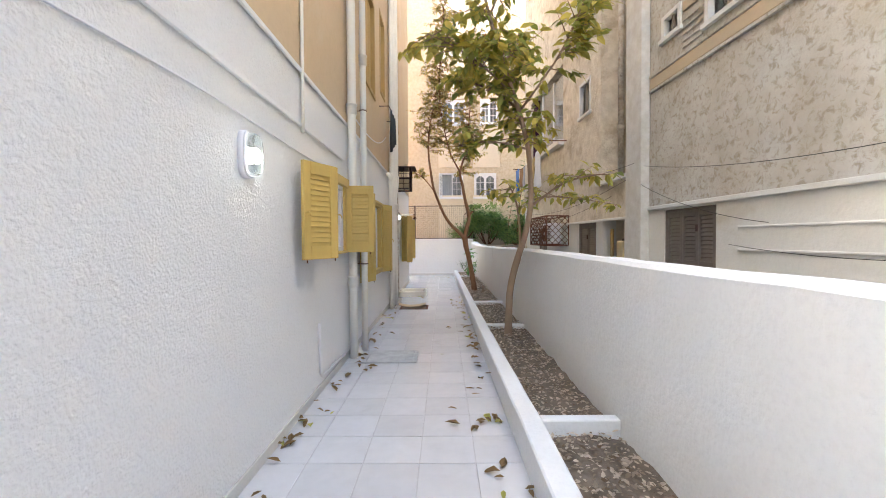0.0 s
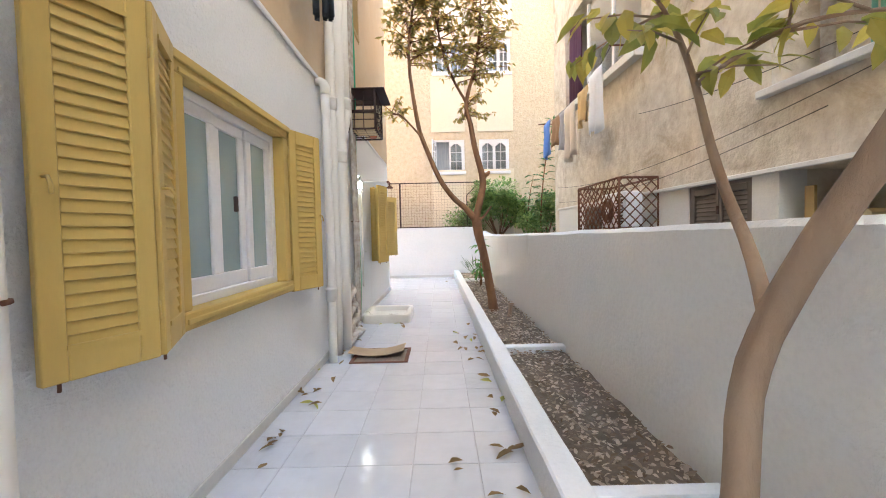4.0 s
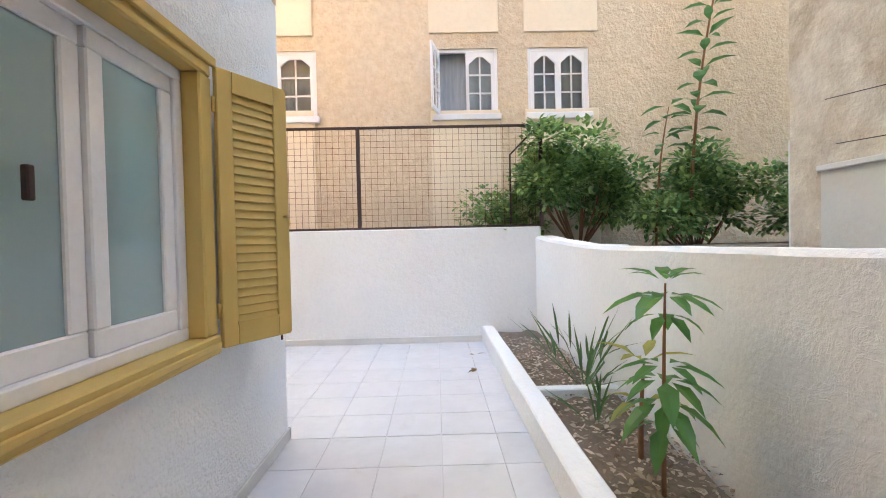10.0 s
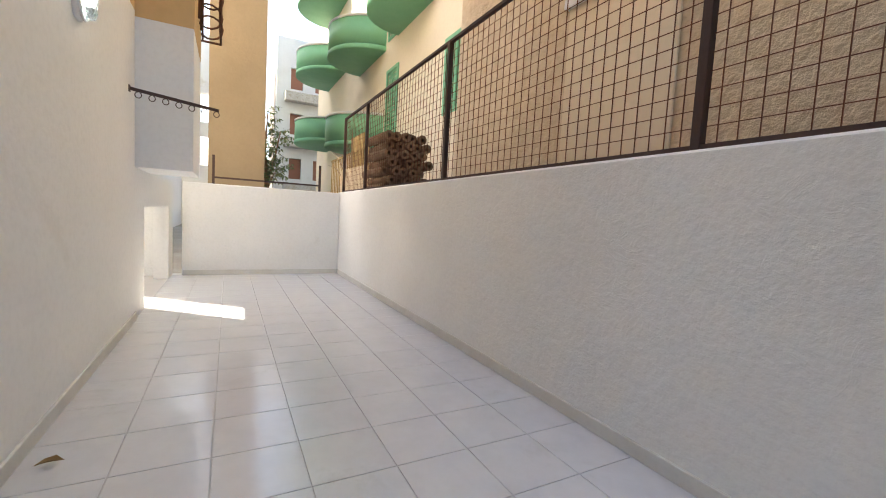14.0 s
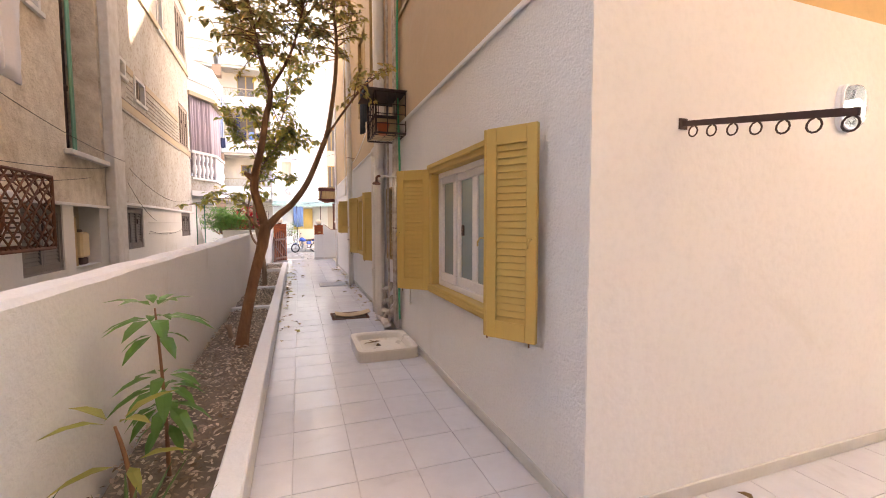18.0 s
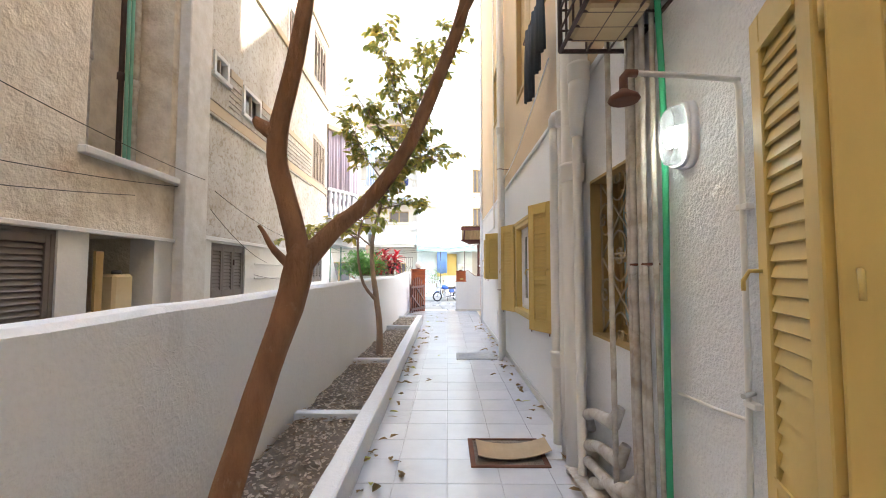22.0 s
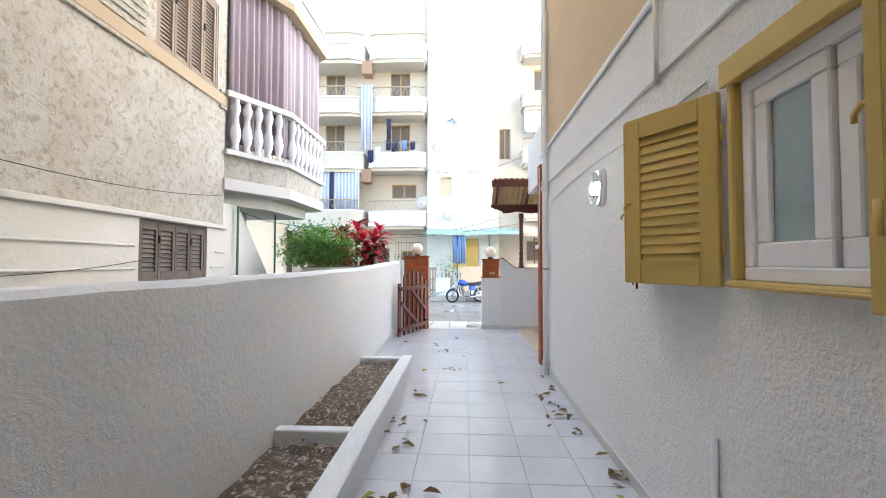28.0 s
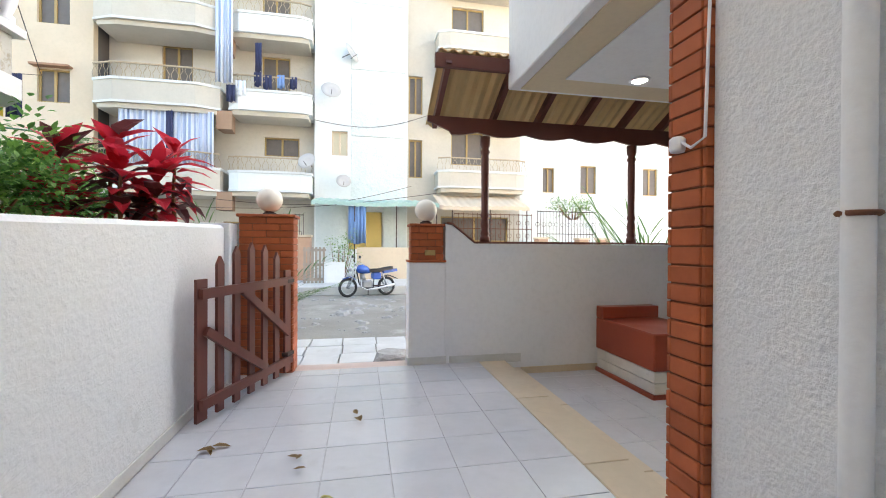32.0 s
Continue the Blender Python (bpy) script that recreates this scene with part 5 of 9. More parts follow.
def laundry(name, label, y0, y1, top, drop, color, taper=0.0):
    m = surface("cloth_" + label.split()[0] + "_" + label.split()[1], color, tuple(c * 0.8 for c in color), 0.9, grain=50, grain_bump=0.2, patch=4)
    bm = bmesh.new()
    rows = []
    for k in range(9):
        v = k / 8
        row = []
        for i in range(11):
            u = i / 10
            yy = y0 + (y1 - y0) * u + taper * v * (0.5 - u) * (y1 - y0)
            zz = top - drop * v - 0.05 * math.sin(u * 7 + y0 * 3) * v
            row.append(bm.verts.new((2.95 + 0.06 * v * math.sin(u * 11 + y0 * 5) + 0.02 * noise.noise((u * 4, v * 4, y0)), yy, zz)))
        rows.append(row)
    for a, b in zip(rows, rows[1:]):
        for i in range(10):
            bm.faces.new((a[i], a[i + 1], b[i + 1], b[i])).smooth = True
    ob = part(name, bm, m)
    ob.modifiers.new("thickness", "SOLIDIFY").thickness = 0.008
    return tagged(ob, label, "laundry", "laundry on the line")


laundry("trousers", "blue work trousers drying on the line", 13.55, 14.15, 4.10, 0.85, (0.10, 0.22, 0.55))
laundry("towel", "brown towel drying on the line", 12.75, 13.35, 4.0, 0.62, (0.30, 0.17, 0.09))
laundry("shirt", "grey shirt drying on the line", 12.45, 12.72, 4.0, 0.8, (0.36, 0.36, 0.40))
laundry("sheet", "beige knitted blanket drying on the line", 11.75, 12.4, 3.97, 1.1, (0.60, 0.51, 0.42))
laundry("cloth", "tan cloth drying on the line", 11.0, 11.55, 4.02, 0.62, (0.55, 0.40, 0.20))
laundry("cloth", "white bedsheet drying on the line", 10.35, 10.95, 4.12, 1.05, (0.75, 0.76, 0.80), 0.3)

# == building behind the end wall ==
panels = tagged(new("wall_far_panels"), "smooth plaster panels between the windows", "wall panel", kind="structure")
for x0, x1, z0, z1 in ((-3.2, -1.95, 4.9, 13.9), (-3.2, -1.95, -0.2, 3.66), (0.0, 1.17, 4.92, 6.85), (1.60, 2.85, 4.92, 6.85), (0.0, 1.17, -0.2, 3.62), (1.6, 2.85, -0.2, 3.62), (0.0, 1.3, 8.1, 13.9), (1.6, 2.85, 8.15, 13.9)):
    part("panel", boxed(x0, YC - 0.025, z0, x1, YC, z1, bevel=0.006), peach_smooth, panels)


def arched_window(x0, x1, z0, z1, opened=False):
    t = tagged(new("window_far"), "white arched casement, standing open" if opened else "white arched casement window with many panes", "window", kind="structure")
    y = YC + 0.02
    for b in ((x0, y, z0, x0 + 0.06, y + 0.06, z1), (x1 - 0.06, y, z0, x1, y + 0.06, z1), (x0 + 0.06, y, z1 - 0.06, x1 - 0.06, y + 0.06, z1), (x0 - 0.04, y - 0.09, z0 - 0.05, x1 + 0.04, y + 0.06, z0 + 0.05)):
        part("frame", boxed(*b, bevel=0.005), frame_white, t)
    mid = (x0 + x1) / 2
    for a, b, s in ((x0 + 0.06, mid, -1), (mid, x1 - 0.06, 1)):
        bm = bmesh.new()
        w = b - a
        for q in ((0, 0, 0, 0.05, 0.035, z1 - z0 - 0.11), (w - 0.05, 0, 0, w, 0.035, z1 - z0 - 0.11), (0.05, 0, 0, w - 0.05, 0.035, 0.06), (0.05, 0, z1 - z0 - 0.18, w - 0.05, 0.035, z1 - z0 - 0.11), (w / 2 - 0.012, 0.005, 0.06, w / 2 + 0.012, 0.03, z1 - z0 - 0.18)):
            box(bm, *q)
        for k in (1, 2):
            zz = 0.06 + (z1 - z0 - 0.24) * k / 3
            box(bm, 0.05, 0.005, zz - 0.012, w - 0.05, 0.03, zz + 0.012)
        # arched head fillets
        for c in (0.05, w - 0.05):
            d = 1 if c < w / 2 else -1
            v = [bm.verts.new(p) for p in ((c, 0.0, z1 - z0 - 0.18), (c + d * 0.14, 0.0, z1 - z0 - 0.18), (c, 0.0, z1 - z0 - 0.30), (c, 0.03, z1 - z0 - 0.18), (c + d * 0.14, 0.03, z1 - z0 - 0.18), (c, 0.03, z1 - z0 - 0.30))]
            for f in ((0, 1, 2), (3, 5, 4), (1, 4, 5, 2), (0, 3, 4, 1), (0, 2, 5, 3)):
                bm.faces.new([v[i] for i in f])
        sash = part("casement", bm, frame_white, t, "white casement leaf")
        pane = part("pane", boxed(0.05, 0.014, 0.06, w - 0.05, 0.02, z1 - z0 - 0.18), glass_clear, sash, "clear pane")
        ang = 0
        if opened:
            ang = -105 if s < 0 else 0
        sash.location = (a, y, z0 + 0.05)
        sash.rotation_euler = (0, 0, radians(ang))
    part("curtain_backing", boxed(x0 + 0.002, y + 0.14, z0 + 0.002, x1 - 0.002, y + 0.15, z1 - 0.002), surface("net_curtain", (0.42, 0.44, 0.46), (0.25, 0.27, 0.30), 0.9, grain=30, grain_bump=0.1, patch=5, patch_amount=0.8, stretch=(3, 1, 0.3)), t, "grey net curtain")
    return t


arched_window(-3.2, -1.9, 3.5, 4.66)
arched_window(0.08, 1.15, 3.5, 4.66, True)
arched_window(1.66, 2.70, 3.5, 4.66)
arched_window(0.1, 1.3, 6.9, 8.05)
arched_window(1.95, 2.8, 6.9, 8.1)
structure("wall_far_core", boxed(-5.6, YC + 0.35, -0.3, 9.0, YC + 8, 14.0), room_shade, "inner core of the building behind", "wall")
# building with green balconies beyond the yard
structure("wall_green_building", pierced(bmesh.new(), "y", 19.2, 19.5, -24.0, -6.0, -0.3, 17.0, [(-8.4, -7.4, 3.6, 5.2), (-10.8, -9.9, 6.6, 8.6), (-12.4, -11.5, 3.4, 5.6), (-12.4, -11.5, 6.6, 8.6)]), peach_smooth, "cream wall of the building with green balconies", "wall")
structure("wall_green_core", boxed(-24, 19.9, -0.3, -6, 27, 15.0), room_shade, "inner core of that building", "wall")
green_paint = surface("green_paint", (0.20, 0.46, 0.28), (0.15, 0.38, 0.23), 0.6, grain=30, grain_bump=0.1, patch=2)
for x0, x1, z0, z1 in ((-8.4, -7.4, 3.6, 5.2), (-10.8, -9.9, 6.6, 8.6), (-12.4, -11.5, 3.4, 5.6), (-12.4, -11.5, 6.6, 8.6)):
    t = tagged(new("window_green"), "closed green louvred shutters in a cream wall", "window", kind="structure")
    for b in ((x0 - 0.05, 19.15, z0 - 0.05, x1 + 0.05, 19.19, z0 + 0.04), (x0 - 0.05, 19.15, z1 - 0.04, x1 + 0.05, 19.19, z1 + 0.05), (x0 - 0.05, 19.15, z0 + 0.04, x0 + 0.05, 19.19, z1 - 0.04), (x1 - 0.05, 19.15, z0 + 0.04, x1 + 0.05, 19.19, z1 - 0.04), ((x0 + x1) / 2 - 0.04, 19.16, z0 + 0.04, (x0 + x1) / 2 + 0.04, 19.19, z1 - 0.04)):
        part("frame", boxed(*b), green_paint, t)
    n = int((z1 - z0) / 0.12)
    for i in range(n):
        z = z0 + (z1 - z0) * (i + 0.5) / n
        part("slat", boxed(x0 + 0.05, 19.2, z - 0.045, x1 - 0.05, 19.22, z + 0.045), green_paint, t)


def round_balcony(cx, cy, z, r):
    t = thing("balcony", "rounded green balcony with a white rim", "balcony", (cx, cy, z), group="green balconies")
    part("slab", lathe(bmesh.new(), [(0.1, -0.02), (r - 0.03, -0.02), (r, 0.0), (r, 0.12)], (0, 0, 0), 28), green_paint, t)
    bm = bmesh.new()
    lathe(bm, [(r - 0.02, 0.12), (r - 0.02, 0.95), (r - 0.1, 0.95), (r - 0.1, 0.12)], (0, 0, 0), 28)
    part("parapet", bm, green_paint, t, "green painted parapet")
    bm = bmesh.new()
    lathe(bm, [(r, 0.95), (r, 1.03), (r - 0.14, 1.03), (r - 0.14, 0.95)], (0, 0, 0), 28)
    part("coping", bm, band_white, t)


for z in (3.4, 6.4, 9.4, 12.4):
    round_balcony(-14.2, 19.2, z, 1.5)
    round_balcony(-10.4, 19.2, z + 0.1 if z > 4 else 15.0, 1.3)
    round_balcony(-19.6, 19.2, z + 0.8, 1.8)
# brown building to the west, sunlit flank, passage wall
brown_wall = surface("brown_plaster_wall", (0.34, 0.26, 0.17), (0.26, 0.20, 0.13), 0.9, grain=12, grain_bump=0.5, bump_dist=0.02, patch=0.8, patch_amount=0.6)
structure("wall_brown_building", pierced(bmesh.new(), "x", -11.5, -11.8, 14.38, 15.65, -0.3, 13.0), brown_wall, "brown plastered building west of the yard", "wall")
structure("wall_brown_side", boxed(-16.0, 15.35, -0.3, -11.8, 15.65, 13.0), brown_wall, "side of the brown building", "wall")
structure("wall_west_far", pierced(bmesh.new(), "x", -34, -34.5, 8, 15.2, -0.3, 13.0, [(10, 11.2, 4, 6), (13, 14.2, 4, 6), (13, 14.2, 7, 9)]), band_white, "pale building in the distance", "wall")

# storeys of the distant pale building
far = thing("distant_building", "far white apartment building with brown shutters and ledges", "building", (-30.0, 17.75, -0.3))
part("wall", pierced(bmesh.new(), "x", 0.0, -0.4, -0.2, 3.6, 0.0, 12.9, [(0.7 + 1.6 * a, 1.5 + 1.6 * a, 3.6 + 3.0 * k, 5.0 + 3.0 * k) for a in range(2) for k in range(3)]), band_white, far)
part("core", boxed(-6.0, -0.1, 0.0, -0.45, 3.5, 12.8), room_shade, far)
for k in range(3):
    for a in range(2):
        part("shutter", boxed(-0.25, 0.72 + 1.6 * a, 3.62 + 3.0 * k, -0.2, 1.48 + 1.6 * a, 4.98 + 3.0 * k), surface("rust_shutter", (0.30, 0.13, 0.08), (0.22, 0.09, 0.06), 0.7), far, "brown shutter")
    part("ledge", boxed(0.0, 0.3, 2.7 + 3.0 * k, 0.7, 3.4, 3.3 + 3.0 * k, bevel=0.03), beige_pale, far)

# == fence on the end wall ==
fence = thing("mesh_fence", "rusty posts and welded wire mesh on top of the wall", "fence", (0, YE + 0.09, 1.605))
FZ = 1.45
post_x = [1.56, -1.03, -3.72, -6.6, -8.05]
for x in post_x:
    part("post", boxed(x - 0.025, -0.025, 0, x + 0.025, 0.025, FZ, bevel=0.004), dark_iron, fence)
for a, b in zip(post_x, post_x[1:]):
    part("top_rail", boxed(b + 0.025, -0.02, FZ - 0.03, a - 0.025, 0.02, FZ), dark_iron, fence)
    part("bottom_rail", boxed(b + 0.025, -0.015, 0.0, a - 0.025, 0.015, 0.03), dark_iron, fence)
    bm = bmesh.new()
    n = int(abs(a - b) / 0.088)
    for i in range(1, n):
        x = a + (b - a) * i / n
        box(bm, x - 0.002, -0.003, 0.03, x + 0.002, 0.003, FZ - 0.03)
    for i in range(1, 16):
        z = 0.03 + (FZ - 0.06) * i / 16
        box(bm, b + 0.03, 0.003, z - 0.002, a - 0.03, 0.007, z + 0.002)
    tagged(part("wire_mesh", bm, rust, fence), kind="stuff")
part("brace", tube(bmesh.new(), [(1.50, 0, FZ - 0.05), (1.12, 0, 1.02), (1.12, 0, 0.05)], 0.014, 6), dark_iron, fence)
t = thing("mesh_fence", "rusty mesh fence along the west wall", "fence", (XWEST - 0.1, 14.6, 1.58))
for y in (0.0, 1.8):
    part("post", boxed(-0.02, y - 0.02, 0, 0.02, y + 0.02, 0.5), dark_iron, t)
part("rail", boxed(-0.012, 0, 0.10, 0.012, 1.8, 0.13), dark_iron, t)
# junk beyond the fence
t = thing("log_stack", "stack of cut logs piled beyond the fence", "logs", (-6.75, 17.08, 0))
random.seed(21)
wood_log = surface("log_wood", (0.24, 0.15, 0.09), (0.13, 0.08, 0.05), 0.9, grain=30, grain_bump=0.6, patch=8, patch_amount=0.8)
bm = bmesh.new()
rings = [[bm.verts.new((x, rr * math.cos(2 * math.pi * k / 12), rr * math.sin(2 * math.pi * k / 12))) for k in range(12)] for x, rr in ((0.5, 0.03), (0.5, 0.078), (-0.5, 0.078), (-0.5, 0.03), (0.5, 0.03))]
for a, b in zip(rings[:3], rings[1:4]):
    for k in range(12):
        bm.faces.new((a[k], a[(k + 1) % 12], b[(k + 1) % 12], b[k]))
bm.faces.new(rings[3])
bmesh.ops.delete(bm, geom=rings[4], context="VERTS")
log_me = mesh_of("log", bm, wood_log)
for r in range(9):
    for c in range(5):
        y, z = 0.02 + c * 0.16 + (0.08 if r % 2 else 0), 1.36 + r * 0.142
        if z > 2.62 - 0.05 * abs(c - 2):
            continue
        shared("log", log_me, t, (random.uniform(-0.08, 0.08), y, z), (random.uniform(0, 3), 0, random.uniform(-0.05, 0.05)), (1, 1, 1))
part("bed", boxed(-0.5, -0.06, 1.0, 0.5, 0.85, 1.281), plywood, t)
t = thing("concrete_slab", "broken tan slab leaning against the fence", "slab", (-7.6, 17.08, 1.28))
part("slab", bar(bmesh.new(), (-1.5, 0, 0.42), (0.35, 0.0, 0.40), 0.06, 0.85), surface("tan_slab", (0.60, 0.47, 0.32), (0.50, 0.38, 0.25), 0.9, grain=20, grain_bump=0.4, patch=3), t)
t = thing("leaning_board", "weathered tan board standing beyond the fence", "board", (-9.2, 17.45, 1.28))
part("board", bar(bmesh.new(), (-0.55, 0, 0.85), (0.45, 0.0, 0.85), 0.03, 1.7), tan_wood, t)
part("batten", bar(bmesh.new(), (-0.50, -0.03, 0.4), (0.40, -0.03, 0.4), 0.025, 0.09), tan_wood, t)
t = thing("iron_railing", "old tan-painted iron railing beyond the fence", "railing", (-9.1, 17.2, 0.9))
for i in range(19):
    x = -1.6 + i * 0.175
    part("baluster", tube(bmesh.new(), [(x, 0, 0), (x + random.uniform(-0.015, 0.015), 0, 1.62)], 0.014, 6), tan_wood, t)
for z in (0.1, 1.6):
    part("rail", bar(bmesh.new(), (-1.65, 0, z), (1.6, 0, z), 0.03, 0.04), tan_wood, t)
t = thing("bare_shrub", "bare pale branches of a dried shrub beyond the fence", "shrub", (-8.6, 17.2, 1.28))
for i in range(11):
    a, ln = random.uniform(0, 6.28), random.uniform(0.8, 1.9)
    d = Vector((math.cos(a) * 0.8, math.sin(a) * 0.3, 1.0 + random.uniform(-0.4, 0.3)))
    part("branch", tube(bmesh.new(), [(0, 0, 0), d * ln * 0.35 + Vector((0, 0, 0.2)), d * ln * 0.7 + Vector((0.15 * math.cos(a), 0, 0.1)), d * ln + Vector((0.4 * math.cos(a), 0, -0.15))], [0.02, 0.014, 0.009, 0.003], 6), bark_pale, t)
for i, (x, c, l) in enumerate(((-2.5, (0.5, 0.08, 0.06), "red plastic box lying beyond the fence"), (-0.25, (0.18, 0.15, 0.13), "dark crumpled bag lying beyond the fence"), (-4.4, (0.66, 0.6, 0.55), "pale crumpled bag lying beyond the fence"))):
    t = thing("junk_bag" if i else "junk_box", l, "junk", (x, 17.3, 1.45))
    bm = bmesh.new()
    bmesh.ops.create_icosphere(bm, subdivisions=3, radius=0.2)
    for v in bm.verts:
        v.co = Vector((v.co.x * 1.5, v.co.y, v.co.z * 0.8)) * (1 + 0.5 * noise.noise(v.co * 6 + Vector((i * 7, 0, 0))))
    part("body", bm, surface("junk_" + str(i), c, None, 0.7, grain=30), t)
structure("ledge_behind_fence", boxed(-11.2, YE + 0.2, -0.2, 9.0, YC - 0.03, 1.28), soil, "earth ledge behind the end wall", "ground")

# == leaves ==
def leaf_mat(name, a, b, rough=0.5):
    m, tree, bs = nodes_of(name)
    geo = tree.nodes.new("ShaderNodeNewGeometry")
    tree.links.new(ramp(tree, geo.outputs["Random Per Island"], [(0.0, a), (1.0, b)]), bs.inputs["Base Color"])
    bs.inputs["Roughness"].default_value = rough
    through_leaf = tree.nodes.new("ShaderNodeBsdfTranslucent")
    tree.links.new(ramp(tree, geo.outputs["Random Per Island"], [(0.0, tuple(min(1, c * 1.5) for c in a)), (1.0, tuple(min(1, c * 1.6) for c in b))]), through_leaf.inputs["Color"])
    mix = tree.nodes.new("ShaderNodeMixShader")
    mix.inputs[0].default_value = 0.42
    tree.links.new(bs.outputs[0], mix.inputs[1])
    tree.links.new(through_leaf.outputs[0], mix.inputs[2])
    tree.links.new(mix.outputs[0], tree.nodes["Material Output"].inputs["Surface"])
    return m


leaf_yellow_green = leaf_mat("yellow_green_leaf", (0.50, 0.40, 0.09), (0.19, 0.23, 0.055))
leaf_olive = leaf_mat("olive_leaf", (0.16, 0.16, 0.05), (0.04, 0.07, 0.02))
leaf_autumn = leaf_mat("turning_leaf", (0.52, 0.36, 0.12), (0.24, 0.22, 0.06))
leaf_bush = leaf_mat("bush_leaf", (0.30, 0.42, 0.14), (0.07, 0.15, 0.05))
leaf_dark = leaf_mat("dark_glossy_leaf", (0.12, 0.24, 0.07), (0.05, 0.13, 0.045), 0.3)
leaf_sapling = leaf_mat("sapling_leaf", (0.15, 0.32, 0.07), (0.06, 0.17, 0.045), 0.3)
leaf_palm = leaf_mat("palm_leaf", (0.11, 0.18, 0.05), (0.045, 0.10, 0.03), 0.4)
leaf_red = leaf_mat("red_leaf", (0.50, 0.01, 0.03), (0.06, 0.012, 0.03), 0.4)
leaf_dry = leaf_mat("dry_leaf", (0.30, 0.19, 0.07), (0.10, 0.06, 0.03), 0.8)
leaf_litter = leaf_mat("leaf_litter", (0.64, 0.55, 0.45), (0.15, 0.10, 0.06), 0.9)


def add_leaf(vs, fs, base, d, up, length, width, fold=0.25, droop=0.2):
    """One leaf of six faces, folded along its midrib, added to plain lists."""
    d = d.normalized()
    s = d.cross(up)
    s = s.normalized() if s.length > 1e-4 else d.orthogonal().normalized()
    n = s.cross(d)
    o = len(vs)
    for u, w in ((0.0, 0.0), (0.35, 0.5), (0.7, 0.38), (1.0, 0.0)):
        c = base + d * (u * length) - n * (droop * length * u * u)
        if w:
            vs.append(c + s * (w * width) + n * (fold * w * width))
            vs.append(c)
            vs.append(c - s * (w * width) + n * (fold * w * width))
        else:
            vs.append(c)
    fs += [(o, o + 1, o + 2), (o, o + 2, o + 3), (o + 1, o + 4, o + 5, o + 2), (o + 2, o + 5, o + 6, o + 3), (o + 4, o + 7, o + 5), (o + 5, o + 7, o + 6)]


def leaf_mesh(name, vs, fs, material, parent, label=""):
    me = bpy.data.meshes.new(name)
    me.from_pydata([tuple(v) for v in vs], [], fs)
    me.materials.append(material)
    ob = new(name, me)
    if parent:
        ob.parent = parent
    return tagged(ob, label) if label else ob


def rnd_dir(rng, zlo=-0.6, zhi=0.8):
    a, z = rng.uniform(0, 2 * math.pi), rng.uniform(zlo, zhi)
    r = math.sqrt(max(0, 1 - z * z))
    return Vector((r * math.cos(a), r * math.sin(a), z))


def tree(label, base, limbs, crown, leaf_material, leaf_size, per_twig, wood, seed, twig_len=0.5, broad=0.42):
    """limbs: lists of (x, y, z, radius); crown: limb index -> start share from which twigs grow."""
    rng = random.Random(seed)
    t = thing("tree", label, "tree", base)
    vs, fs = [], []
    B = Vector(base)
    for n, limb in enumerate(limbs):
        pts = [Vector(p[:3]) - B for p in limb]
        # smooth the limb
        P, R = [], []
        for i in range(len(pts) - 1):
            p0, p1, p2, p3 = pts[max(i - 1, 0)], pts[i], pts[i + 1], pts[min(i + 2, len(pts) - 1)]
            for k in range(4):
                u = k / 4
                P.append(0.5 * ((2 * p1) + (p2 - p0) * u + (2 * p0 - 5 * p1 + 4 * p2 - p3) * u * u + (3 * p1 - p0 - 3 * p2 + p3) * u ** 3) + Vector((noise.noise((i + u, seed, n)), noise.noise((i + u, seed + 9, n)), 0)) * 0.012)
                R.append((limb[i][3] * (1 - u) + limb[i + 1][3] * u) * (1 + 0.07 * noise.noise((i * 2 + u * 3, n * 5, seed))))
        P.append(pts[-1])
        R.append(limb[-1][3])
        part("trunk" if n == 0 else "limb", tube(bmesh.new(), P, R, 12 if n < 3 else 8), wood, t)
        if n in crown:
            lo, count = crown[n]
            tb = bmesh.new()
            for k in range(count):
                u = lo + (1 - lo) * (k + rng.random()) / count
                j = min(int(u * (len(P) - 1)), len(P) - 2)
                o = P[j].lerp(P[j + 1], u * (len(P) - 1) - j)
                d = rnd_dir(rng, -0.25, 0.7)
                ln = twig_len * rng.uniform(0.5, 1.3)
                e = o + d * ln + Vector((0, 0, -0.12 * ln))
                tube(tb, [o, o.lerp(e, 0.55) + Vector((0, 0, 0.05 * ln)), e], [0.008, 0.005, 0.002], 5)
                for q in range(per_twig):
                    v = rng.uniform(0.25, 1.05)
                    p = o.lerp(e, v) + Vector((0, 0, 0.03)) + rnd_dir(rng) * 0.03
                    ld = (d * 0.6 + rnd_dir(rng, -0.9, 0.35)).normalized()
                    s = leaf_size * rng.uniform(0.6, 1.25)
                    add_leaf(vs, fs, p, ld, Vector((0, 0, 1)) + rnd_dir(rng) * 0.5, s, s * broad, 0.2, 0.35)
            tagged(part("twig", tb, wood, t), kind="stuff")
    tagged(leaf_mesh("crown", vs, fs, leaf_material, t), kind="stuff")
    return t


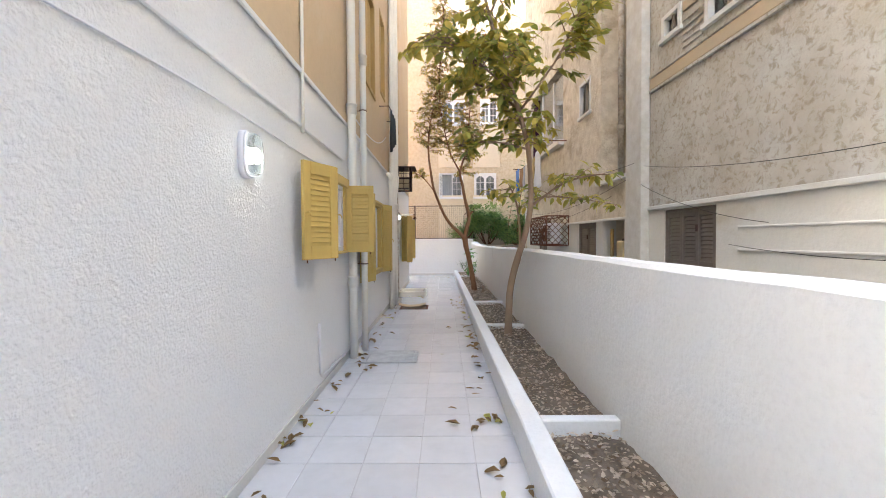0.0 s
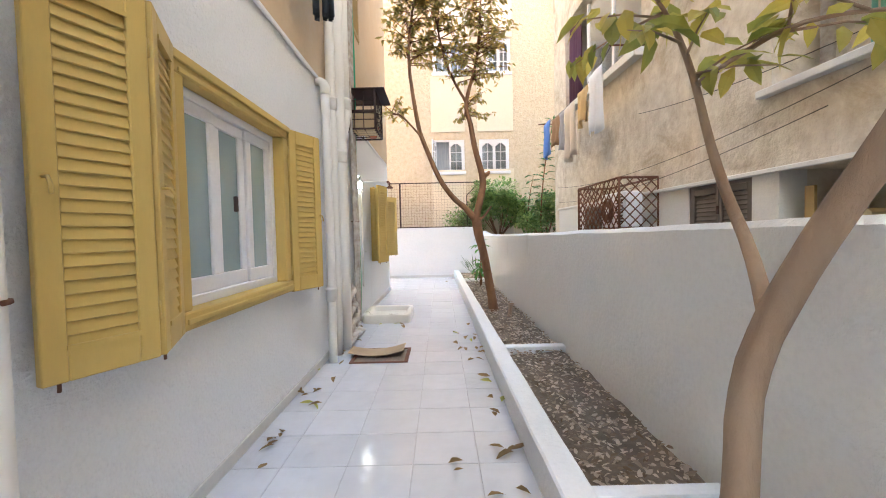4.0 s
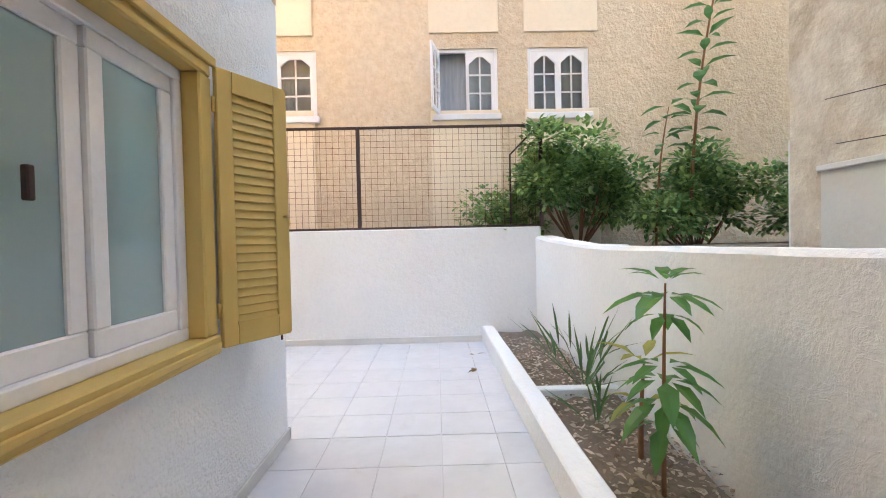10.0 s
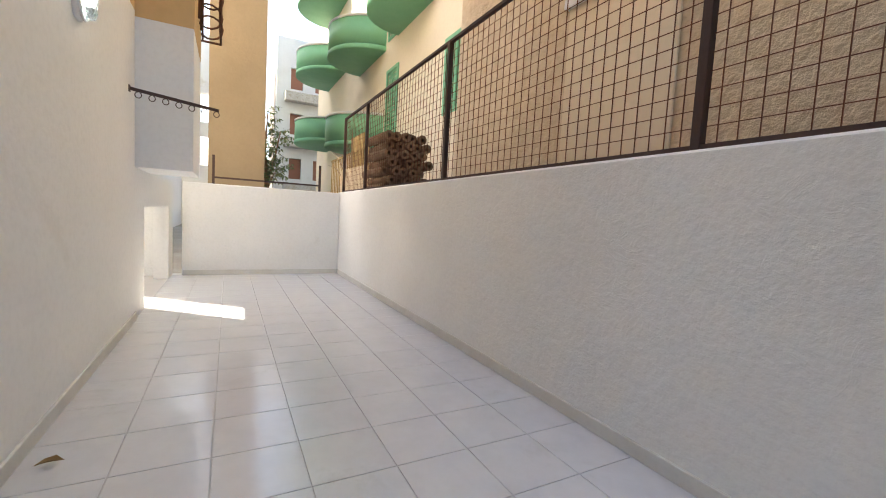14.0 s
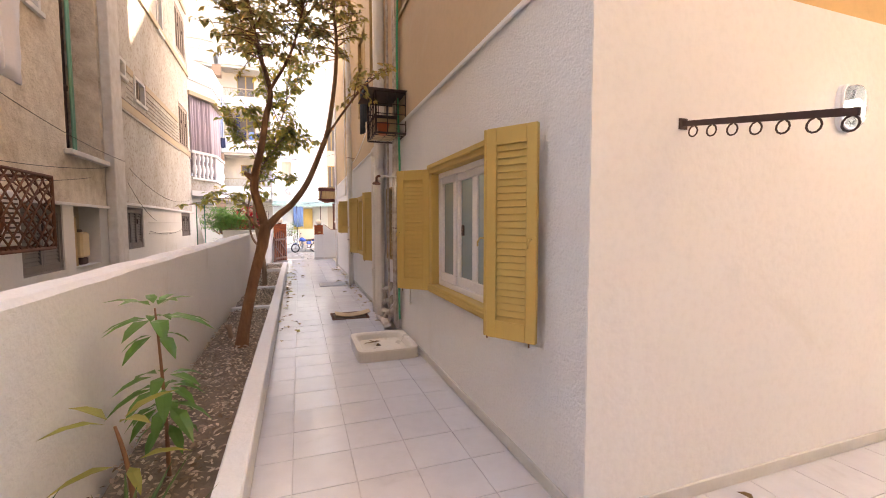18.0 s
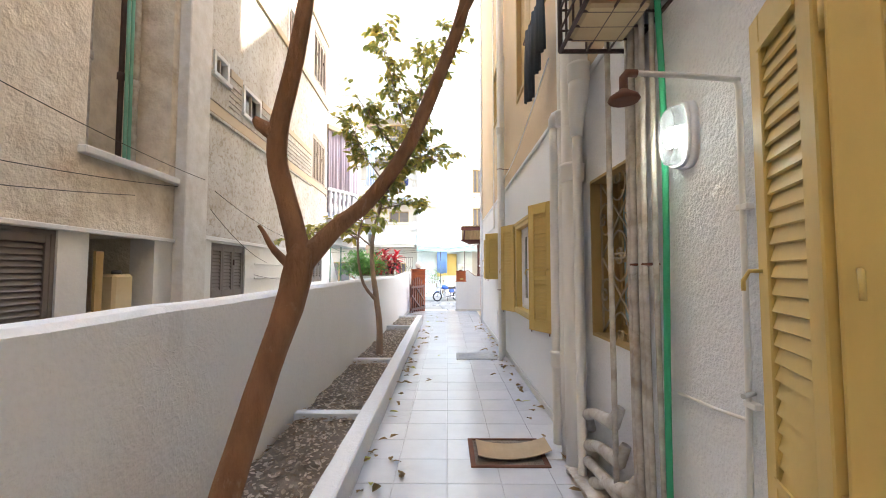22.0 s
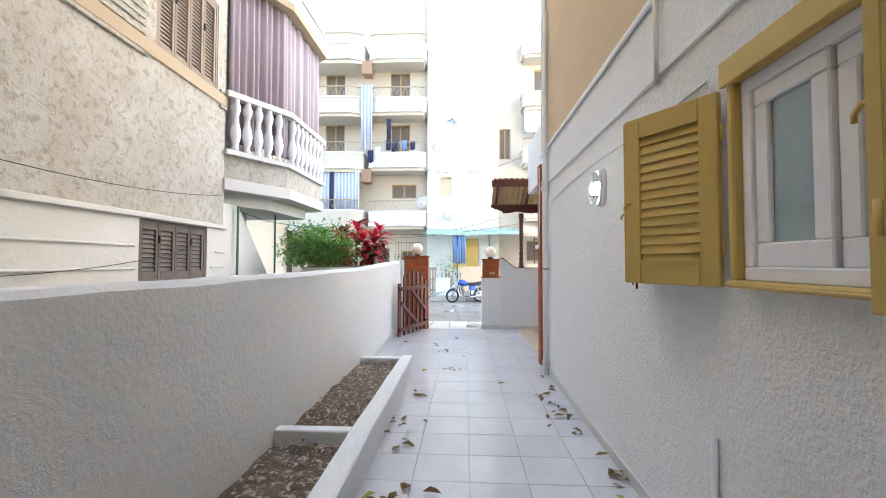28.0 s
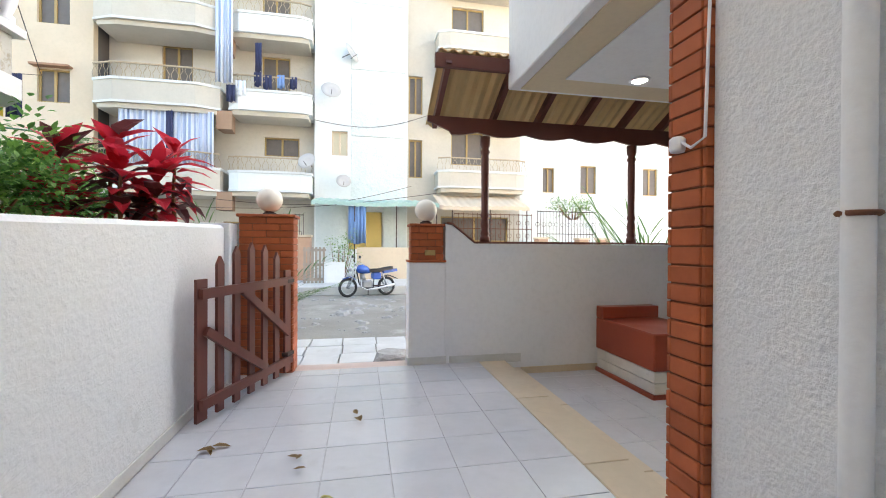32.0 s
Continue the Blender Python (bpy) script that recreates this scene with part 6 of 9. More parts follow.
tree("young tree with pale bark and large yellow-green leaves in the bed", (1.19, 4.86, 0.12),
     [[(1.19, 4.86, 0.10, 0.062), (1.20, 4.84, 0.55, 0.052), (1.24, 4.84, 0.95, 0.05), (1.32, 4.70, 1.35, 0.046), (1.40, 4.50, 1.75, 0.04), (1.42, 4.32, 2.2, 0.036), (1.34, 4.12, 2.75, 0.032), (1.18, 3.98, 3.25, 0.028), (0.9, 3.85, 4.0, 0.022), (0.62, 3.7, 5.0, 0.014), (0.5, 3.6, 6.2, 0.006)],
      [(1.28, 4.82, 1.08, 0.03), (1.42, 5.12, 1.35, 0.024), (1.46, 5.38, 1.75, 0.02), (1.42, 5.5, 2.2, 0.015), (1.30, 5.55, 2.5, 0.008)],
      [(1.44, 5.45, 2.05, 0.014), (1.8, 5.3, 2.25, 0.01), (2.3, 5.1, 2.2, 0.007), (2.9, 4.95, 2.08, 0.003)],
      [(1.40, 4.42, 2.0, 0.018), (1.9, 4.3, 2.35, 0.012), (2.4, 4.25, 2.45, 0.006)],
      [(1.18, 3.98, 3.25, 0.018), (0.8, 4.5, 3.7, 0.013), (0.45, 5.0, 4.0, 0.006)],
      [(1.34, 4.12, 2.75, 0.015), (0.85, 4.1, 2.85, 0.010), (0.4, 4.15, 2.8, 0.004)],
      [(1.2, 4.0, 3.2, 0.016), (1.7, 3.8, 3.9, 0.012), (2.0, 3.8, 4.6, 0.005)],
      [(1.12, 3.95, 3.4, 0.016), (0.6, 3.7, 3.75, 0.011), (0.05, 3.6, 4.0, 0.004)],
      [(0.98, 3.88, 3.8, 0.016), (1.3, 4.5, 4.2, 0.011), (1.5, 5.2, 4.4, 0.004)],
      [(0.8, 3.8, 4.3, 0.014), (1.1, 4.1, 5.2, 0.010), (1.3, 4.3, 6.3, 0.004)],
      [(0.62, 3.7, 5.0, 0.012), (0.2, 4.0, 5.6, 0.008), (-0.1, 4.3, 6.2, 0.004)]],
     {0: (0.60, 90), 1: (0.65, 8), 2: (0.2, 10), 3: (0.3, 9), 4: (0.3, 34), 5: (0.3, 14), 6: (0.3, 34), 7: (0.2, 30), 8: (0.2, 26), 9: (0.2, 44), 10: (0.2, 30)}, leaf_yellow_green, 0.155, 9, bark_pale, 3, 0.38, 0.48)
tree("tree with red-brown bark, forked low, thin turning leaves", (1.09, 10.17, 0.12),
     [[(1.09, 10.17, 0.10, 0.086), (1.05, 10.13, 0.37, 0.070), (0.98, 10.04, 0.75, 0.065), (0.88, 9.92, 1.20, 0.065), (0.81, 9.84, 1.53, 0.075), (0.77, 9.83, 1.68, 0.068)],
      [(0.79, 9.83, 1.60, 0.062), (0.63, 9.81, 1.78, 0.045), (0.45, 9.79, 1.94, 0.040), (0.25, 9.78, 2.23, 0.037), (0.08, 9.78, 2.63, 0.034), (-0.07, 9.79, 3.13, 0.032), (-0.17, 9.81, 3.98, 0.023), (-0.07, 9.91, 4.98, 0.014), (0.13, 10.01, 6.08, 0.009), (0.28, 9.91, 7.98, 0.004)],
      [(0.79, 9.83, 1.60, 0.061), (0.87, 9.84, 1.93, 0.052), (0.91, 9.87, 2.23, 0.050), (0.83, 9.89, 2.58, 0.043), (0.75, 9.91, 3.03, 0.038), (0.69, 9.93, 3.43, 0.031), (0.88, 10.01, 4.18, 0.022), (0.98, 10.11, 5.28, 0.009), (1.13, 10.01, 7.18, 0.004)],
      [(0.69, 9.93, 3.38, 0.023), (0.43, 9.91, 3.88, 0.018), (0.23, 9.81, 4.68, 0.011), (0.13, 9.71, 5.68, 0.009), (0.28, 9.61, 7.58, 0.004)],
      [(0.91, 9.87, 2.25, 0.045), (0.99, 9.89, 2.30, 0.032), (1.02, 9.89, 2.33, 0.018)],
      [(0.83, 9.84, 1.58, 0.027), (0.96, 9.81, 1.70, 0.016), (1.03, 9.79, 1.80, 0.009)],
      [(0.01, 9.78, 2.83, 0.018), (-0.32, 10.21, 3.28, 0.013), (-0.57, 10.71, 3.48, 0.005)],
      [(0.69, 9.93, 3.43, 0.018), (0.73, 10.61, 3.58, 0.013), (0.73, 11.41, 3.53, 0.005)]],
     {1: (0.66, 150), 2: (0.68, 140), 3: (0.3, 110), 6: (0.5, 10), 7: (0.4, 14)}, leaf_autumn, 0.088, 17, bark, 8, 0.5)
t = thing("tree_stump", "short cut stump with two knobs beside the tree", "stump", (1.26, 9.7, 0.12))
part("trunk", tube(bmesh.new(), [(0, 0, 0), (0.01, 0.02, 0.07), (0.02, 0.02, 0.13), (0.02, 0.0, 0.2)], [0.04, 0.03, 0.028, 0.034], 9), bark_pale, t)
part("knob", tube(bmesh.new(), [(0.02, 0.02, 0.12), (0.05, 0.04, 0.17), (0.06, 0.05, 0.2)], [0.018, 0.016, 0.02], 7), bark_pale, t)

tree("dark leafy tree far behind the yard", (-25.0, 16.7, -0.3),
     [[(-25, 16.7, -0.3, 0.2), (-25, 16.7, 2.4, 0.14), (-25.1, 16.6, 4.2, 0.08), (-25, 16.7, 6.6, 0.02)],
      [(-25, 16.7, 2.4, 0.08), (-24.8, 16.3, 3.8, 0.05), (-24.8, 16.0, 5.2, 0.02)],
      [(-25, 16.7, 2.8, 0.08), (-25.2, 17.1, 4.0, 0.05), (-25.3, 17.4, 5.6, 0.02)],
      [(-25, 16.7, 2.0, 0.06), (-24.6, 16.9, 2.8, 0.04), (-24.2, 17.2, 3.4, 0.02)]],
     {0: (0.45, 60), 1: (0.3, 50), 2: (0.3, 50), 3: (0.3, 40)}, leaf_olive, 0.22, 9, bark, 61, 0.7)


def stem_plant(name, label, base, h, whorls, leaf_len, leaf_w, material, seed, lean=(0, 0), stem=0.012):
    rng = random.Random(seed)
    t = thing(name, label, "plant", base)
    pts = [Vector((lean[0] * u * u, lean[1] * u * u, h * u)) for u in np.linspace(0, 1, 7)]
    part("stem", tube(bmesh.new(), pts, [stem, stem, stem * 0.9, stem * 0.8, stem * 0.7, stem * 0.6, stem * 0.4], 7), bark, t)
    for wv, (u, n, pitch, sc) in enumerate(whorls):
        p = Vector((lean[0] * u * u, lean[1] * u * u, h * u))
        for k in range(n):
            a = 2 * math.pi * (k + rng.uniform(-0.25, 0.25)) / n + wv * 0.9
            d = Vector((math.cos(a) * math.cos(radians(pitch)), math.sin(a) * math.cos(radians(pitch)), math.sin(radians(pitch))))
            vs, fs = [], []
            s = sc * rng.uniform(0.8, 1.2)
            q = p + d * 0.05 * sc
            add_leaf(vs, fs, q, d, Vector((0, 0, 1)), leaf_len * s, leaf_w * s, 0.25, 0.45)
            leaf_mesh("leaf", vs, fs, material, t)
    return t


stem_plant("mango_sapling", "young mango plant with drooping glossy leaves", (1.14, 13.0, 0.12), 1.06, [(0.36, 5, -20, 0.9), (0.46, 8, -15, 1.0), (0.56, 8, -5, 1.0), (0.62, 6, 5, 0.9), (0.86, 5, -10, 0.85), (0.94, 8, 5, 1.0), (1.0, 6, 35, 0.8)], 0.21, 0.080, leaf_sapling, 4, (0.03, 0.02))
stem_plant("sapling", "thin sapling with a few yellowing leaves", (1.2, 13.35, 0.12), 0.55, [(0.6, 3, 10, 1.0), (1.0, 4, 35, 1.0)], 0.22, 0.06, leaf_yellow_green, 6, (0.05, 0.05), 0.016)


def palm(label, base, n, length, seed, material=leaf_palm):
    rng = random.Random(seed)
    t = thing("palm_plant", label, "palm", base)
    for k in range(n):
        a = 2 * math.pi * k / n + rng.uniform(-0.3, 0.3)
        el = rng.uniform(0.75, 1.35)
        ln = length * rng.uniform(0.7, 1.1)
        pts = []
        for i in range(9):
            u = i / 8
            r = ln * u * math.cos(el) * (1 + 0.25 * u)
            pts.append(Vector((r * math.cos(a), r * math.sin(a), ln * u * math.sin(el) - 0.35 * ln * u * u * math.cos(el))))
        part("rib", tube(bmesh.new(), pts, [0.007, 0.006, 0.006, 0.005, 0.004, 0.004, 0.003, 0.002, 0.001], 5), material, t)
        vs, fs = [], []
        for i in range(3, 9, 1 if length > 1.5 else 2):
            d = (pts[i] - pts[i - 1]).normalized()
            side = d.cross(Vector((0, 0, 1)))
            for s in (-1, 1):
                add_leaf(vs, fs, pts[i], (d * 0.9 + side * s * 0.6), Vector((0, 0, 1)), ln * 0.36 * (1.1 - 0.05 * i), 0.030, 0.3, 0.15)
        leaf_mesh("frond", vs, fs, material, t)
    return t


def strap_palm(label, base, n, length, seed):
    rng = random.Random(seed)
    t = thing("palm_plant", label, "palm", base)
    for k in range(n):
        a = 2.4 * k + rng.uniform(-0.3, 0.3)
        el = radians(rng.uniform(28, 80))
        d = Vector((math.cos(a) * math.cos(el), math.sin(a) * math.cos(el), math.sin(el)))
        ln = length * rng.uniform(0.6, 1.05)
        vs, fs = [], []
        add_leaf(vs, fs, d * 0.02, d, Vector((0, 0, 1)), ln, 0.026, 0.35, 0.08)
        for c in range(rng.choice((0, 1, 2, 2))):
            o = d * ln * rng.uniform(0.3, 0.6)
            e = (d + rnd_dir(rng) * 0.45).normalized()
            add_leaf(vs, fs, o, e, Vector((0, 0, 1)), ln * 0.5, 0.024, 0.35, 0.12)
        leaf_mesh("frond", vs, fs, leaf_palm, t)
    return t


strap_palm("young date palm with long narrow stiff leaves in the bed", (1.27, 14.45, 0.12), 17, 0.86, 14)
strap_palm("small palm seedling near the divider", (1.1, 13.75, 0.12), 6, 0.45, 15)


def bush(label, center, size, count, leaf_size, material, seed, group=""):
    rng = random.Random(seed)
    t = thing("bush", label, "bush", (center[0], center[1], center[2]), group=group)
    tb = bmesh.new()
    vs, fs = [], []
    clumps = [(Vector((rng.uniform(-1, 1) * size[0] * 0.72, rng.uniform(-1, 1) * size[1] * 0.7, rng.uniform(0.25, 0.85) * size[2])), rng.uniform(0.28, 0.5)) for _ in range(16)]
    for c, r in clumps:
        tube(tb, [(c.x * 0.2, c.y * 0.2, 0), (c.x * 0.7, c.y * 0.7, c.z * 0.5), c], [0.018, 0.012, 0.004], 5)
    for i in range(count):
        c, r = clumps[rng.randrange(len(clumps))]
        d = rnd_dir(rng, -0.7, 1.0)
        rad = (0.45 + 0.6 * rng.random()) * r
        p = c + Vector((d.x * rad, d.y * rad, d.z * rad * 0.8))
        if p.z < 0:
            continue
        add_leaf(vs, fs, p, (d + rnd_dir(rng) * 0.8), Vector((0, 0, 1)), leaf_size * rng.uniform(0.6, 1.2), leaf_size * 0.56, 0.2, 0.25)
    tagged(part("stem", tb, bark, t), kind="stuff")
    tagged(leaf_mesh("foliage", vs, fs, material, t), kind="stuff")
    return t


bush("dense green bush growing above the end wall", (2.2, 17.2, 1.35), (0.95, 0.5, 1.8), 8000, 0.11, leaf_bush, 31, "bushes behind the wall")
bush("low leafy bush spilling through the mesh fence", (1.15, 17.3, 1.35), (0.5, 0.3, 0.75), 1800, 0.10, leaf_bush, 32, "bushes behind the wall")
bush("dense dark bush against the neighbouring house", (3.6, 16.6, 1.2), (1.0, 0.6, 1.45), 6000, 0.10, leaf_bush, 33, "bushes behind the wall")
bush("dense dark bush behind the boundary wall", (5.2, 16.4, 1.2), (1.0, 0.6, 1.3), 4200, 0.10, leaf_bush, 34, "bushes behind the wall")
stem_plant("rubber_plant", "tall rubber plant with large glossy leaves", (3.35, 16.3, 1.25), 3.7, [(0.3 + 0.055 * i, 3, 15 + 2.5 * i, 1.0 - 0.02 * i) for i in range(13)], 0.34, 0.14, leaf_dark, 41, (0.5, 0.1), 0.022)
stem_plant("rubber_plant", "short rubber plant leaning over the bush", (2.95, 16.4, 1.25), 1.9, [(0.5 + 0.1 * i, 3, 15, 1.0) for i in range(6)], 0.30, 0.12, leaf_dark, 42, (0.25, 0.1), 0.016)
structure("planter_neighbour", boxed(XW + 0.23, 14.95, -0.2, 9.0, YE + 0.2, 1.30), soil, "raised earth bed behind the boundary wall", "ground")
structure("planter_ledge", boxed(XW + 0.225, 15.0, 1.28, XW + 0.40, 17.0, 1.345, bevel=0.01), white_wall, "white ledge of the raised bed", "trim")

# leaf litter in the bed and on the tiles
rng = random.Random(77)
vs, fs = [], []
for i in range(7600):
    y = rng.uniform(-0.85, 16.2)
    x = rng.uniform(curb_x(y) + 0.19, XW - 0.04)
    s = rng.uniform(0.018, 0.055)
    a = rng.uniform(0, 6.28)
    add_leaf(vs, fs, Vector((x, y, 0.15 + rng.uniform(0, 0.02))), Vector((math.cos(a), math.sin(a), rng.uniform(-0.1, 0.35))), Vector((rng.uniform(-0.4, 0.4), rng.uniform(-0.4, 0.4), 1)), s, s * 0.55, rng.uniform(-0.3, 0.5), rng.uniform(-0.3, 0.4))
for i in range(900):
    y = rng.uniform(-0.85, 16.4)
    x = rng.uniform(curb_x(y) + 0.20, XW - 0.05)
    if noise.noise((x * 1.5, y * 1.1, 4.0)) < -0.12:
        continue
    s = rng.uniform(0.03, 0.075)
    a = rng.uniform(0, 6.28)
    add_leaf(vs, fs, Vector((x, y, 0.16 + rng.uniform(0, 0.025))), Vector((math.cos(a), math.sin(a), rng.uniform(-0.05, 0.3))), Vector((rng.uniform(-0.5, 0.5), rng.uniform(-0.5, 0.5), 1)), s, s * 0.42, rng.uniform(-0.4, 0.7), rng.uniform(-0.3, 0.6))
o = leaf_mesh("leaf_litter", vs, fs, leaf_litter, None)
tagged(o, "dry leaf litter and pebbles on the soil", "leaves", kind="stuff")
leafy = [(0.35, 2.2), (0.62, 2.3), (0.5, 2.9), (0.68, 3.3), (0.30, 2.55), (0.62, 1.55), (0.70, 3.8), (0.64, 4.1), (0.3, 5.9), (0.66, 5.2), (0.7, 6.3), (-0.72, 3.6), (-0.85, 3.9), (-0.6, 3.7), (-0.8, 4.6), (-0.9, 5.1), (-0.85, 5.5), (-0.92, 6.2), (-0.8, 6.9), (-0.9, 7.3), (0.2, -0.9), (0.34, -0.95), (-0.75, 0.1), (-0.9, 0.5), (-0.82, 0.55), (-0.9, 1.1), (0.5, 0.9), (0.6, 1.3), (0.62, 0.2), (0.58, -2.6), (0.45, -2.2), (1.2, -2.9), (0.3, -3.3), (0.1, -1.8), (-0.35, -0.3), (0.45, 16.0), (0.5, 16.1), (0.4, 15.4), (-0.5, 9.85), (-0.35, 9.82), (-0.7, 9.84), (-0.65, 10.4), (-0.5, 10.3), (-0.6, 10.25), (-0.72, 10.9), (-2.1, 14.25), (0.66, 7.4), (0.62, 8.3), (0.35, 8.8), (0.6, 8.9), (0.5, 8.5), (0.66, 4.6), (0.2, 4.2), (0.6, 3.0), (-0.98, 2.3), (-0.95, 1.9)] + [(random.Random(k).choice((-0.98, -0.93, -0.88, 0.70, 0.66)) + 0.04 * math.sin(k * 2.3), -0.8 + 0.185 * k + 0.1 * math.sin(k * 5.1)) for k in range(58)]
for i in range(14):
    y = rng.uniform(0.6, 9.6)
    leafy.append((rng.choice((curb_x(y) - rng.uniform(0.05, 0.35), XL + rng.uniform(0.1, 0.4))), y))
for i, (x, y) in enumerate(leafy):
    for k in range(rng.choice((1, 1, 2, 3))):
        vs, fs = [], []
        s = rng.uniform(0.06, 0.14)
        a = rng.uniform(0, 6.28)
        tray = -1.03 < x < -0.3 and 10.0 < y < 10.7
        add_leaf(vs, fs, Vector((0, 0, 0.02 if not tray else 0.065)), Vector((math.cos(a), math.sin(a), 0.1)), Vector((rng.uniform(-0.3, 0.3), rng.uniform(-0.3, 0.3), 1)), s, s * 0.45, rng.uniform(0.1, 0.7), rng.uniform(-0.1, 0.5))
        o = leaf_mesh("fallen_leaf", vs, fs, leaf_dry if rng.random() < 0.85 else leaf_yellow_green, None)
        o.location = (x + rng.uniform(-0.06, 0.06), y + rng.uniform(-0.08, 0.08), 0)
        tagged(o, "curled dry leaf lying on the floor", "leaf", "fallen leaves")

# == gate, patio and pergola at the street end ==


def prism(bm, pts, z0, z1):
    """An upright block over a flat outline."""
    a = [bm.verts.new((x, y, z0)) for x, y in pts]
    b = [bm.verts.new((x, y, z1)) for x, y in pts]
    bm.faces.new(a[::-1])
    bm.faces.new(b)
    for i in range(len(pts)):
        j = (i + 1) % len(pts)
        bm.faces.new((a[i], a[j], b[j], b[i]))
    return bm


def hoop(bm, c, big, small, axis="y", n=24, sides=8):
    put = {"y": lambda u, v: (c[0] + u, c[1], c[2] + v), "x": lambda u, v: (c[0], c[1] + u, c[2] + v), "z": lambda u, v: (c[0] + u, c[1] + v, c[2])}[axis]
    mid = Vector(c)
    rings = []
    for i in range(n):
        a = 2 * math.pi * i / n
        p = Vector(put(big * math.cos(a), big * math.sin(a)))
        d = (p - mid).normalized()
        w = Vector({"y": (0, 1, 0), "x": (1, 0, 0), "z": (0, 0, 1)}[axis])
        rings.append([bm.verts.new(p + (d * math.cos(2 * math.pi * k / sides) + w * math.sin(2 * math.pi * k / sides)) * small) for k in range(sides)])
    for i in range(n):
        a, b = rings[i], rings[(i + 1) % n]
        for k in range(sides):
            f = bm.faces.new((a[k], a[(k + 1) % sides], b[(k + 1) % sides], b[k]))
            f.smooth = True
    return bm


step_stone = surface("beige_marble", (0.62, 0.50, 0.35), (0.52, 0.41, 0.28), 0.35, grain=14, grain_bump=0.04, patch=2.5, patch_amount=0.6, stain=(0.48, 0.38, 0.27), stain_scale=4, stain_from=0.6, placed=True)
opal = surface("opal_glass", (0.86, 0.80, 0.68), (0.82, 0.75, 0.62), 0.22, grain=10, grain_bump=0, patch=3, patch_amount=0.3, spec=0.5)
gate_wood = surface("red_brown_gate_paint", (0.15, 0.035, 0.022), (0.09, 0.022, 0.015), 0.4, grain=26, grain_bump=0.25, patch=3, patch_amount=0.6, stretch=(1, 1, 0.2))
roof_tan = surface("tan_corrugated_sheet", (0.62, 0.43, 0.20), (0.50, 0.33, 0.14), 0.6, grain=20, grain_bump=0.2, patch=2.5, patch_amount=0.7, stain=(0.33, 0.20, 0.09), stain_scale=3, stain_from=0.64)
soffit_tan = surface("tan_soffit_paint", (0.68, 0.57, 0.40), (0.60, 0.49, 0.33), 0.8, grain=20, grain_bump=0.2, patch=1.5)
bench_red = surface("red_tile_bench", (0.36, 0.062, 0.025), (0.27, 0.045, 0.02), 0.35, grain=12, grain_bump=0.05, patch=3, patch_amount=0.5, spec=0.5)
marble = surface("white_marble", (0.72, 0.69, 0.62), (0.60, 0.56, 0.48), 0.3, grain=10, grain_bump=0.03, patch=4, patch_amount=0.6)

BRICK_ME = {}


def brick_mesh(w, d, h):
    key = (round(w, 3), round(d, 3), round(h, 3))
    if key not in BRICK_ME:
        BRICK_ME[key] = mesh_of("brick", boxed(-w / 2, -d / 2, -h / 2, w / 2, d / 2, h / 2, bevel=0.004), brick_red)
    return BRICK_ME[key]


def brick_pier(owner, x0, x1, y0, y1, z0, z1, course=0.072, loc=(0, 0, 0)):
    """A core of mortar with a skin of separate bricks on all four sides."""
    part("mortar_core", boxed(x0 + 0.012, y0 + 0.012, z0, x1 - 0.012, y1 - 0.012, z1), mortar, owner)
    n = max(1, round((z1 - z0) / course))
    h = (z1 - z0) / n
    for k in range(n):
        z = z0 + h * (k + 0.5)
        off = k % 2
        for yy in (y0 + 0.011, y1 - 0.011):
            cuts = np.linspace(x0, x1, 3) if off else np.array([x0, x0 + (x1 - x0) * 0.25, x0 + (x1 - x0) * 0.75, x1])
            if x1 - x0 < 0.25:
                cuts = np.array([x0, x1])
            for a, b in zip(cuts, cuts[1:]):
                shared("brick", brick_mesh(b - a - 0.006, 0.022, h - 0.007), owner, ((a + b) / 2, yy + 0.0015 * math.sin(k * 7.3 + a * 31), z))
        for xx in (x0 + 0.011, x1 - 0.011):
            a, b = y0 + 0.024, y1 - 0.024
            shared("brick", brick_mesh(0.022, b - a, h - 0.007), owner, (xx + 0.0015 * math.sin(k * 5.1 + xx * 17), (a + b) / 2, z))


# house corner pilaster
pil = thing("brick_pilaster", "varnished red-brick pilaster at the corner of the house", "pilaster", (0, 0, -0.2))
brick_pier(pil, XL - 0.25, XL + 0.035, YS - 0.20, YS - 0.002, 0.2, 3.19, 0.075)
structure("wall_house_front", pierced(bmesh.new(), "y", YS - 0.06, YS + 0.18, -6.6, XL - 0.252, -0.3, 13.0, [(-4.6, -3.4, -0.17, 2.0)]), white_smooth, "white front wall of the house beside the patio", "wall")
# dark slab stands in for the shade inside the patio door
structure("wall_house_front_core", boxed(-6.6, YS + 0.19, -0.3, -2.2, YS + 0.4, 13.0), room_shade, "dark slab painted as room shade behind the patio door", "wall")
structure("wall_patio_west", boxed(-6.6, -4.62, -0.3, -6.4, YS - 0.07, 3.0), white_smooth, "white wall at the far side of the patio", "wall")

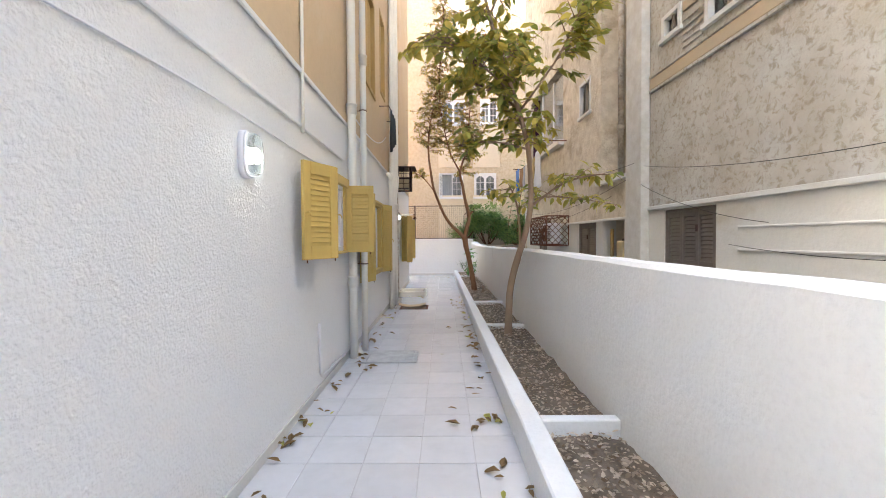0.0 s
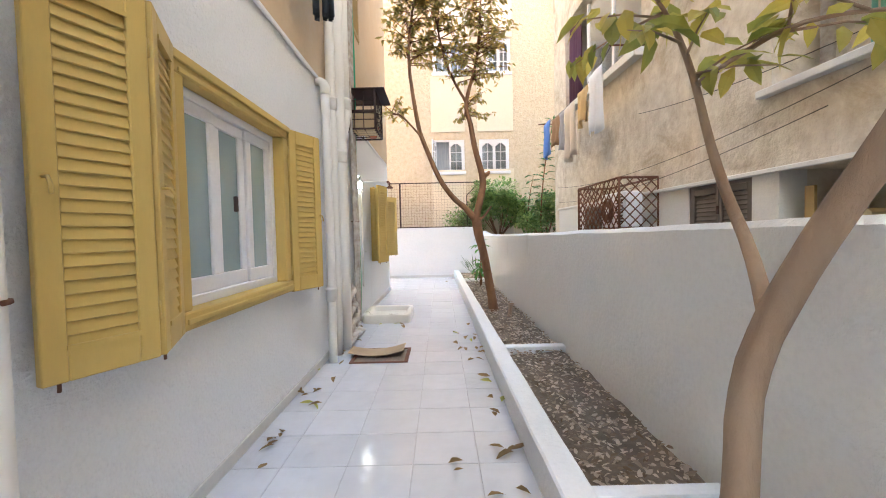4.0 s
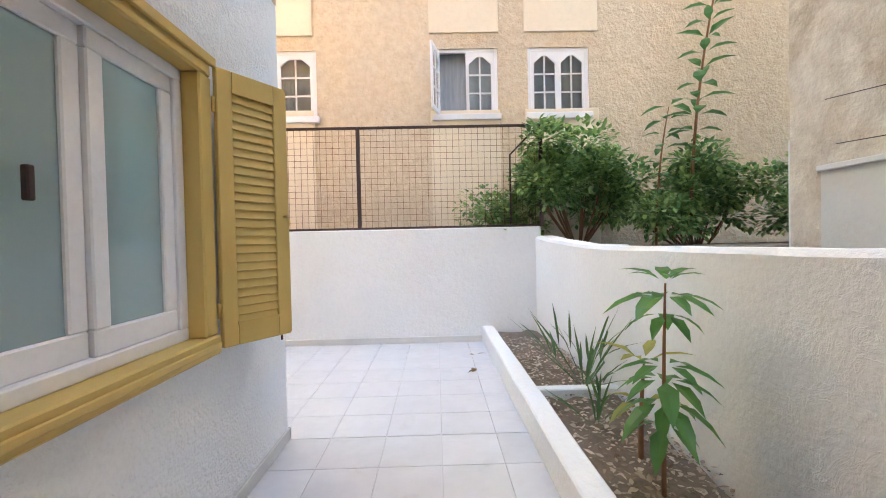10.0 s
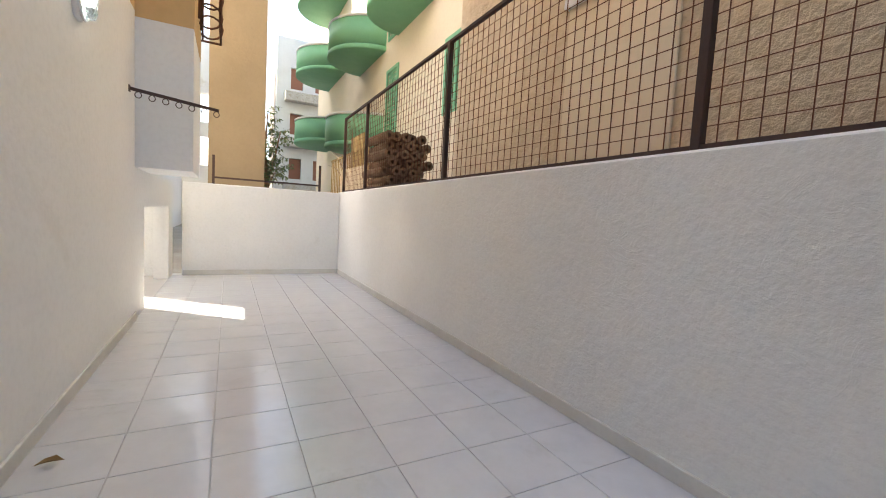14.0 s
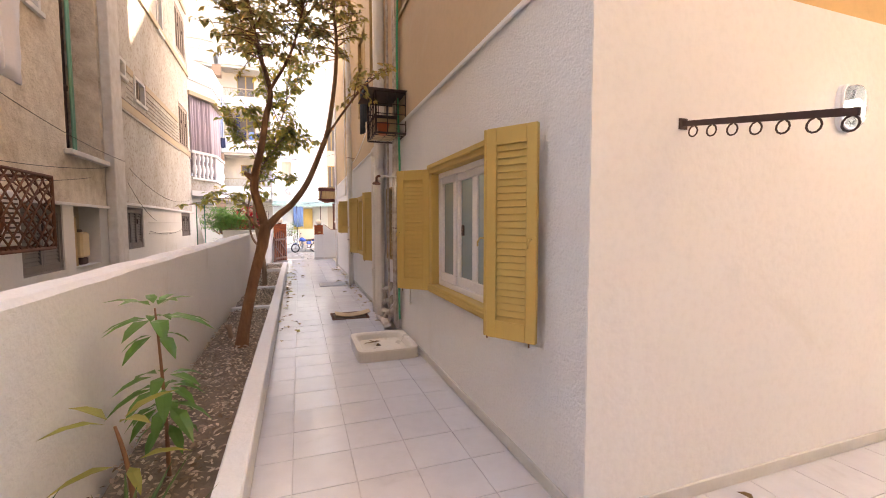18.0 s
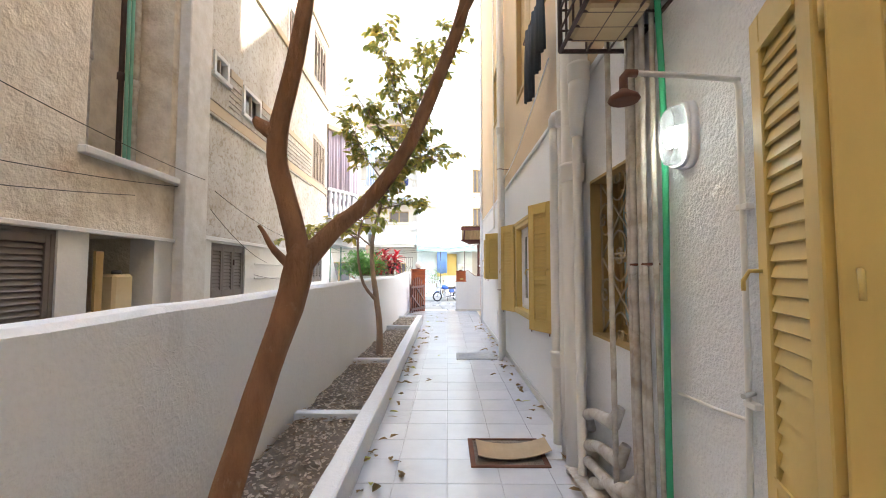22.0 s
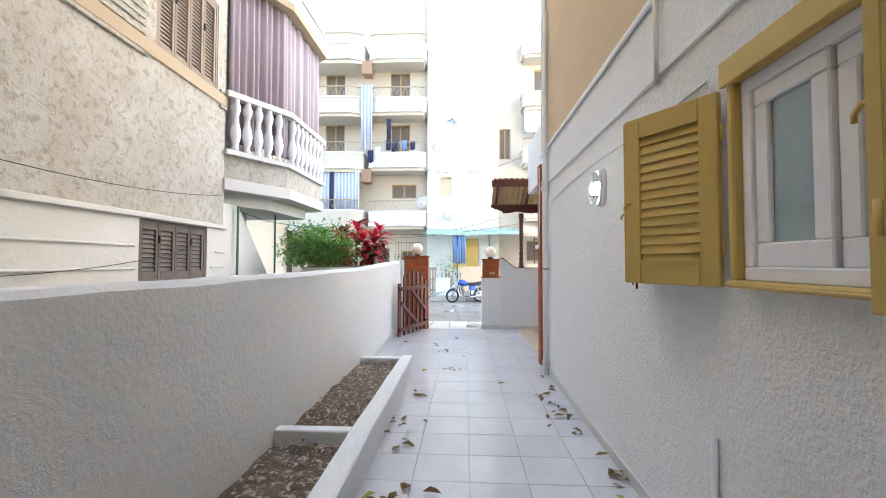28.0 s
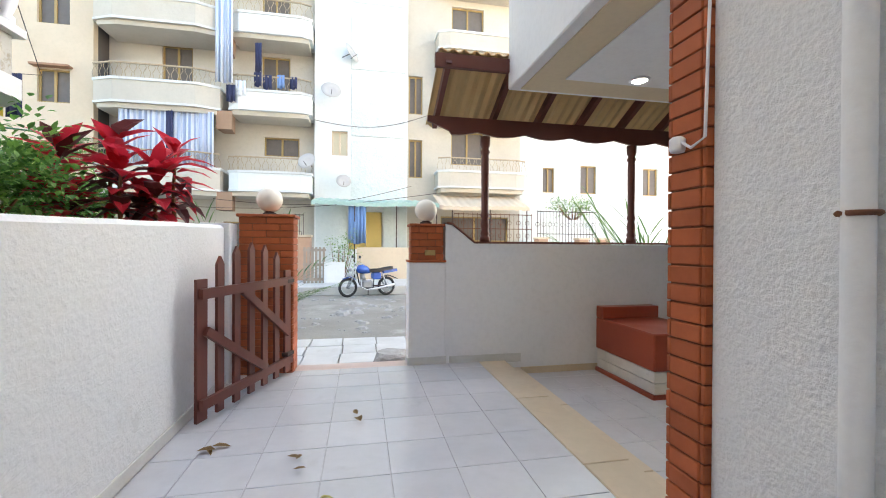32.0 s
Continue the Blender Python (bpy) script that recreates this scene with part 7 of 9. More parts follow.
# balcony slab above the patio
structure("balcony_parapet", boxed(-6.4, -4.14, 3.0, -1.29, YS - 0.064, 4.05, bevel=0.012), white_smooth, "white plastered balcony above the patio", "balcony")
structure("trim_soffit", boxed(-6.3, -4.05, 2.985, -1.40, YS - 0.21, 2.997), soffit_tan, "tan painted border under the balcony", "ceiling")
structure("ceiling_patio", boxed(-6.2, -3.70, 2.972, -1.72, YS - 0.25, 2.983), white_smooth, "white ceiling under the balcony", "ceiling")
lamp = thing("ceiling_lamp", "small round white lamp recessed in the patio ceiling", "lamp", (-2.42, -3.55, 2.972))
part("ring", lathe(bmesh.new(), [(0.10, 0), (0.10, -0.012), (0.075, -0.018), (0.07, -0.006)], (0, 0, 0), 20), frame_white, lamp)
part("diffuser", lathe(bmesh.new(), [(0.072, -0.004), (0.06, -0.016), (0.0, -0.02)], (0, 0, 0), 20), glowing("lit_lamp", (0.95, 0.98, 1.0), 8.0), lamp)

# stone step down to the patio
step = tagged(new("step"), "beige marble step down to the patio", "step", kind="structure")
for i, (a, b) in enumerate(((-4.60, -3.42), (-3.415, -2.3), (-2.295, YS - 0.21))):
    part("tread", boxed(-1.44, a, -0.03, -1.125, b, 0.004, bevel=0.006), step_stone, step)
    part("riser", boxed(-1.43, a, -0.17, -1.405, b, -0.031), step_stone, step)
    part("lower_tread", boxed(-1.62, a, -0.17, -1.432, b, -0.085, bevel=0.006), step_stone, step)
structure("floor_patio", boxed(-6.4, -4.62, -0.4, -1.405, YS - 0.062, -0.176), grout, "grey tiled patio floor", "floor")
structure("baseboard_patio", boxed(-6.38, -4.62, -0.17, -1.64, -4.602, -0.09, bevel=0.004), step_stone, "stone skirting", "baseboard")
structure("baseboard_patio_step", boxed(-1.64, -4.62, -0.02, -0.77, -4.602, 0.08, bevel=0.004), skirting, "stone skirting", "baseboard")

# low street wall sweeping up to the gate post
bm = bmesh.new()
outline = [(-6.4, -0.3), (-0.722, -0.3), (-0.722, 1.60)]
for i in range(9):
    a = i / 8 * math.pi / 2
    outline.append((-0.80 - 0.27 * math.sin(a), 1.375 + 0.215 * (1 - math.sin(a)) if i < 8 else 1.375))
outline.append((-6.4, 1.375))
va = [bm.verts.new((x, -4.78, z)) for x, z in outline]
vb = [bm.verts.new((x, -4.62, z)) for x, z in outline]
bm.faces.new(va)
bm.faces.new(vb[::-1])
for i in range(len(outline)):
    j = (i + 1) % len(outline)
    bm.faces.new((va[i], va[j], vb[j], vb[i]))
structure("wall_street", bm, white_smooth, "low white street wall sweeping up to the gate post", "wall")
bm = bmesh.new()
cop = [(-0.73, 1.605)] + [(x, z + 0.006) for x, z in outline[3:]]
ra = []
for x, z in cop:
    ra.append([bm.verts.new((x, y, z + dz)) for y, dz in ((-4.80, 0), (-4.605, 0), (-4.605, 0.022), (-4.80, 0.022))])
for a, b in zip(ra, ra[1:]):
    for k in range(4):
        bm.faces.new((a[k], a[(k + 1) % 4], b[(k + 1) % 4], b[k]))
bm.faces.new(ra[0][::-1])
bm.faces.new(ra[-1])
structure("trim_coping", bm, red_brown, "dark red coping on the street wall", "trim")


def globe(owner, x, y, z, r):
    part("lamp_base", lathe(bmesh.new(), [(0.07, 0), (0.07, 0.02), (0.045, 0.03), (0.045, 0.045)], (x, y, z), 16), dark_iron, owner)
    part("globe", lathe(bmesh.new(), [(max(0.012, r * math.sin(math.pi * k / 14)), 0.03 + r - r * math.cos(math.pi * k / 14)) for k in range(15)], (x, y, z), 24), opal, owner, "cream opal glass globe")


post = thing("gate_post", "white gate post with a red-brick head and a globe lamp", "gate post", (-0.51, -4.70, -0.2))
part("plinth", boxed(-0.225, -0.09, 0.2, 0.225, 0.10, 0.285, bevel=0.004), skirting, post)
part("shaft", boxed(-0.21, -0.16, 0.0, 0.21, 0.09, 1.36, bevel=0.006), white_smooth, post)
part("ledge", boxed(-0.22, -0.17, 1.36, 0.22, 0.10, 1.385, bevel=0.004), brick_red, post)
brick_pier(post, -0.19, 0.19, -0.15, 0.085, 1.385, 1.77)
part("cap", boxed(-0.205, -0.165, 1.77, 0.205, 0.10, 1.80, bevel=0.004), brick_red, post)
part("doorbell", boxed(-0.09, 0.087, 1.44, 0.03, 0.10, 1.50, bevel=0.003), surface("brass_plate", (0.55, 0.40, 0.18), rough=0.4, metal=0.7), post, "small brass bell plate")
globe(post, 0, -0.03, 1.80, 0.13)
post = thing("gate_post", "tall red-brick gate post with a globe lamp", "gate post", (1.20, -4.70, -0.2))
brick_pier(post, -0.27, 0.27, -0.18, 0.14, 0.0, 1.84)
part("cap", boxed(-0.29, -0.20, 1.84, 0.29, 0.16, 1.87, bevel=0.005), brick_red, post)
globe(post, 0, -0.02, 1.87, 0.135)
structure("wall_boundary_end", boxed(XW - 0.05, -4.56, -0.3, XW + 0.22, -4.302, 1.56, bevel=0.008), white_wall, "whitewashed end of the boundary wall", "wall")
structure("threshold", boxed(-0.30, -4.86, -0.12, 0.93, -4.622, -0.01, bevel=0.006), surface("pink_marble", (0.55, 0.42, 0.36), rough=0.4, grain=14, patch=4, patch_amount=0.6), "pinkish marble threshold", "threshold")

# open picket gate
gate = thing("garden_gate", "open red-brown wooden picket gate with pointed pales", "gate", (0.97, -4.54, 0.03), rz=math.degrees(math.atan2(-3.40 + 4.54, 1.37 - 0.97)))
GL = math.hypot(0.40, 1.14)
for i in range(7):
    u = 0.035 + (GL - 0.07) * i / 6
    top = 1.04 + 0.20 * math.sin(math.pi * min(1, (i + 0.2) / 6.2)) if 0 < i < 6 else 0.98
    w = 0.036 if 0 < i < 6 else 0.05
    bm = bmesh.new()
    prof = [(-w, 0.0), (w, 0.0), (w, top - 0.06), (0, top), (-w, top - 0.06)] if 0 < i < 6 else [(-w, 0.0), (w, 0.0), (w, top), (-w, top)]
    a = [bm.verts.new((u + x, -0.012, z)) for x, z in prof]
    b = [bm.verts.new((u + x, 0.012, z)) for x, z in prof]
    bm.faces.new(a)
    bm.faces.new(b[::-1])
    for k in range(len(prof)):
        j = (k + 1) % len(prof)
        bm.faces.new((a[k], b[k], b[j], a[j]))
    part("picket" if 0 < i < 6 else "stile", bm, gate_wood, gate)
part("rail", bar(bmesh.new(), (0.0, 0.03, 0.12), (GL, 0.03, 0.12), 0.034, 0.07), gate_wood, gate)
part("rail", bar(bmesh.new(), (0.0, 0.03, 0.88), (GL, 0.03, 0.88), 0.034, 0.07), gate_wood, gate)
for a, b in (((GL - 0.05, 0.03, 0.62), (0.42, 0.03, 0.15)), ((GL * 0.62, 0.03, 0.86), (0.05, 0.03, 0.38))):
    part("brace", bar(bmesh.new(), a, b, 0.03, 0.065), gate_wood, gate)
for z in (0.16, 0.86):
    part("hinge", boxed(-0.02, -0.02, z, 0.10, 0.05, z + 0.035, bevel=0.003), dark_iron, gate)

# pergola
gate.scale = (1.09, 1.0, 1.08)

perg = thing("pergola", "dark red wooden pergola with a tan corrugated roof on turned posts", "pergola", (0, 0, 0))
turned = [(0.062, 0), (0.062, 0.06), (0.045, 0.07), (0.06, 0.10), (0.042, 0.14), (0.055, 0.19), (0.048, 0.24), (0.04, 0.28), (0.056, 0.32), (0.042, 0.36), (0.047, 0.80), (0.047, 1.0), (0.04, 1.03), (0.06, 1.07), (0.042, 1.11), (0.06, 1.15), (0.062, 1.25)]
post_me = mesh_of("post", lathe(bmesh.new(), turned, (0, 0, 0), 14), red_brown)
for x in (-1.22, -3.18, -5.2):
    shared("post", post_me, perg, (x, -4.72, 1.398))
bm = bmesh.new()
top, low = [], []
n = 150
for i in range(n + 1):
    x = -0.52 - 5.4 * i / n
    z = 2.70 - 0.045 * abs(math.sin((x + 0.52) * 5.2)) if x < -0.78 else 2.70 + 0.1 * min(1, (x + 0.78) / 0.26)
    low.append([bm.verts.new((x, y, z)) for y in (-4.74, -4.70)])
    top.append([bm.verts.new((x, y, 2.86)) for y in (-4.74, -4.70)])
for i in range(n):
    for k in (0, 1):
        bm.faces.new((low[i][k], low[i + 1][k], top[i + 1][k], top[i][k]))
    bm.faces.new((low[i][0], low[i][1], low[i + 1][1], low[i + 1][0]))
    bm.faces.new((top[i][0], top[i][1], top[i + 1][1], top[i + 1][0]))
for i in (0, n):
    bm.faces.new((low[i][0], low[i][1], top[i][1], top[i][0]))
part("beam", bm, red_brown, perg, "scalloped dark red fascia beam")
RY0, RZ0, RY1, RZ1 = -4.95, 2.76, -4.10, 3.19
for x in (-0.64, -1.34, -1.92, -2.49, -3.06, -3.63, -4.2, -4.8, -5.4):
    part("rafter", bar(bmesh.new(), (x, RY0, RZ0 + 0.06), (x, RY1, RZ1 + 0.06), 0.055, 0.10), red_brown, perg)
part("ridge_beam", bar(bmesh.new(), (-0.50, RY1 - 0.02, RZ1 + 0.05), (-5.9, RY1 - 0.02, RZ1 + 0.05), 0.05, 0.14), red_brown, perg)
bm = bmesh.new()
rows = []
for i in range(221):
    x = -0.55 - 5.3 * i / 220
    w = 0.018 * math.sin(x * 2 * math.pi / 0.12)
    rows.append([bm.verts.new((x, y, z + w + d)) for y, z, d in ((RY0 - 0.1, RZ0 + 0.08, 0), (RY1 - 0.01, RZ1 + 0.155, 0), (RY1 - 0.01, RZ1 + 0.155, 0.01), (RY0 - 0.1, RZ0 + 0.08, 0.01))])
for a, b in zip(rows, rows[1:]):
    for k in range(4):
        bm.faces.new((a[k], a[(k + 1) % 4], b[(k + 1) % 4], b[k]))
part("roof_sheet", bm, roof_tan, perg, "tan corrugated roof sheet")

# tiled planter bench on the patio
bench = thing("planter_bench", "red tiled bench with a white marble plinth on the patio", "bench", (-2.62, -3.55, -0.176))
part("plinth", boxed(-0.75, -1.03, 0, 0.02, 0, 0.055, bevel=0.004), bench_red, bench)
for k in range(2):
    part("marble_course", boxed(-0.75, -1.02, 0.057 + 0.115 * k, 0.0, -0.01, 0.168 + 0.115 * k, bevel=0.006), marble, bench, "white marble course")
part("seat_block", boxed(-0.76, -1.03, 0.287, 0.015, 0.0, 0.66, bevel=0.012), bench_red, bench)
part("backrest", boxed(-0.76, -1.05, 0.66, 0.0, -0.90, 0.80, bevel=0.008), bench_red, bench)

# doorbell and cable on the brick pilaster
bell = thing("cable_junction", "white cable box with a tangle of wires on the pilaster", "junction box", (XL + 0.035, YS - 0.12, 1.72))
part("box", lathe(bmesh.new(), [(0.025, 0), (0.03, 0.01), (0.03, 0.05), (0.02, 0.06)], (0.02, 0, 0), 12), frame_white, bell)
part("wire", tube(bmesh.new(), [(0.02, 0.0, 0.05), (0.03, 0.08, 0.0), (0.015, 0.13, 0.03), (0.01, 0.14, 0.5), (0.01, 0.15, 1.2)], 0.006, 6), frame_white, bell)

# == corner balcony of the neighbouring house ==
bal = thing("corner_balcony", "beige plaster balcony with fat white balusters and a mauve curtain", "balcony", (0, 0, 0))
edge = [(4.35, -1.70), (4.08, -1.70), (3.45, -2.80), (3.45, -4.65), (3.75, -4.9), (9.0, -4.9), (9.0, -1.72)]
inset = lambda d: [(4.35, -1.70), (4.08 + d, -1.70), (3.45 + d, -2.80 + 0.3 * d), (3.45 + d, -4.65 + 0.5 * d), (3.75 + d * 0.5, -4.9 + d), (9.0, -4.9 + d), (9.0, -1.72)]
part("slab", prism(bmesh.new(), inset(0.04), 2.92, 3.32), beige_pale, bal)
part("lip", prism(bmesh.new(), inset(-0.02), 2.72, 2.915), band_white, bal)
part("soffit", prism(bmesh.new(), inset(0.35), 2.50, 2.715), band_white, bal)
part("handrail", bar(bar(bmesh.new(), (4.08, -1.72, 4.34), (3.47, -2.80, 4.34), 0.16, 0.10), (3.47, -2.76, 4.341), (3.47, -4.70, 4.341), 0.16, 0.10), band_white, bal)
part("kerb_rail", bar(bar(bmesh.new(), (4.08, -1.72, 3.36), (3.49, -2.80, 3.36), 0.15, 0.08), (3.49, -2.76, 3.361), (3.49, -4.70, 3.361), 0.15, 0.08), band_white, bal)
vase = [(0.06, 0), (0.06, 0.06), (0.04, 0.09), (0.075, 0.2), (0.09, 0.30), (0.075, 0.40), (0.045, 0.52), (0.05, 0.56), (0.045, 0.60), (0.075, 0.70), (0.08, 0.76), (0.05, 0.86), (0.06, 0.88), (0.06, 0.90)]
vase_me = mesh_of("baluster", lathe(bmesh.new(), vase, (0, 0, 0), 14), frame_white)
for k in range(5):
    u = (k + 0.6) / 5.4
    shared("baluster", vase_me, bal, (4.05 + (3.50 - 4.05) * u, -1.76 + (-2.76 + 1.76) * u, 3.40))
for k in range(8):
    shared("baluster", vase_me, bal, (3.48, -2.98 - 0.225 * k, 3.40))
part("upper_slab", prism(bmesh.new(), inset(0.04), 6.55, 6.95), band_white, bal)
part("upper_lip", prism(bmesh.new(), inset(-0.05), 6.40, 6.545), moulding, bal)
part("upper_parapet", prism(bmesh.new(), inset(0.0), 6.952, 7.7), band_white, bal)
mauve = surface("mauve_curtain", (0.50, 0.43, 0.46), (0.36, 0.28, 0.32), 0.8, grain=30, grain_bump=0.1, patch=2, stretch=(1, 1, 0.2))
bm = bmesh.new()
line = [(4.10, -1.82), (3.60, -2.85), (3.58, -4.6)]
rows = []
for seg in range(2):
    (x0, y0), (x1, y1) = line[seg], line[seg + 1]
    for i in range(60):
        u = i / 60
        nx_, ny_ = (y1 - y0), -(x1 - x0)
        ln = math.hypot(nx_, ny_)
        w = 0.055 * math.sin(i * 0.9 + seg) + 0.03 * math.sin(i * 0.37)
        rows.append([bm.verts.new((x0 + (x1 - x0) * u + nx_ / ln * w * f, y0 + (y1 - y0) * u + ny_ / ln * w * f, z + (0.05 * math.sin(i * 0.2) if k == 0 else 0))) for k, (z, f) in enumerate(((3.55, 1.2), (5.0, 1.0), (6.38, 0.7)))])
for a, b in zip(rows, rows[1:]):
    for k in range(2):
        f = bm.faces.new((a[k], b[k], b[k + 1], a[k + 1]))
        f.smooth = True
drape = part("curtain", bm, mauve, bal, "mauve hanging balcony curtain")
drape.modifiers.new("thick", "SOLIDIFY").thickness = 0.006
structure("wall_neighbour_balcony_room", boxed(4.9, -4.7, 3.33, 5.0, -1.75, 6.4), beige_pale, "wall behind the corner balcony", "wall")
structure("wall_neighbour_stair", prism(bmesh.new(), [(4.09, -1.72), (4.30, -1.72), (4.30, -2.2), (4.09, -2.2)], -0.3, 2.50), band_white, "white wall under the corner balcony", "wall")
bm = bmesh.new()
va = [bm.verts.new((4.10, y, z)) for y, z in ((-2.2, -0.3), (-4.2, -0.3), (-4.2, 0.2), (-3.2, 1.38), (-2.2, 2.50))]
vb = [bm.verts.new((4.28, y, z)) for y, z in ((-2.2, -0.3), (-4.2, -0.3), (-4.2, 0.2), (-3.2, 1.38), (-2.2, 2.50))]
bm.faces.new(va)
bm.faces.new(vb[::-1])
for i in range(5):
    j = (i + 1) % 5
    bm.faces.new((va[i], va[j], vb[j], vb[i]))
structure("wall_stair_flank", bm, band_white, "sloping white flank of the entrance stair", "wall")
pier = thing("patterned_pier", "tan pier with a diamond pattern under the balcony", "pillar", (4.75, -3.1, -0.3))
part("shaft", boxed(-0.2, -0.2, 0, 0.2, 0.2, 2.85, bevel=0.01), moulding, pier)
diamond = mesh_of("diamond", prism(bmesh.new(), [(-0.006, 0), (0, -0.055), (0.006, 0), (0, 0.055)], -0.055, 0.055), peach_rough)
for k in range(11):
    for c in (-0.11, 0.0, 0.11):
        shared("diamond", diamond, pier, (-0.20, c, 1.45 + 0.12 * k), (radians(45), 0, 0))
green_iron = surface("green_painted_pole", (0.05, 0.16, 0.10), (0.03, 0.10, 0.07), 0.5, grain=40, patch=5)
for y in (-2.05, -3.45):
    t = thing("awning_pole", "thin green iron pole beside the stair", "pole", (4.02, y, -0.21), group="green poles")
    part("pole", tube(bmesh.new(), [(0, 0, 0), (0, 0, 2.70)], 0.02, 8), green_iron, t)
t = thing("clothes_line", "green line sagging under the balcony", "line", (0, 0, 0))
part("line", tube(bmesh.new(), [(4.05, -2.05, 2.42), (3.9, -2.8, 2.30), (3.5, -3.6, 2.26), (3.3, -4.6, 2.42)], 0.008, 5), green_iron, t)

# == planting behind the boundary wall ==
box_p = thing("planter_trough", "pale plaster planter trough behind the boundary wall", "planter", (0, 0, -0.21))
part("trough", boxed(1.86, -4.75, 0, 3.35, -3.2, 1.62, bevel=0.02), band_white, box_p)
part("earth", boxed(1.95, -4.66, 1.62, 3.27, -3.3, 1.66), soil, box_p)
leaf_red = leaf_mat("red_cordyline_leaf", (0.80, 0.04, 0.06), (0.30, 0.015, 0.03), 0.35)
leaf_maroon = leaf_mat("maroon_cordyline_leaf", (0.16, 0.02, 0.035), (0.04, 0.03, 0.02), 0.3)
rng = random.Random(77)
for cx, cy, hh, sc in ((2.55, -4.45, 0.92, 1.05), (2.15, -4.4, 0.62, 1.05), (2.85, -4.2, 0.74, 1.0), (2.35, -4.2, 0.66, 1.05), (2.05, -4.55, 0.86, 0.95), (2.62, -3.95, 0.34, 0.95), (2.35, -4.6, 0.36, 1.0)):
    t = thing("cordyline", "red and maroon cordyline with broad glossy leaves", "plant", (cx, cy, 1.43), group="red plants behind the wall")
    part("stem", tube(bmesh.new(), [(0, 0, 0), (0.02, 0.01, hh * 0.5), (0.0, 0.0, hh)], [0.02, 0.017, 0.012], 7), bark, t)
    for k in range(28):
        u = 0.3 + 0.7 * k / 27
        a = k * 2.4 + rng.uniform(-0.9, 0.9)
        el = radians(-25 + 80 * u + rng.uniform(-28, 28))
        vs, fs = [], []
        add_leaf(vs, fs, Vector((0, 0, hh * u)), Vector((math.cos(a) * math.cos(el), math.sin(a) * math.cos(el), math.sin(el))), Vector((0, 0, 1)), sc * rng.uniform(0.24, 0.40), sc * rng.uniform(0.12, 0.17), 0.3, 0.5)
        leaf_mesh("leaf", vs, fs, leaf_red if rng.random() < 0.4 + 0.5 * u * u else leaf_maroon, t)
leaf_fresh = leaf_mat("fresh_bush_leaf", (0.17, 0.33, 0.07), (0.05, 0.14, 0.035))
bush("bright green leafy bush behind the boundary wall", (3.05, -3.55, 1.42), (0.55, 0.5, 0.75), 4200, 0.07, leaf_fresh, 501)
bush("bright green leafy bush behind the boundary wall", (3.6, -4.9, 1.2), (0.85, 0.6, 1.15), 5000, 0.075, leaf_fresh, 502)
for x, y in ((2.55, -6.9), (2.05, -7.2)):
    palm("small green fan palm beside the road", (x, y, -0.21), 11, 2.0, int(x * 100))

# == street and the buildings across it ==
pave = surface("pavement_slab", (0.62, 0.61, 0.58), (0.48, 0.46, 0.43), 0.7, grain=20, grain_bump=0.2, patch=2, patch_amount=0.6, stain=(0.38, 0.34, 0.29), stain_scale=3, stain_from=0.6, random_value=0.12, placed=True)
rubble = surface("broken_concrete", (0.40, 0.38, 0.35), (0.25, 0.22, 0.20), 0.95, grain=20, grain_bump=0.8, bump_dist=0.02, patch=6, patch_amount=0.8)
facade_grey = surface("grey_cream_facade", (0.58, 0.52, 0.43), (0.48, 0.41, 0.33), 0.9, grain=9, grain_bump=0.4, bump_dist=0.02, patch=0.6, patch_amount=0.6, stain=(0.38, 0.32, 0.26), stain_scale=0.7, stain_from=0.62)
facade_white = surface("white_facade", (0.78, 0.78, 0.75), (0.68, 0.67, 0.63), 0.9, grain=9, grain_bump=0.3, patch=0.6, patch_amount=0.5)
facade_green = surface("pale_green_facade", (0.70, 0.72, 0.68), (0.60, 0.63, 0.60), 0.95, grain=7, grain_bump=0.9, bump_dist=0.05, patch=1.4, patch_amount=0.6)
facade_beige = surface("beige_facade", (0.68, 0.54, 0.39), (0.58, 0.45, 0.31), 0.9, grain=9, grain_bump=0.3, patch=0.7, patch_amount=0.5)
green_sheet = surface("green_awning_sheet", (0.38, 0.52, 0.44), (0.28, 0.40, 0.34), 0.6, grain=15, grain_bump=0.2, patch=2, patch_amount=0.5)
cloth_blue = surface("blue_cloth", (0.20, 0.32, 0.55), (0.14, 0.22, 0.42), 0.85, grain=40, grain_bump=0.2, patch=4)
cloth_white = surface("white_cloth", (0.78, 0.78, 0.80), (0.66, 0.66, 0.70), 0.85, grain=40, grain_bump=0.2, patch=4)
cloth_dark = surface("navy_cloth", (0.04, 0.045, 0.10), (0.03, 0.03, 0.06), 0.85, grain=40, grain_bump=0.2, patch=4)
cloth_yellow = surface("yellow_cloth", (0.70, 0.50, 0.06), (0.58, 0.40, 0.05), 0.85, grain=40, grain_bump=0.2, patch=4)
stripe = bpy.data.materials.new("striped_curtain")
stripe.use_nodes = True
_t, _b = stripe.node_tree, stripe.node_tree.nodes["Principled BSDF"]
_w = _t.nodes.new("ShaderNodeTexWave")
_w.inputs["Scale"].default_value = 1.6
_c = _t.nodes.new("ShaderNodeTexCoord")
_t.links.new(_c.outputs["Object"], _w.inputs["Vector"])
_t.links.new(ramp(_t, _w.outputs["Fac"], [(0.35, (0.66, 0.67, 0.72)), (0.6, (0.40, 0.45, 0.58))]), _b.inputs["Base Color"])
_b.inputs["Roughness"].default_value = 0.85

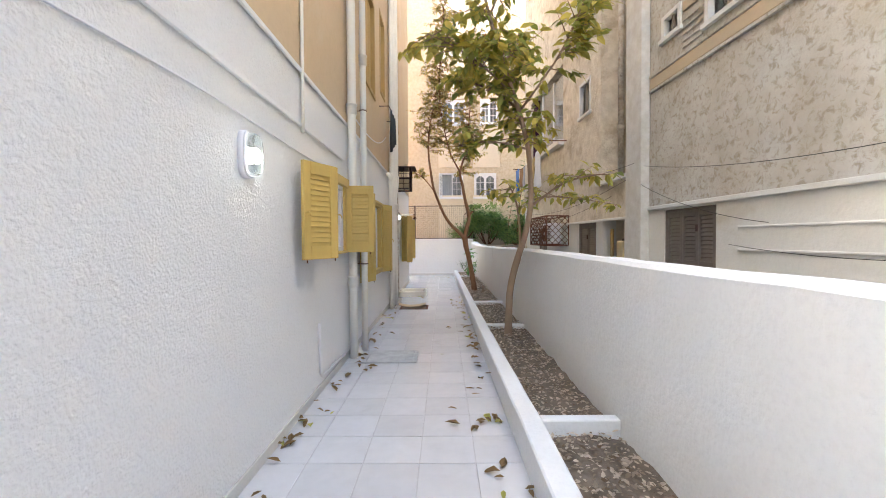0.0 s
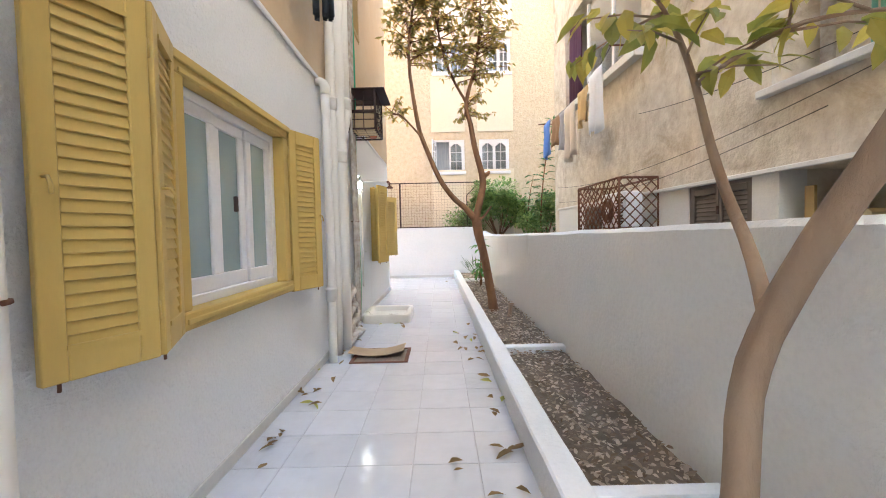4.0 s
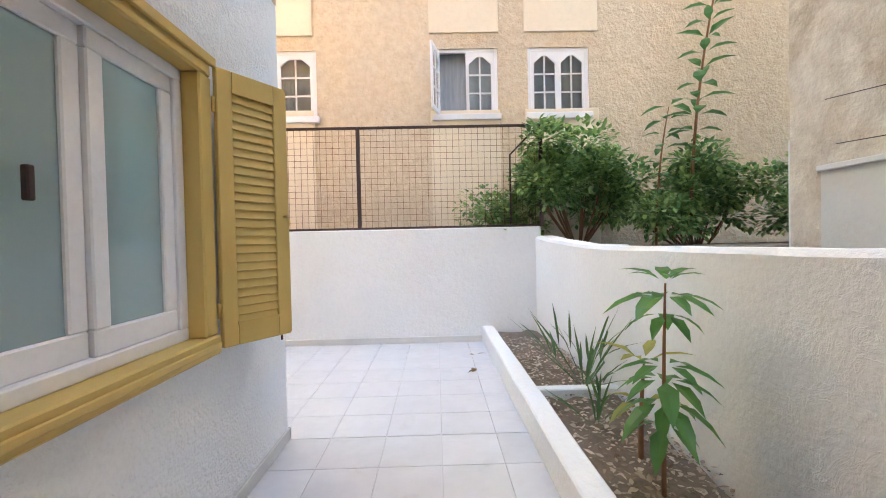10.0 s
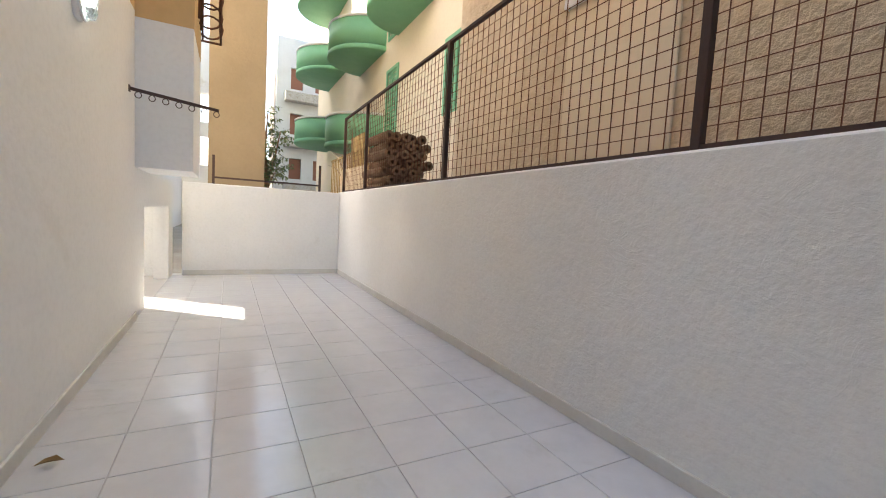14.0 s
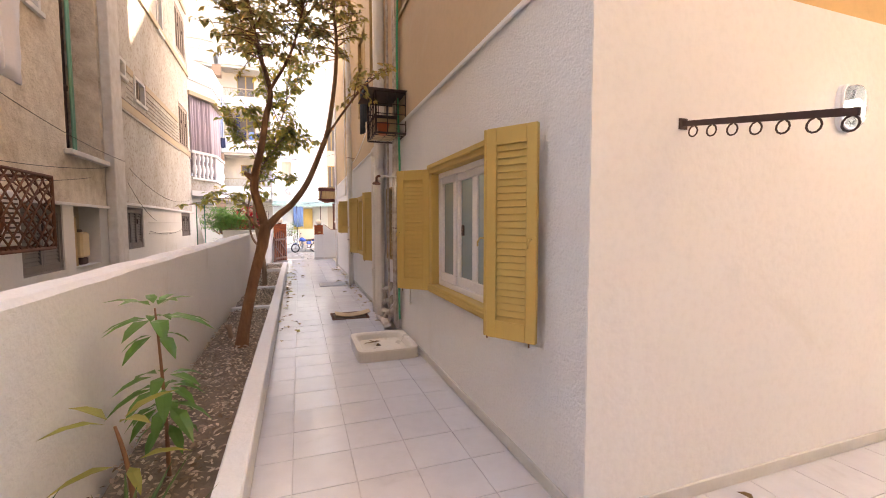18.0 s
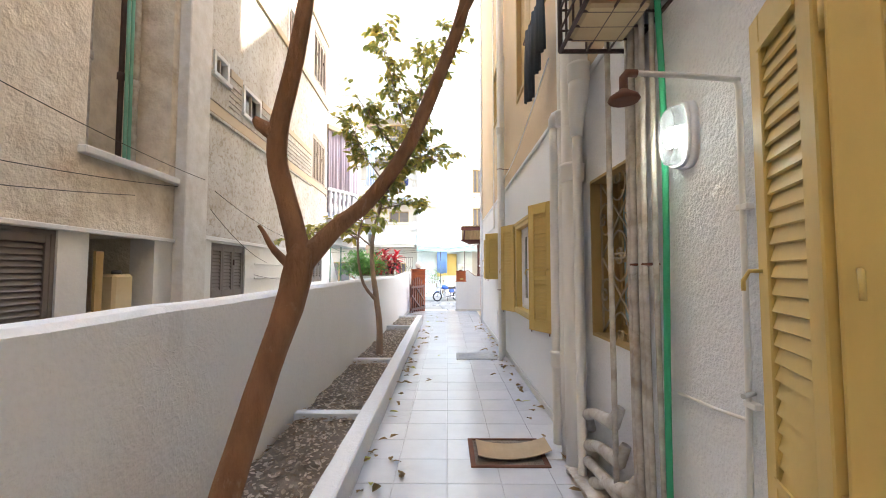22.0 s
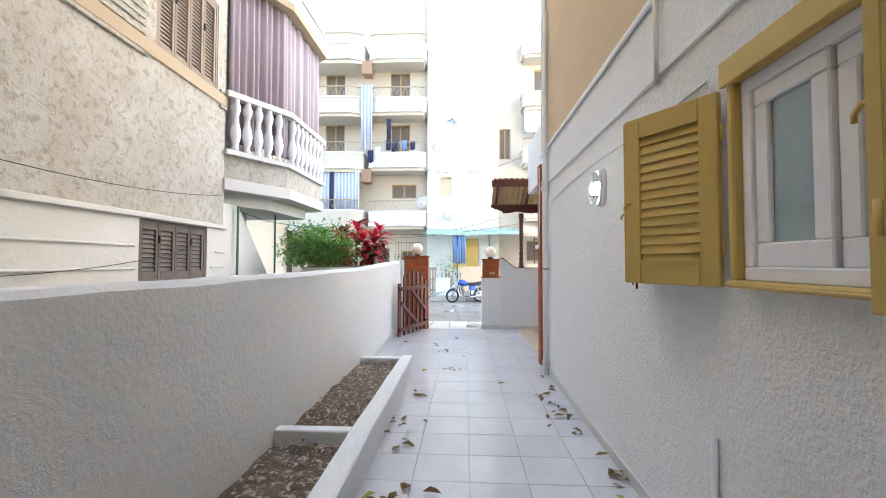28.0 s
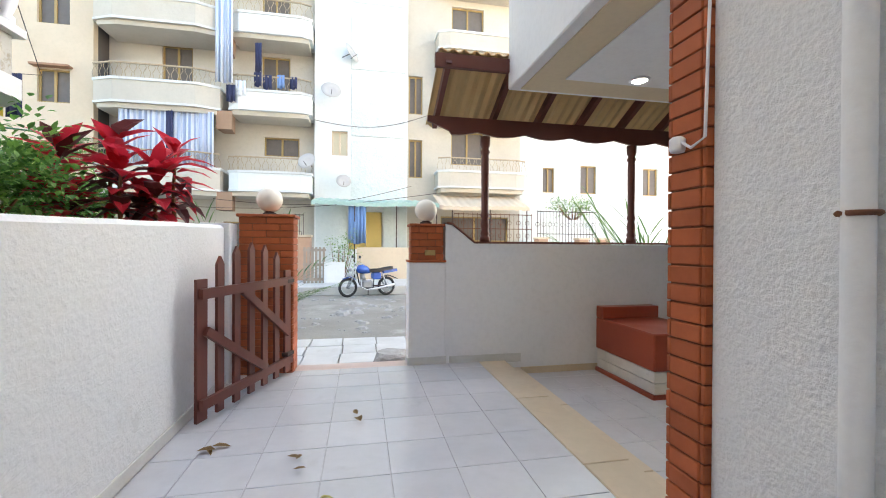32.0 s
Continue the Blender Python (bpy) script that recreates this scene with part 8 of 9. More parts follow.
path_t = tagged(new("pavement"), "pale slabs between the gate and the road", "pavement", kind="structure")
slab_me = {}
rng = random.Random(31)
for r in range(4):
    for c in range(9):
        w = 0.50 if (r + c) % 2 else 0.46
        if (w, r % 2) not in slab_me:
            slab_me[w, r % 2] = mesh_of("slab", boxed(-w / 2, -0.24, -0.06, w / 2, 0.24, 0, bevel=0.006), pave)
        shared("slab", slab_me[w, r % 2], path_t, (-1.75 + 0.50 * c, -5.12 - 0.49 * r, -0.152 + rng.uniform(-0.006, 0.006)), (rng.uniform(-0.01, 0.01), 0, rng.uniform(-0.015, 0.015)))
t = thing("concrete_lump", "broken lump of concrete beside the gate post", "rubble", (-0.17, -5.22, -0.16))
bm = bmesh.new()
bmesh.ops.create_icosphere(bm, subdivisions=3, radius=1.0)
for v in bm.verts:
    d = 1 + 0.28 * noise.noise(v.co * 1.7)
    v.co = Vector((v.co.x * 0.27 * d, v.co.y * 0.24 * d, max(-0.02, min(0.17, v.co.z * 0.26 * d))))
part("lump", bm, rubble, t)
vs, fs = [], []
for i in range(260):
    x, y = rng.uniform(-5, 6), rng.uniform(-13.2, -7.3)
    s = rng.choice((0.03, 0.04, 0.06, 0.10, 0.16)) * rng.uniform(0.6, 1.2)
    if -0.6 < x < 1.0 and -11.5 < y < -9.5:
        s *= 1.6
    o = len(vs)
    for k in range(6):
        a = k * math.pi / 3 + rng.uniform(-0.3, 0.3)
        vs.append(Vector((x + s * math.cos(a), y + s * math.sin(a), -0.212)))
    for k in range(6):
        a = k * math.pi / 3
        vs.append(Vector((x + s * 0.6 * math.cos(a), y + s * 0.6 * math.sin(a), -0.21 + s * rng.uniform(0.15, 0.4))))
    fs += [(o + k, o + (k + 1) % 6, o + 6 + (k + 1) % 6, o + 6 + k) for k in range(6)] + [tuple(o + 6 + k for k in range(6))]
tagged(leaf_mesh("road_rubble", vs, fs, rubble, None), "stones and broken concrete on the dusty road", "rubble", kind="stuff")
structure("pavement_far", boxed(-40, -19.0, -0.21, 40, -13.3, 0.07, bevel=0.02), pave, "raised pavement across the road", "pavement")


def outline_block(owner, name, pts, z0, z1, mat, label=""):
    return part(name, prism(bmesh.new(), pts, z0, z1), mat, owner, label)


def house(name_label, x0, x1, y, z1, mat, holes, frame_mat=tan_wood, pane_mat=None):
    """A front with real openings, framed windows set back in them, and a body behind."""
    t = tagged(new("street_house"), name_label, "house")
    part("front", pierced(bmesh.new(), "y", y, y - 0.3, x0, x1, -0.2, z1, holes), mat, t)
    part("body", boxed(x0 + 0.01, y - 9, -0.2, x1 - 0.01, y - 0.32, z1 - 0.02), room_shade, t)
    part("roof_edge", boxed(x0 - 0.0, y - 0.4, z1, x1 + 0.0, y + 0.25, z1 + 0.3), mat, t)
    for a, b, c, d in holes:
        w = part("window", boxed(a, y - 0.20, c, b, y - 0.17, d), pane_mat or brown_paint, t, "brown louvred window")
        m = (a + b) / 2
        for q in ((a, c, a + 0.06, d), (b - 0.06, c, b, d), (a + 0.06, c, b - 0.06, c + 0.06), (a + 0.06, d - 0.06, b - 0.06, d), (m - 0.04, c + 0.06, m + 0.04, d - 0.06)):
            part("window_frame", boxed(q[0], y - 0.17, q[1], q[2], y - 0.11, q[3]), frame_mat, w)
    return t


def rail_of(owner, pts, z0, z1, mat, step=0.16):
    """Iron railing along a line: top bar and curled uprights in one piece."""
    bm = bmesh.new()
    for (xa, ya), (xb, yb) in zip(pts, pts[1:]):
        ln = math.hypot(xb - xa, yb - ya)
        bar(bm, (xa, ya, z1), (xb, yb, z1), 0.07, 0.05)
        n = max(2, int(ln / step))
        for k in range(n + 1):
            u = k / n
            x, y = xa + (xb - xa) * u, ya + (yb - ya) * u
            bow = 0.05 * (1 if k % 2 else -1)
            dx, dy = (xb - xa) / ln * bow, (yb - ya) / ln * bow
            tube(bm, [(x, y, z0), (x + dx, y + dy, z0 + (z1 - z0) * 0.4), (x - dx, y - dy, z0 + (z1 - z0) * 0.75), (x, y, z1)], 0.012, 4, cap=False)
    return part("railing", bm, mat, owner, "curled iron railing")


def street_balcony(label, x0, x1, yb, yf, z, mat, under, height=0.85, chamfer=0.7, rail=True):
    t = thing("balcony", label, "balcony", (0, 0, 0), group="balconies across the street")
    pts = [(x0, yb), (x0, yf - chamfer * 0.4), (x0 + chamfer, yf), (x1 - chamfer, yf), (x1, yf - chamfer * 0.4), (x1, yb)]
    sh = lambda d: [(x0 + d, yb), (x0 + d, yf - chamfer * 0.4), (x0 + chamfer + d * 0.4, yf - d), (x1 - chamfer - d * 0.4, yf - d), (x1 - d, yf - chamfer * 0.4), (x1 - d, yb)]
    outline_block(t, "slab", sh(0.12), z, z + 0.18, under)
    outline_block(t, "parapet", pts, z + 0.182, z + height - 0.10, mat)
    outline_block(t, "coping", sh(-0.05), z + height - 0.098, z + height, band_white)
    outline_block(t, "band", sh(-0.03), z + 0.184, z + 0.27, band_white)
    if rail:
        rail_of(t, pts[1:5], z + height, z + height + 0.55, surface("cream_iron", (0.55, 0.48, 0.38), rough=0.6))
    return t


def hanging(name, label, x0, x1, y, z0, z1, mat, folds=14, depth=0.06, owner=None):
    t = owner or thing(name, label, name.replace("_", " "), (x0, y, 0))
    ox = 0 if owner is None else x0
    bm = bmesh.new()
    rows = []
    n = folds * 6
    for i in range(n + 1):
        u = i / n
        w = depth * math.sin(u * folds * 2 * math.pi) + depth * 0.5 * math.sin(u * folds * 2.3 + 1)
        rows.append([bm.verts.new((ox + (x1 - x0) * u, (0 if owner is None else y) + w * f, z)) for z, f in ((z0 + 0.03 * math.sin(u * 9), 1.1), ((z0 + z1) / 2, 0.9), (z1, 0.6))])
    for a, b in zip(rows, rows[1:]):
        for k in range(2):
            f = bm.faces.new((a[k], b[k], b[k + 1], a[k + 1]))
            f.smooth = True
    p = part("cloth", bm, mat, t)
    p.modifiers.new("thick", "SOLIDIFY").thickness = 0.008
    return t


# beige house, grey balcony house, white panel house, cream balcony house, pale green house
# the 30 m tops are unseen, made tall to shade the road and passage
house("beige street house with small brown windows", 10.6, 24.0, -18.6, 30.0, facade_beige, [(11.4, 12.5, 6.85, 8.15), (11.4, 12.5, 4.2, 5.2), (11.4, 12.5, 9.9, 11.1), (14, 15.2, 6.85, 8.15), (14, 15.2, 4.2, 5.2), (14, 15.2, 9.9, 11.1)])
for z in (8.2, 5.25):
    t = thing("window_canopy", "small tiled canopy over a window", "canopy", (11.3, -18.6, z), group="window canopies")
    part("canopy", bar(bmesh.new(), (0, 0.12, 0.02), (1.3, 0.12, 0.02), 0.35, 0.08), surface("terracotta", (0.42, 0.22, 0.13), rough=0.8, patch=5, patch_amount=0.7), t)
house("grey cream street house with deep rounded balconies", 2.3, 10.58, -19.6, 30.0, facade_grey, [(7.4, 8.6, 8.1, 9.9), (7.4, 8.6, 5.0, 6.7), (3.0, 4.5, 5.35, 6.2), (3.4, 4.6, 8.2, 9.8), (3.2, 3.9, -0.1, 2.2), (4.6, 6.2, 0.9, 2.4), (7.4, 8.6, 11.4, 13.0), (3.4, 4.6, 11.4, 13.0), (7.5, 9.2, 0.6, 2.3)])
for z in (3.35, 6.65, 9.85, 12.95):
    street_balcony("grey plaster balcony with white mouldings and a curled railing", 5.9, 10.4, -19.6, -17.9, z, facade_grey, facade_grey, 1.15, 0.8, True)
    t = thing("balcony_bracket", "brown wooden corner bracket under a balcony", "bracket", (5.75, -18.6, z - 0.55), group="corner brackets")
    part("bracket", prism(bmesh.new(), [(-0.22, -0.4), (0.22, -0.4), (0.30, 0.35), (-0.30, 0.35)], 0.0, 0.75), surface("brown_plaster", (0.36, 0.22, 0.14), rough=0.85, patch=2), t)
for z in (3.4, 6.75, 9.95, 13.05):
    street_balcony("cream plaster balcony with a curled railing", 2.35, 5.6, -19.6, -18.2, z, facade_white, facade_grey, 1.05, 0.4, True)
hanging("balcony_curtain", "blue and white striped curtain closing a balcony", 6.1, 9.5, -18.15, 4.45, 6.72, stripe, 22, 0.05)
hanging("balcony_curtain", "blue striped curtain hanging from a balcony", 5.35, 6.0, -18.0, 7.9, 11.6, stripe, 5, 0.05)
hanging("balcony_curtain", "navy strip between two curtain halves", 7.55, 7.8, -18.05, 4.5, 6.7, cloth_dark, 2, 0.03)
for i, (x, w, z0, z1, m) in enumerate(((5.3, 0.35, 7.2, 7.9, cloth_dark), (4.9, 0.4, 7.5, 8.1, cloth_white), (4.3, 0.3, 7.9, 8.5, cloth_dark), (3.9, 0.35, 7.8, 8.4, cloth_dark), (3.4, 0.3, 7.9, 8.45, cloth_blue), (2.9, 0.3, 7.9, 8.4, cloth_dark), (4.3, 0.25, 8.5, 9.7, cloth_dark))):
    hanging("laundry", "laundry hanging over a balcony rail", x, x + w, -18.17, z0, z1, m, 2, 0.04)
house("white and pale green street house with textured panels", -1.85, 2.28, -19.0, 30.0, facade_white, [(0.85, 1.55, 5.4, 6.5), (-0.7, 0.8, 1.2, 2.9)], facade_beige, surface("tan_shutter", (0.62, 0.55, 0.40), rough=0.7))
pn = tagged(new("trim_panels"), "pale green textured panels with white joints", "wall panel", kind="structure")
for a, b in ((3.3, 6.1), (6.3, 9.1), (9.3, 12.1), (12.3, 15.1), (15.3, 18.1), (18.3, 21.1)):
    part("panel", boxed(-1.75, -18.995, a, 0.70, -18.95, b, bevel=0.012), facade_green, pn)
part("panel", boxed(-1.8, -18.995, 0.1, -0.75, -18.96, 3.2), facade_green, pn)
part("panel", boxed(0.9, -18.995, 0.1, 2.2, -18.96, 3.2), facade_green, pn)
t = thing("street_shutter", "yellow wooden double door under the green awning", "door", (-0.68, -18.93, 1.22))
for k in range(2):
    leaf = part("leaf", boxed(0.02 + 0.73 * k, 0, 0, 0.72 + 0.73 * k, 0.05, 1.66, bevel=0.01), yellow_paint, t)
    for s in range(9):
        part("slat", boxed(0.09 + 0.73 * k, 0.05, 0.12 + 0.165 * s, 0.65 + 0.73 * k, 0.065, 0.25 + 0.165 * s), yellow_paint, leaf)
hanging("hanging_cloth", "blue cloth hanging under the green awning", 0.05, 0.75, -17.2, 1.45, 2.98, cloth_blue, 5, 0.05)


def awning(label, x0, x1, yb, yf, zb, zf, mat):
    t = thing("awning", label, "awning", (0, 0, 0), group="awnings across the street")
    bm = bmesh.new()
    rows = []
    n = int((x1 - x0) / 0.05)
    for i in range(n + 1):
        x = x0 + (x1 - x0) * i / n
        w = 0.018 * math.sin(i * 0.9) + 0.03 * math.sin(i * 0.08)
        rows.append([bm.verts.new((x, y, z + w)) for y, z in ((yb, zb), (yf, zf), (yf + 0.01, zf - 0.16), (yf, zf - 0.155), (yf - 0.02, zf - 0.02), (yb, zb - 0.02))])
    for a, b in zip(rows, rows[1:]):
        for k in range(5):
            bm.faces.new((a[k], a[k + 1], b[k + 1], b[k]))
    part("sheet", bm, mat, t)
    for x in np.arange(x0 + 0.1, x1, 1.7):
        part("pole", tube(bmesh.new(), [(x, yf - 0.06, 0.06), (x, yf - 0.06, zf - 0.04)], 0.025, 6), dark_iron, t)
    return t


awning("pale green corrugated awning on thin poles", -3.0, 2.2, -18.95, -17.1, 3.45, 3.15, green_sheet)
awning("beige cloth awning on thin poles", -7.1, -3.05, -18.95, -17.2, 3.75, 3.1, facade_beige)
house("cream street house with rounded balconies and brown woodwork", -7.5, -1.88, -19.4, 30.0, facade_grey, [(-2.6, -1.95, 4.6, 6.4), (-2.6, -1.95, 7.6, 9.4), (-5.6, -4.0, 5.3, 6.9), (-5.6, -4.0, 8.3, 9.9), (-6.9, -3.5, 1.6, 2.8), (-5.6, -4.0, 11.2, 12.9)])
for z in (3.85, 7.0, 10.2, 13.2):
    street_balcony("cream plaster balcony with white mouldings", -7.4, -3.2, -19.4, -18.3, z, facade_grey, facade_grey, 1.0, 0.5, z < 9)
hanging("balcony_curtain", "white net curtain behind a balcony", -5.9, -3.3, -18.6, 8.9, 10.6, cloth_white, 12, 0.05)
house("pale green street house", -24, -7.6, -21.5, 30.0, facade_green, [(-10.4, -9.7, 4.4, 5.8), (-13.0, -12.0, 4.4, 6.0), (-13.0, -12.0, 7.4, 9.0), (-10.4, -9.7, 7.4, 9.0), (-17.0, -16.0, 4.4, 6.0)])
# yard walls, iron gates, piers
bm = bmesh.new()
box(bm, -7.2, -16.6, 0.0, -3.1, -16.4, 1.45)
box(bm, -2.9, -16.4, 0.0, 0.4, -16.2, 1.30)
structure("wall_front_yards", bm, facade_beige, "low beige walls of the front yards across the road", "wall")


def iron_screen(label, x0, x1, y, z0, z1, step=0.13, curls=True, mat=dark_iron):
    t = thing("iron_screen", label, "iron fence", (0, 0, 0), group="ironwork across the street")
    for z in (z0 + 0.05, (z0 + z1) / 2, z1 - 0.05):
        part("rail", bar(bmesh.new(), (x0, y, z), (x1, y, z), 0.03, 0.03), mat, t)
    n = int((x1 - x0) / step)
    stick = mesh_of("iron_bar", tube(bmesh.new(), [(0, 0, 0), (0, 0, z1 - z0)], 0.011, 5), mat)
    ring = mesh_of("iron_ring", hoop(bmesh.new(), (0, 0, 0), 0.09, 0.01, "y", 10, 4), mat)
    for k in range(n + 1):
        x = x0 + (x1 - x0) * k / n
        shared("iron_bar", stick, t, (x, y, z0))
        if curls and k % 2:
            for f in (0.7, 0.28):
                shared("iron_ring", ring, t, (x, y, z0 + (z1 - z0) * f))
    return t


iron_screen("curled dark iron gate across the street", 2.45, 3.75, -16.8, 0.07, 2.6)
iron_screen("brown window grille above the yard wall", -6.9, -3.5, -16.5, 1.45, 2.75, 0.2, True, rust)
iron_screen("curled green-grey iron screen", -10.1, -7.3, -16.8, 0.9, 2.95, 0.14, True, dark_iron)
structure("wall_front_screen", boxed(-10.1, -16.9, 0.0, -7.3, -16.7, 0.9), facade_beige, "low wall under the iron screen", "wall")
for x in (-7.15, -9.0, -10.0, 2.3):
    t = thing("brick_pier", "short pinkish brick pier", "pier", (x, -16.1, 0.07), group="piers across the road")
    part("shaft", boxed(-0.22, -0.22, 0, 0.22, 0.22, 1.6, bevel=0.02), surface("pink_brick", (0.52, 0.32, 0.22), rough=0.9, grain=12, grain_bump=0.5, patch=5, patch_amount=0.6), t)
    part("cap", boxed(-0.26, -0.26, 1.6, 0.26, 0.26, 1.68, bevel=0.01), facade_beige, t)

pal = thing("pallet", "weathered wooden pallet leaning upright on the pavement", "pallet", (1.42, -14.55, 0.08))
for k in range(6):
    part("slat", boxed(0.02 + 0.125 * k, 0, 0, 0.10 + 0.125 * k, 0.02, 1.22, bevel=0.004), surface("weathered_board", (0.40, 0.32, 0.26), (0.28, 0.21, 0.16), 0.9, grain=30, patch=5, stretch=(1, 1, 0.2)), pal)
for z in (0.08, 0.58, 1.08):
    part("cross_bar", boxed(0, -0.09, z, 0.75, -0.002, z + 0.09), surface("weathered_board", (0.4, 0.32, 0.26)), pal)
t = thing("board", "white board leaning on the pavement", "board", (0.78, -14.45, 0.08))
part("board", bar(bmesh.new(), (0, 0.0, 0.36), (0.68, 0.05, 0.36), 0.03, 0.72), facade_white, t)
bush("small straggly shrub beside the far kerb", (0.95, -15.3, 0.07), (0.55, 0.4, 2.0), 500, 0.09, leaf_bush, 611)
bush("dark climber over the iron screen", (-9.2, -17.2, 2.6), (1.6, 0.5, 0.9), 900, 0.11, leaf_bush, 612)
bush("green climber on the balcony corner", (10.6, -17.8, 4.2), (0.7, 0.5, 1.2), 600, 0.11, leaf_bush, 613)
for x, s in ((-4.35, 1), (-4.9, 2)):
    palm("bright green palm in the neighbouring front yard", (x, -6.1, -0.21), 14, 2.3, s, leaf_palm)


def dish(label, x, y, z, r, turn):
    t = thing("satellite_dish", label, "satellite dish", (x, y, z), turn, group="satellite dishes")
    bm = bmesh.new()
    lathe(bm, [(0.02, 0.0), (r * 0.5, r * 0.06), (r, r * 0.25), (r, r * 0.26), (r * 0.5, r * 0.075), (0.02, 0.015)], (0, 0, 0), 20)
    bmesh.ops.rotate(bm, verts=bm.verts, cent=(0, 0, 0), matrix=Matrix.Rotation(radians(-65), 3, "X"))
    part("bowl", bm, surface("dish_paint", (0.55, 0.50, 0.45), (0.42, 0.36, 0.3), 0.6), t)
    part("arm", tube(bmesh.new(), [(0, 0.02, -r * 0.5), (0, r * 0.9, -r * 0.1)], 0.012, 5), dark_iron, t)
    part("mount", tube(bmesh.new(), [(0, -0.01, 0), (0, -0.4, -0.1)], 0.02, 6), dark_iron, t)


dish("weathered grey satellite dish on the white front", 1.55, -18.5, 8.05, 0.42, 10)
dish("weathered grey satellite dish on the white front", 2.45, -18.0, 4.85, 0.38, -20)
dish("small pale blue satellite dish above the awning", 1.0, -18.5, 4.15, 0.32, 5)
dish("weathered grey satellite dish on the white front", 0.75, -18.6, 9.8, 0.45, 60)
for k, (a, b) in enumerate((((2.3, -18.9, 6.9), (-3.2, -18.9, 7.6)), ((10.4, -17.9, 3.1), (-3.0, -17.0, 3.6)), ((-2.0, -18.8, 4.1), (6.0, -17.8, 3.2)))):
    t = thing("street_cable", "dark cable sagging across the street fronts", "cable", (0, 0, 0), group="street cables")
    pts = [Vector(a).lerp(Vector(b), u) - Vector((0, 0, 0.5 * math.sin(math.pi * u))) for u in np.linspace(0, 1, 12)]
    part("cable", tube(bmesh.new(), pts, 0.012, 5), dark_iron, t)

# clothes on a line high beside the beige house
for x, m in ((8.12, cloth_yellow), (7.76, cloth_dark)):
    hanging("laundry", "cloth pegged on a line over the street", x, x + 0.34, -11.0, 4.2, 5.2, m, 2, 0.04)
t = thing("clothes_line", "clothes line over the street", "line", (0, 0, 0))
part("line", tube(bmesh.new(), [(12.6, -11.0, 5.05), (9.0, -11.0, 5.2), (7.4, -11.0, 5.2), (4.0, -4.8, 5.2)], 0.008, 5), dark_iron, t)

# wrought-iron window basket on the bay
t = thing("window_basket", "rusty wrought-iron basket with scrolls on the ochre bay", "window grille", (-5.95, YN + 0.504, 3.25))
for k in range(4):
    part("scroll", hoop(bmesh.new(), (0.0, 0.10, 0.18 + 0.36 * k), 0.14, 0.012, "x", 14, 5), rust, t)
    part("scroll", hoop(bmesh.new(), (0.35, 0.10, 0.18 + 0.36 * k), 0.14, 0.012, "x", 14, 5), rust, t)
for y in (0.02, 0.22):
    for x in (0.0, 0.35, 0.7):
        part("upright", tube(bmesh.new(), [(x, y, 0), (x, y, 1.5)], 0.012, 6), rust, t)
for z in (0.0, 0.75, 1.5):
    part("band", bar(bar(bmesh.new(), (0.0, 0.22, z), (0.7, 0.22, z), 0.02, 0.02), (0.0, 0.0, z), (0.0, 0.22, z), 0.02, 0.02), rust, t)

# == parked motorcycle ==
tyre_rubber = surface("tyre_rubber", (0.03, 0.03, 0.03), (0.05, 0.045, 0.04), 0.9, grain=40, grain_bump=0.3)
chrome = surface("dull_chrome", (0.55, 0.55, 0.56), (0.4, 0.39, 0.38), 0.3, metal=0.9, grain=40, grain_bump=0.05, patch=6)
blue_gloss = surface("blue_tank_paint", (0.03, 0.10, 0.42), (0.02, 0.07, 0.32), 0.25, grain=20, grain_bump=0.02, patch=4, coat=0.5)
seat_black = surface("black_seat", (0.025, 0.025, 0.028), (0.04, 0.04, 0.04), 0.6, grain=60, grain_bump=0.2)
engine_grey = surface("engine_alloy", (0.30, 0.30, 0.31), (0.16, 0.15, 0.14), 0.45, metal=0.7, grain=40, grain_bump=0.2, patch=8)
moto = thing("motorcycle", "blue and black motorcycle parked at the far kerb", "motorcycle", (0.62, -12.75, -0.21), rz=math.degrees(math.atan2(-0.62, -1.55)))
# local x runs from the front wheel to the rear wheel
for x, name in ((0.0, "front_wheel"), (1.27, "rear_wheel")):
    w = part(name, hoop(bmesh.new(), (x, 0, 0.30), 0.255, 0.045, "y", 28, 8), tyre_rubber, moto)
    part("rim", hoop(bmesh.new(), (x, 0, 0.30), 0.215, 0.014, "y", 28, 6), chrome, w)
    bm = bmesh.new()
    for k in range(14):
        a = 2 * math.pi * k / 14
        tube(bm, [(x + 0.03 * math.cos(a + 0.5), 0.02 * (-1) ** k, 0.30 + 0.03 * math.sin(a + 0.5)), (x + 0.21 * math.cos(a), 0, 0.30 + 0.21 * math.sin(a))], 0.003, 4, cap=False)
    part("spokes", bm, chrome, w)
    part("hub", tube(bmesh.new(), [(x, -0.06, 0.30), (x, 0.06, 0.30)], 0.045, 12), engine_grey, w)
for s in (-0.075, 0.075):
    part("fork_leg", tube(bmesh.new(), [(0, s, 0.30), (0.20, s, 0.80), (0.25, s, 0.95)], [0.022, 0.02, 0.018], 8), chrome, moto)
part("front_mudguard", bar(bar(bmesh.new(), (-0.16, 0, 0.56), (0.06, 0, 0.63), 0.10, 0.02), (0.05, 0, 0.63), (0.24, 0, 0.52), 0.10, 0.02), blue_gloss, moto)
part("headlight", lathe(bmesh.new(), [(0.02, 0), (0.07, 0.03), (0.085, 0.10), (0.08, 0.11)], (0.08, 0, 0.78), 14), chrome, moto)
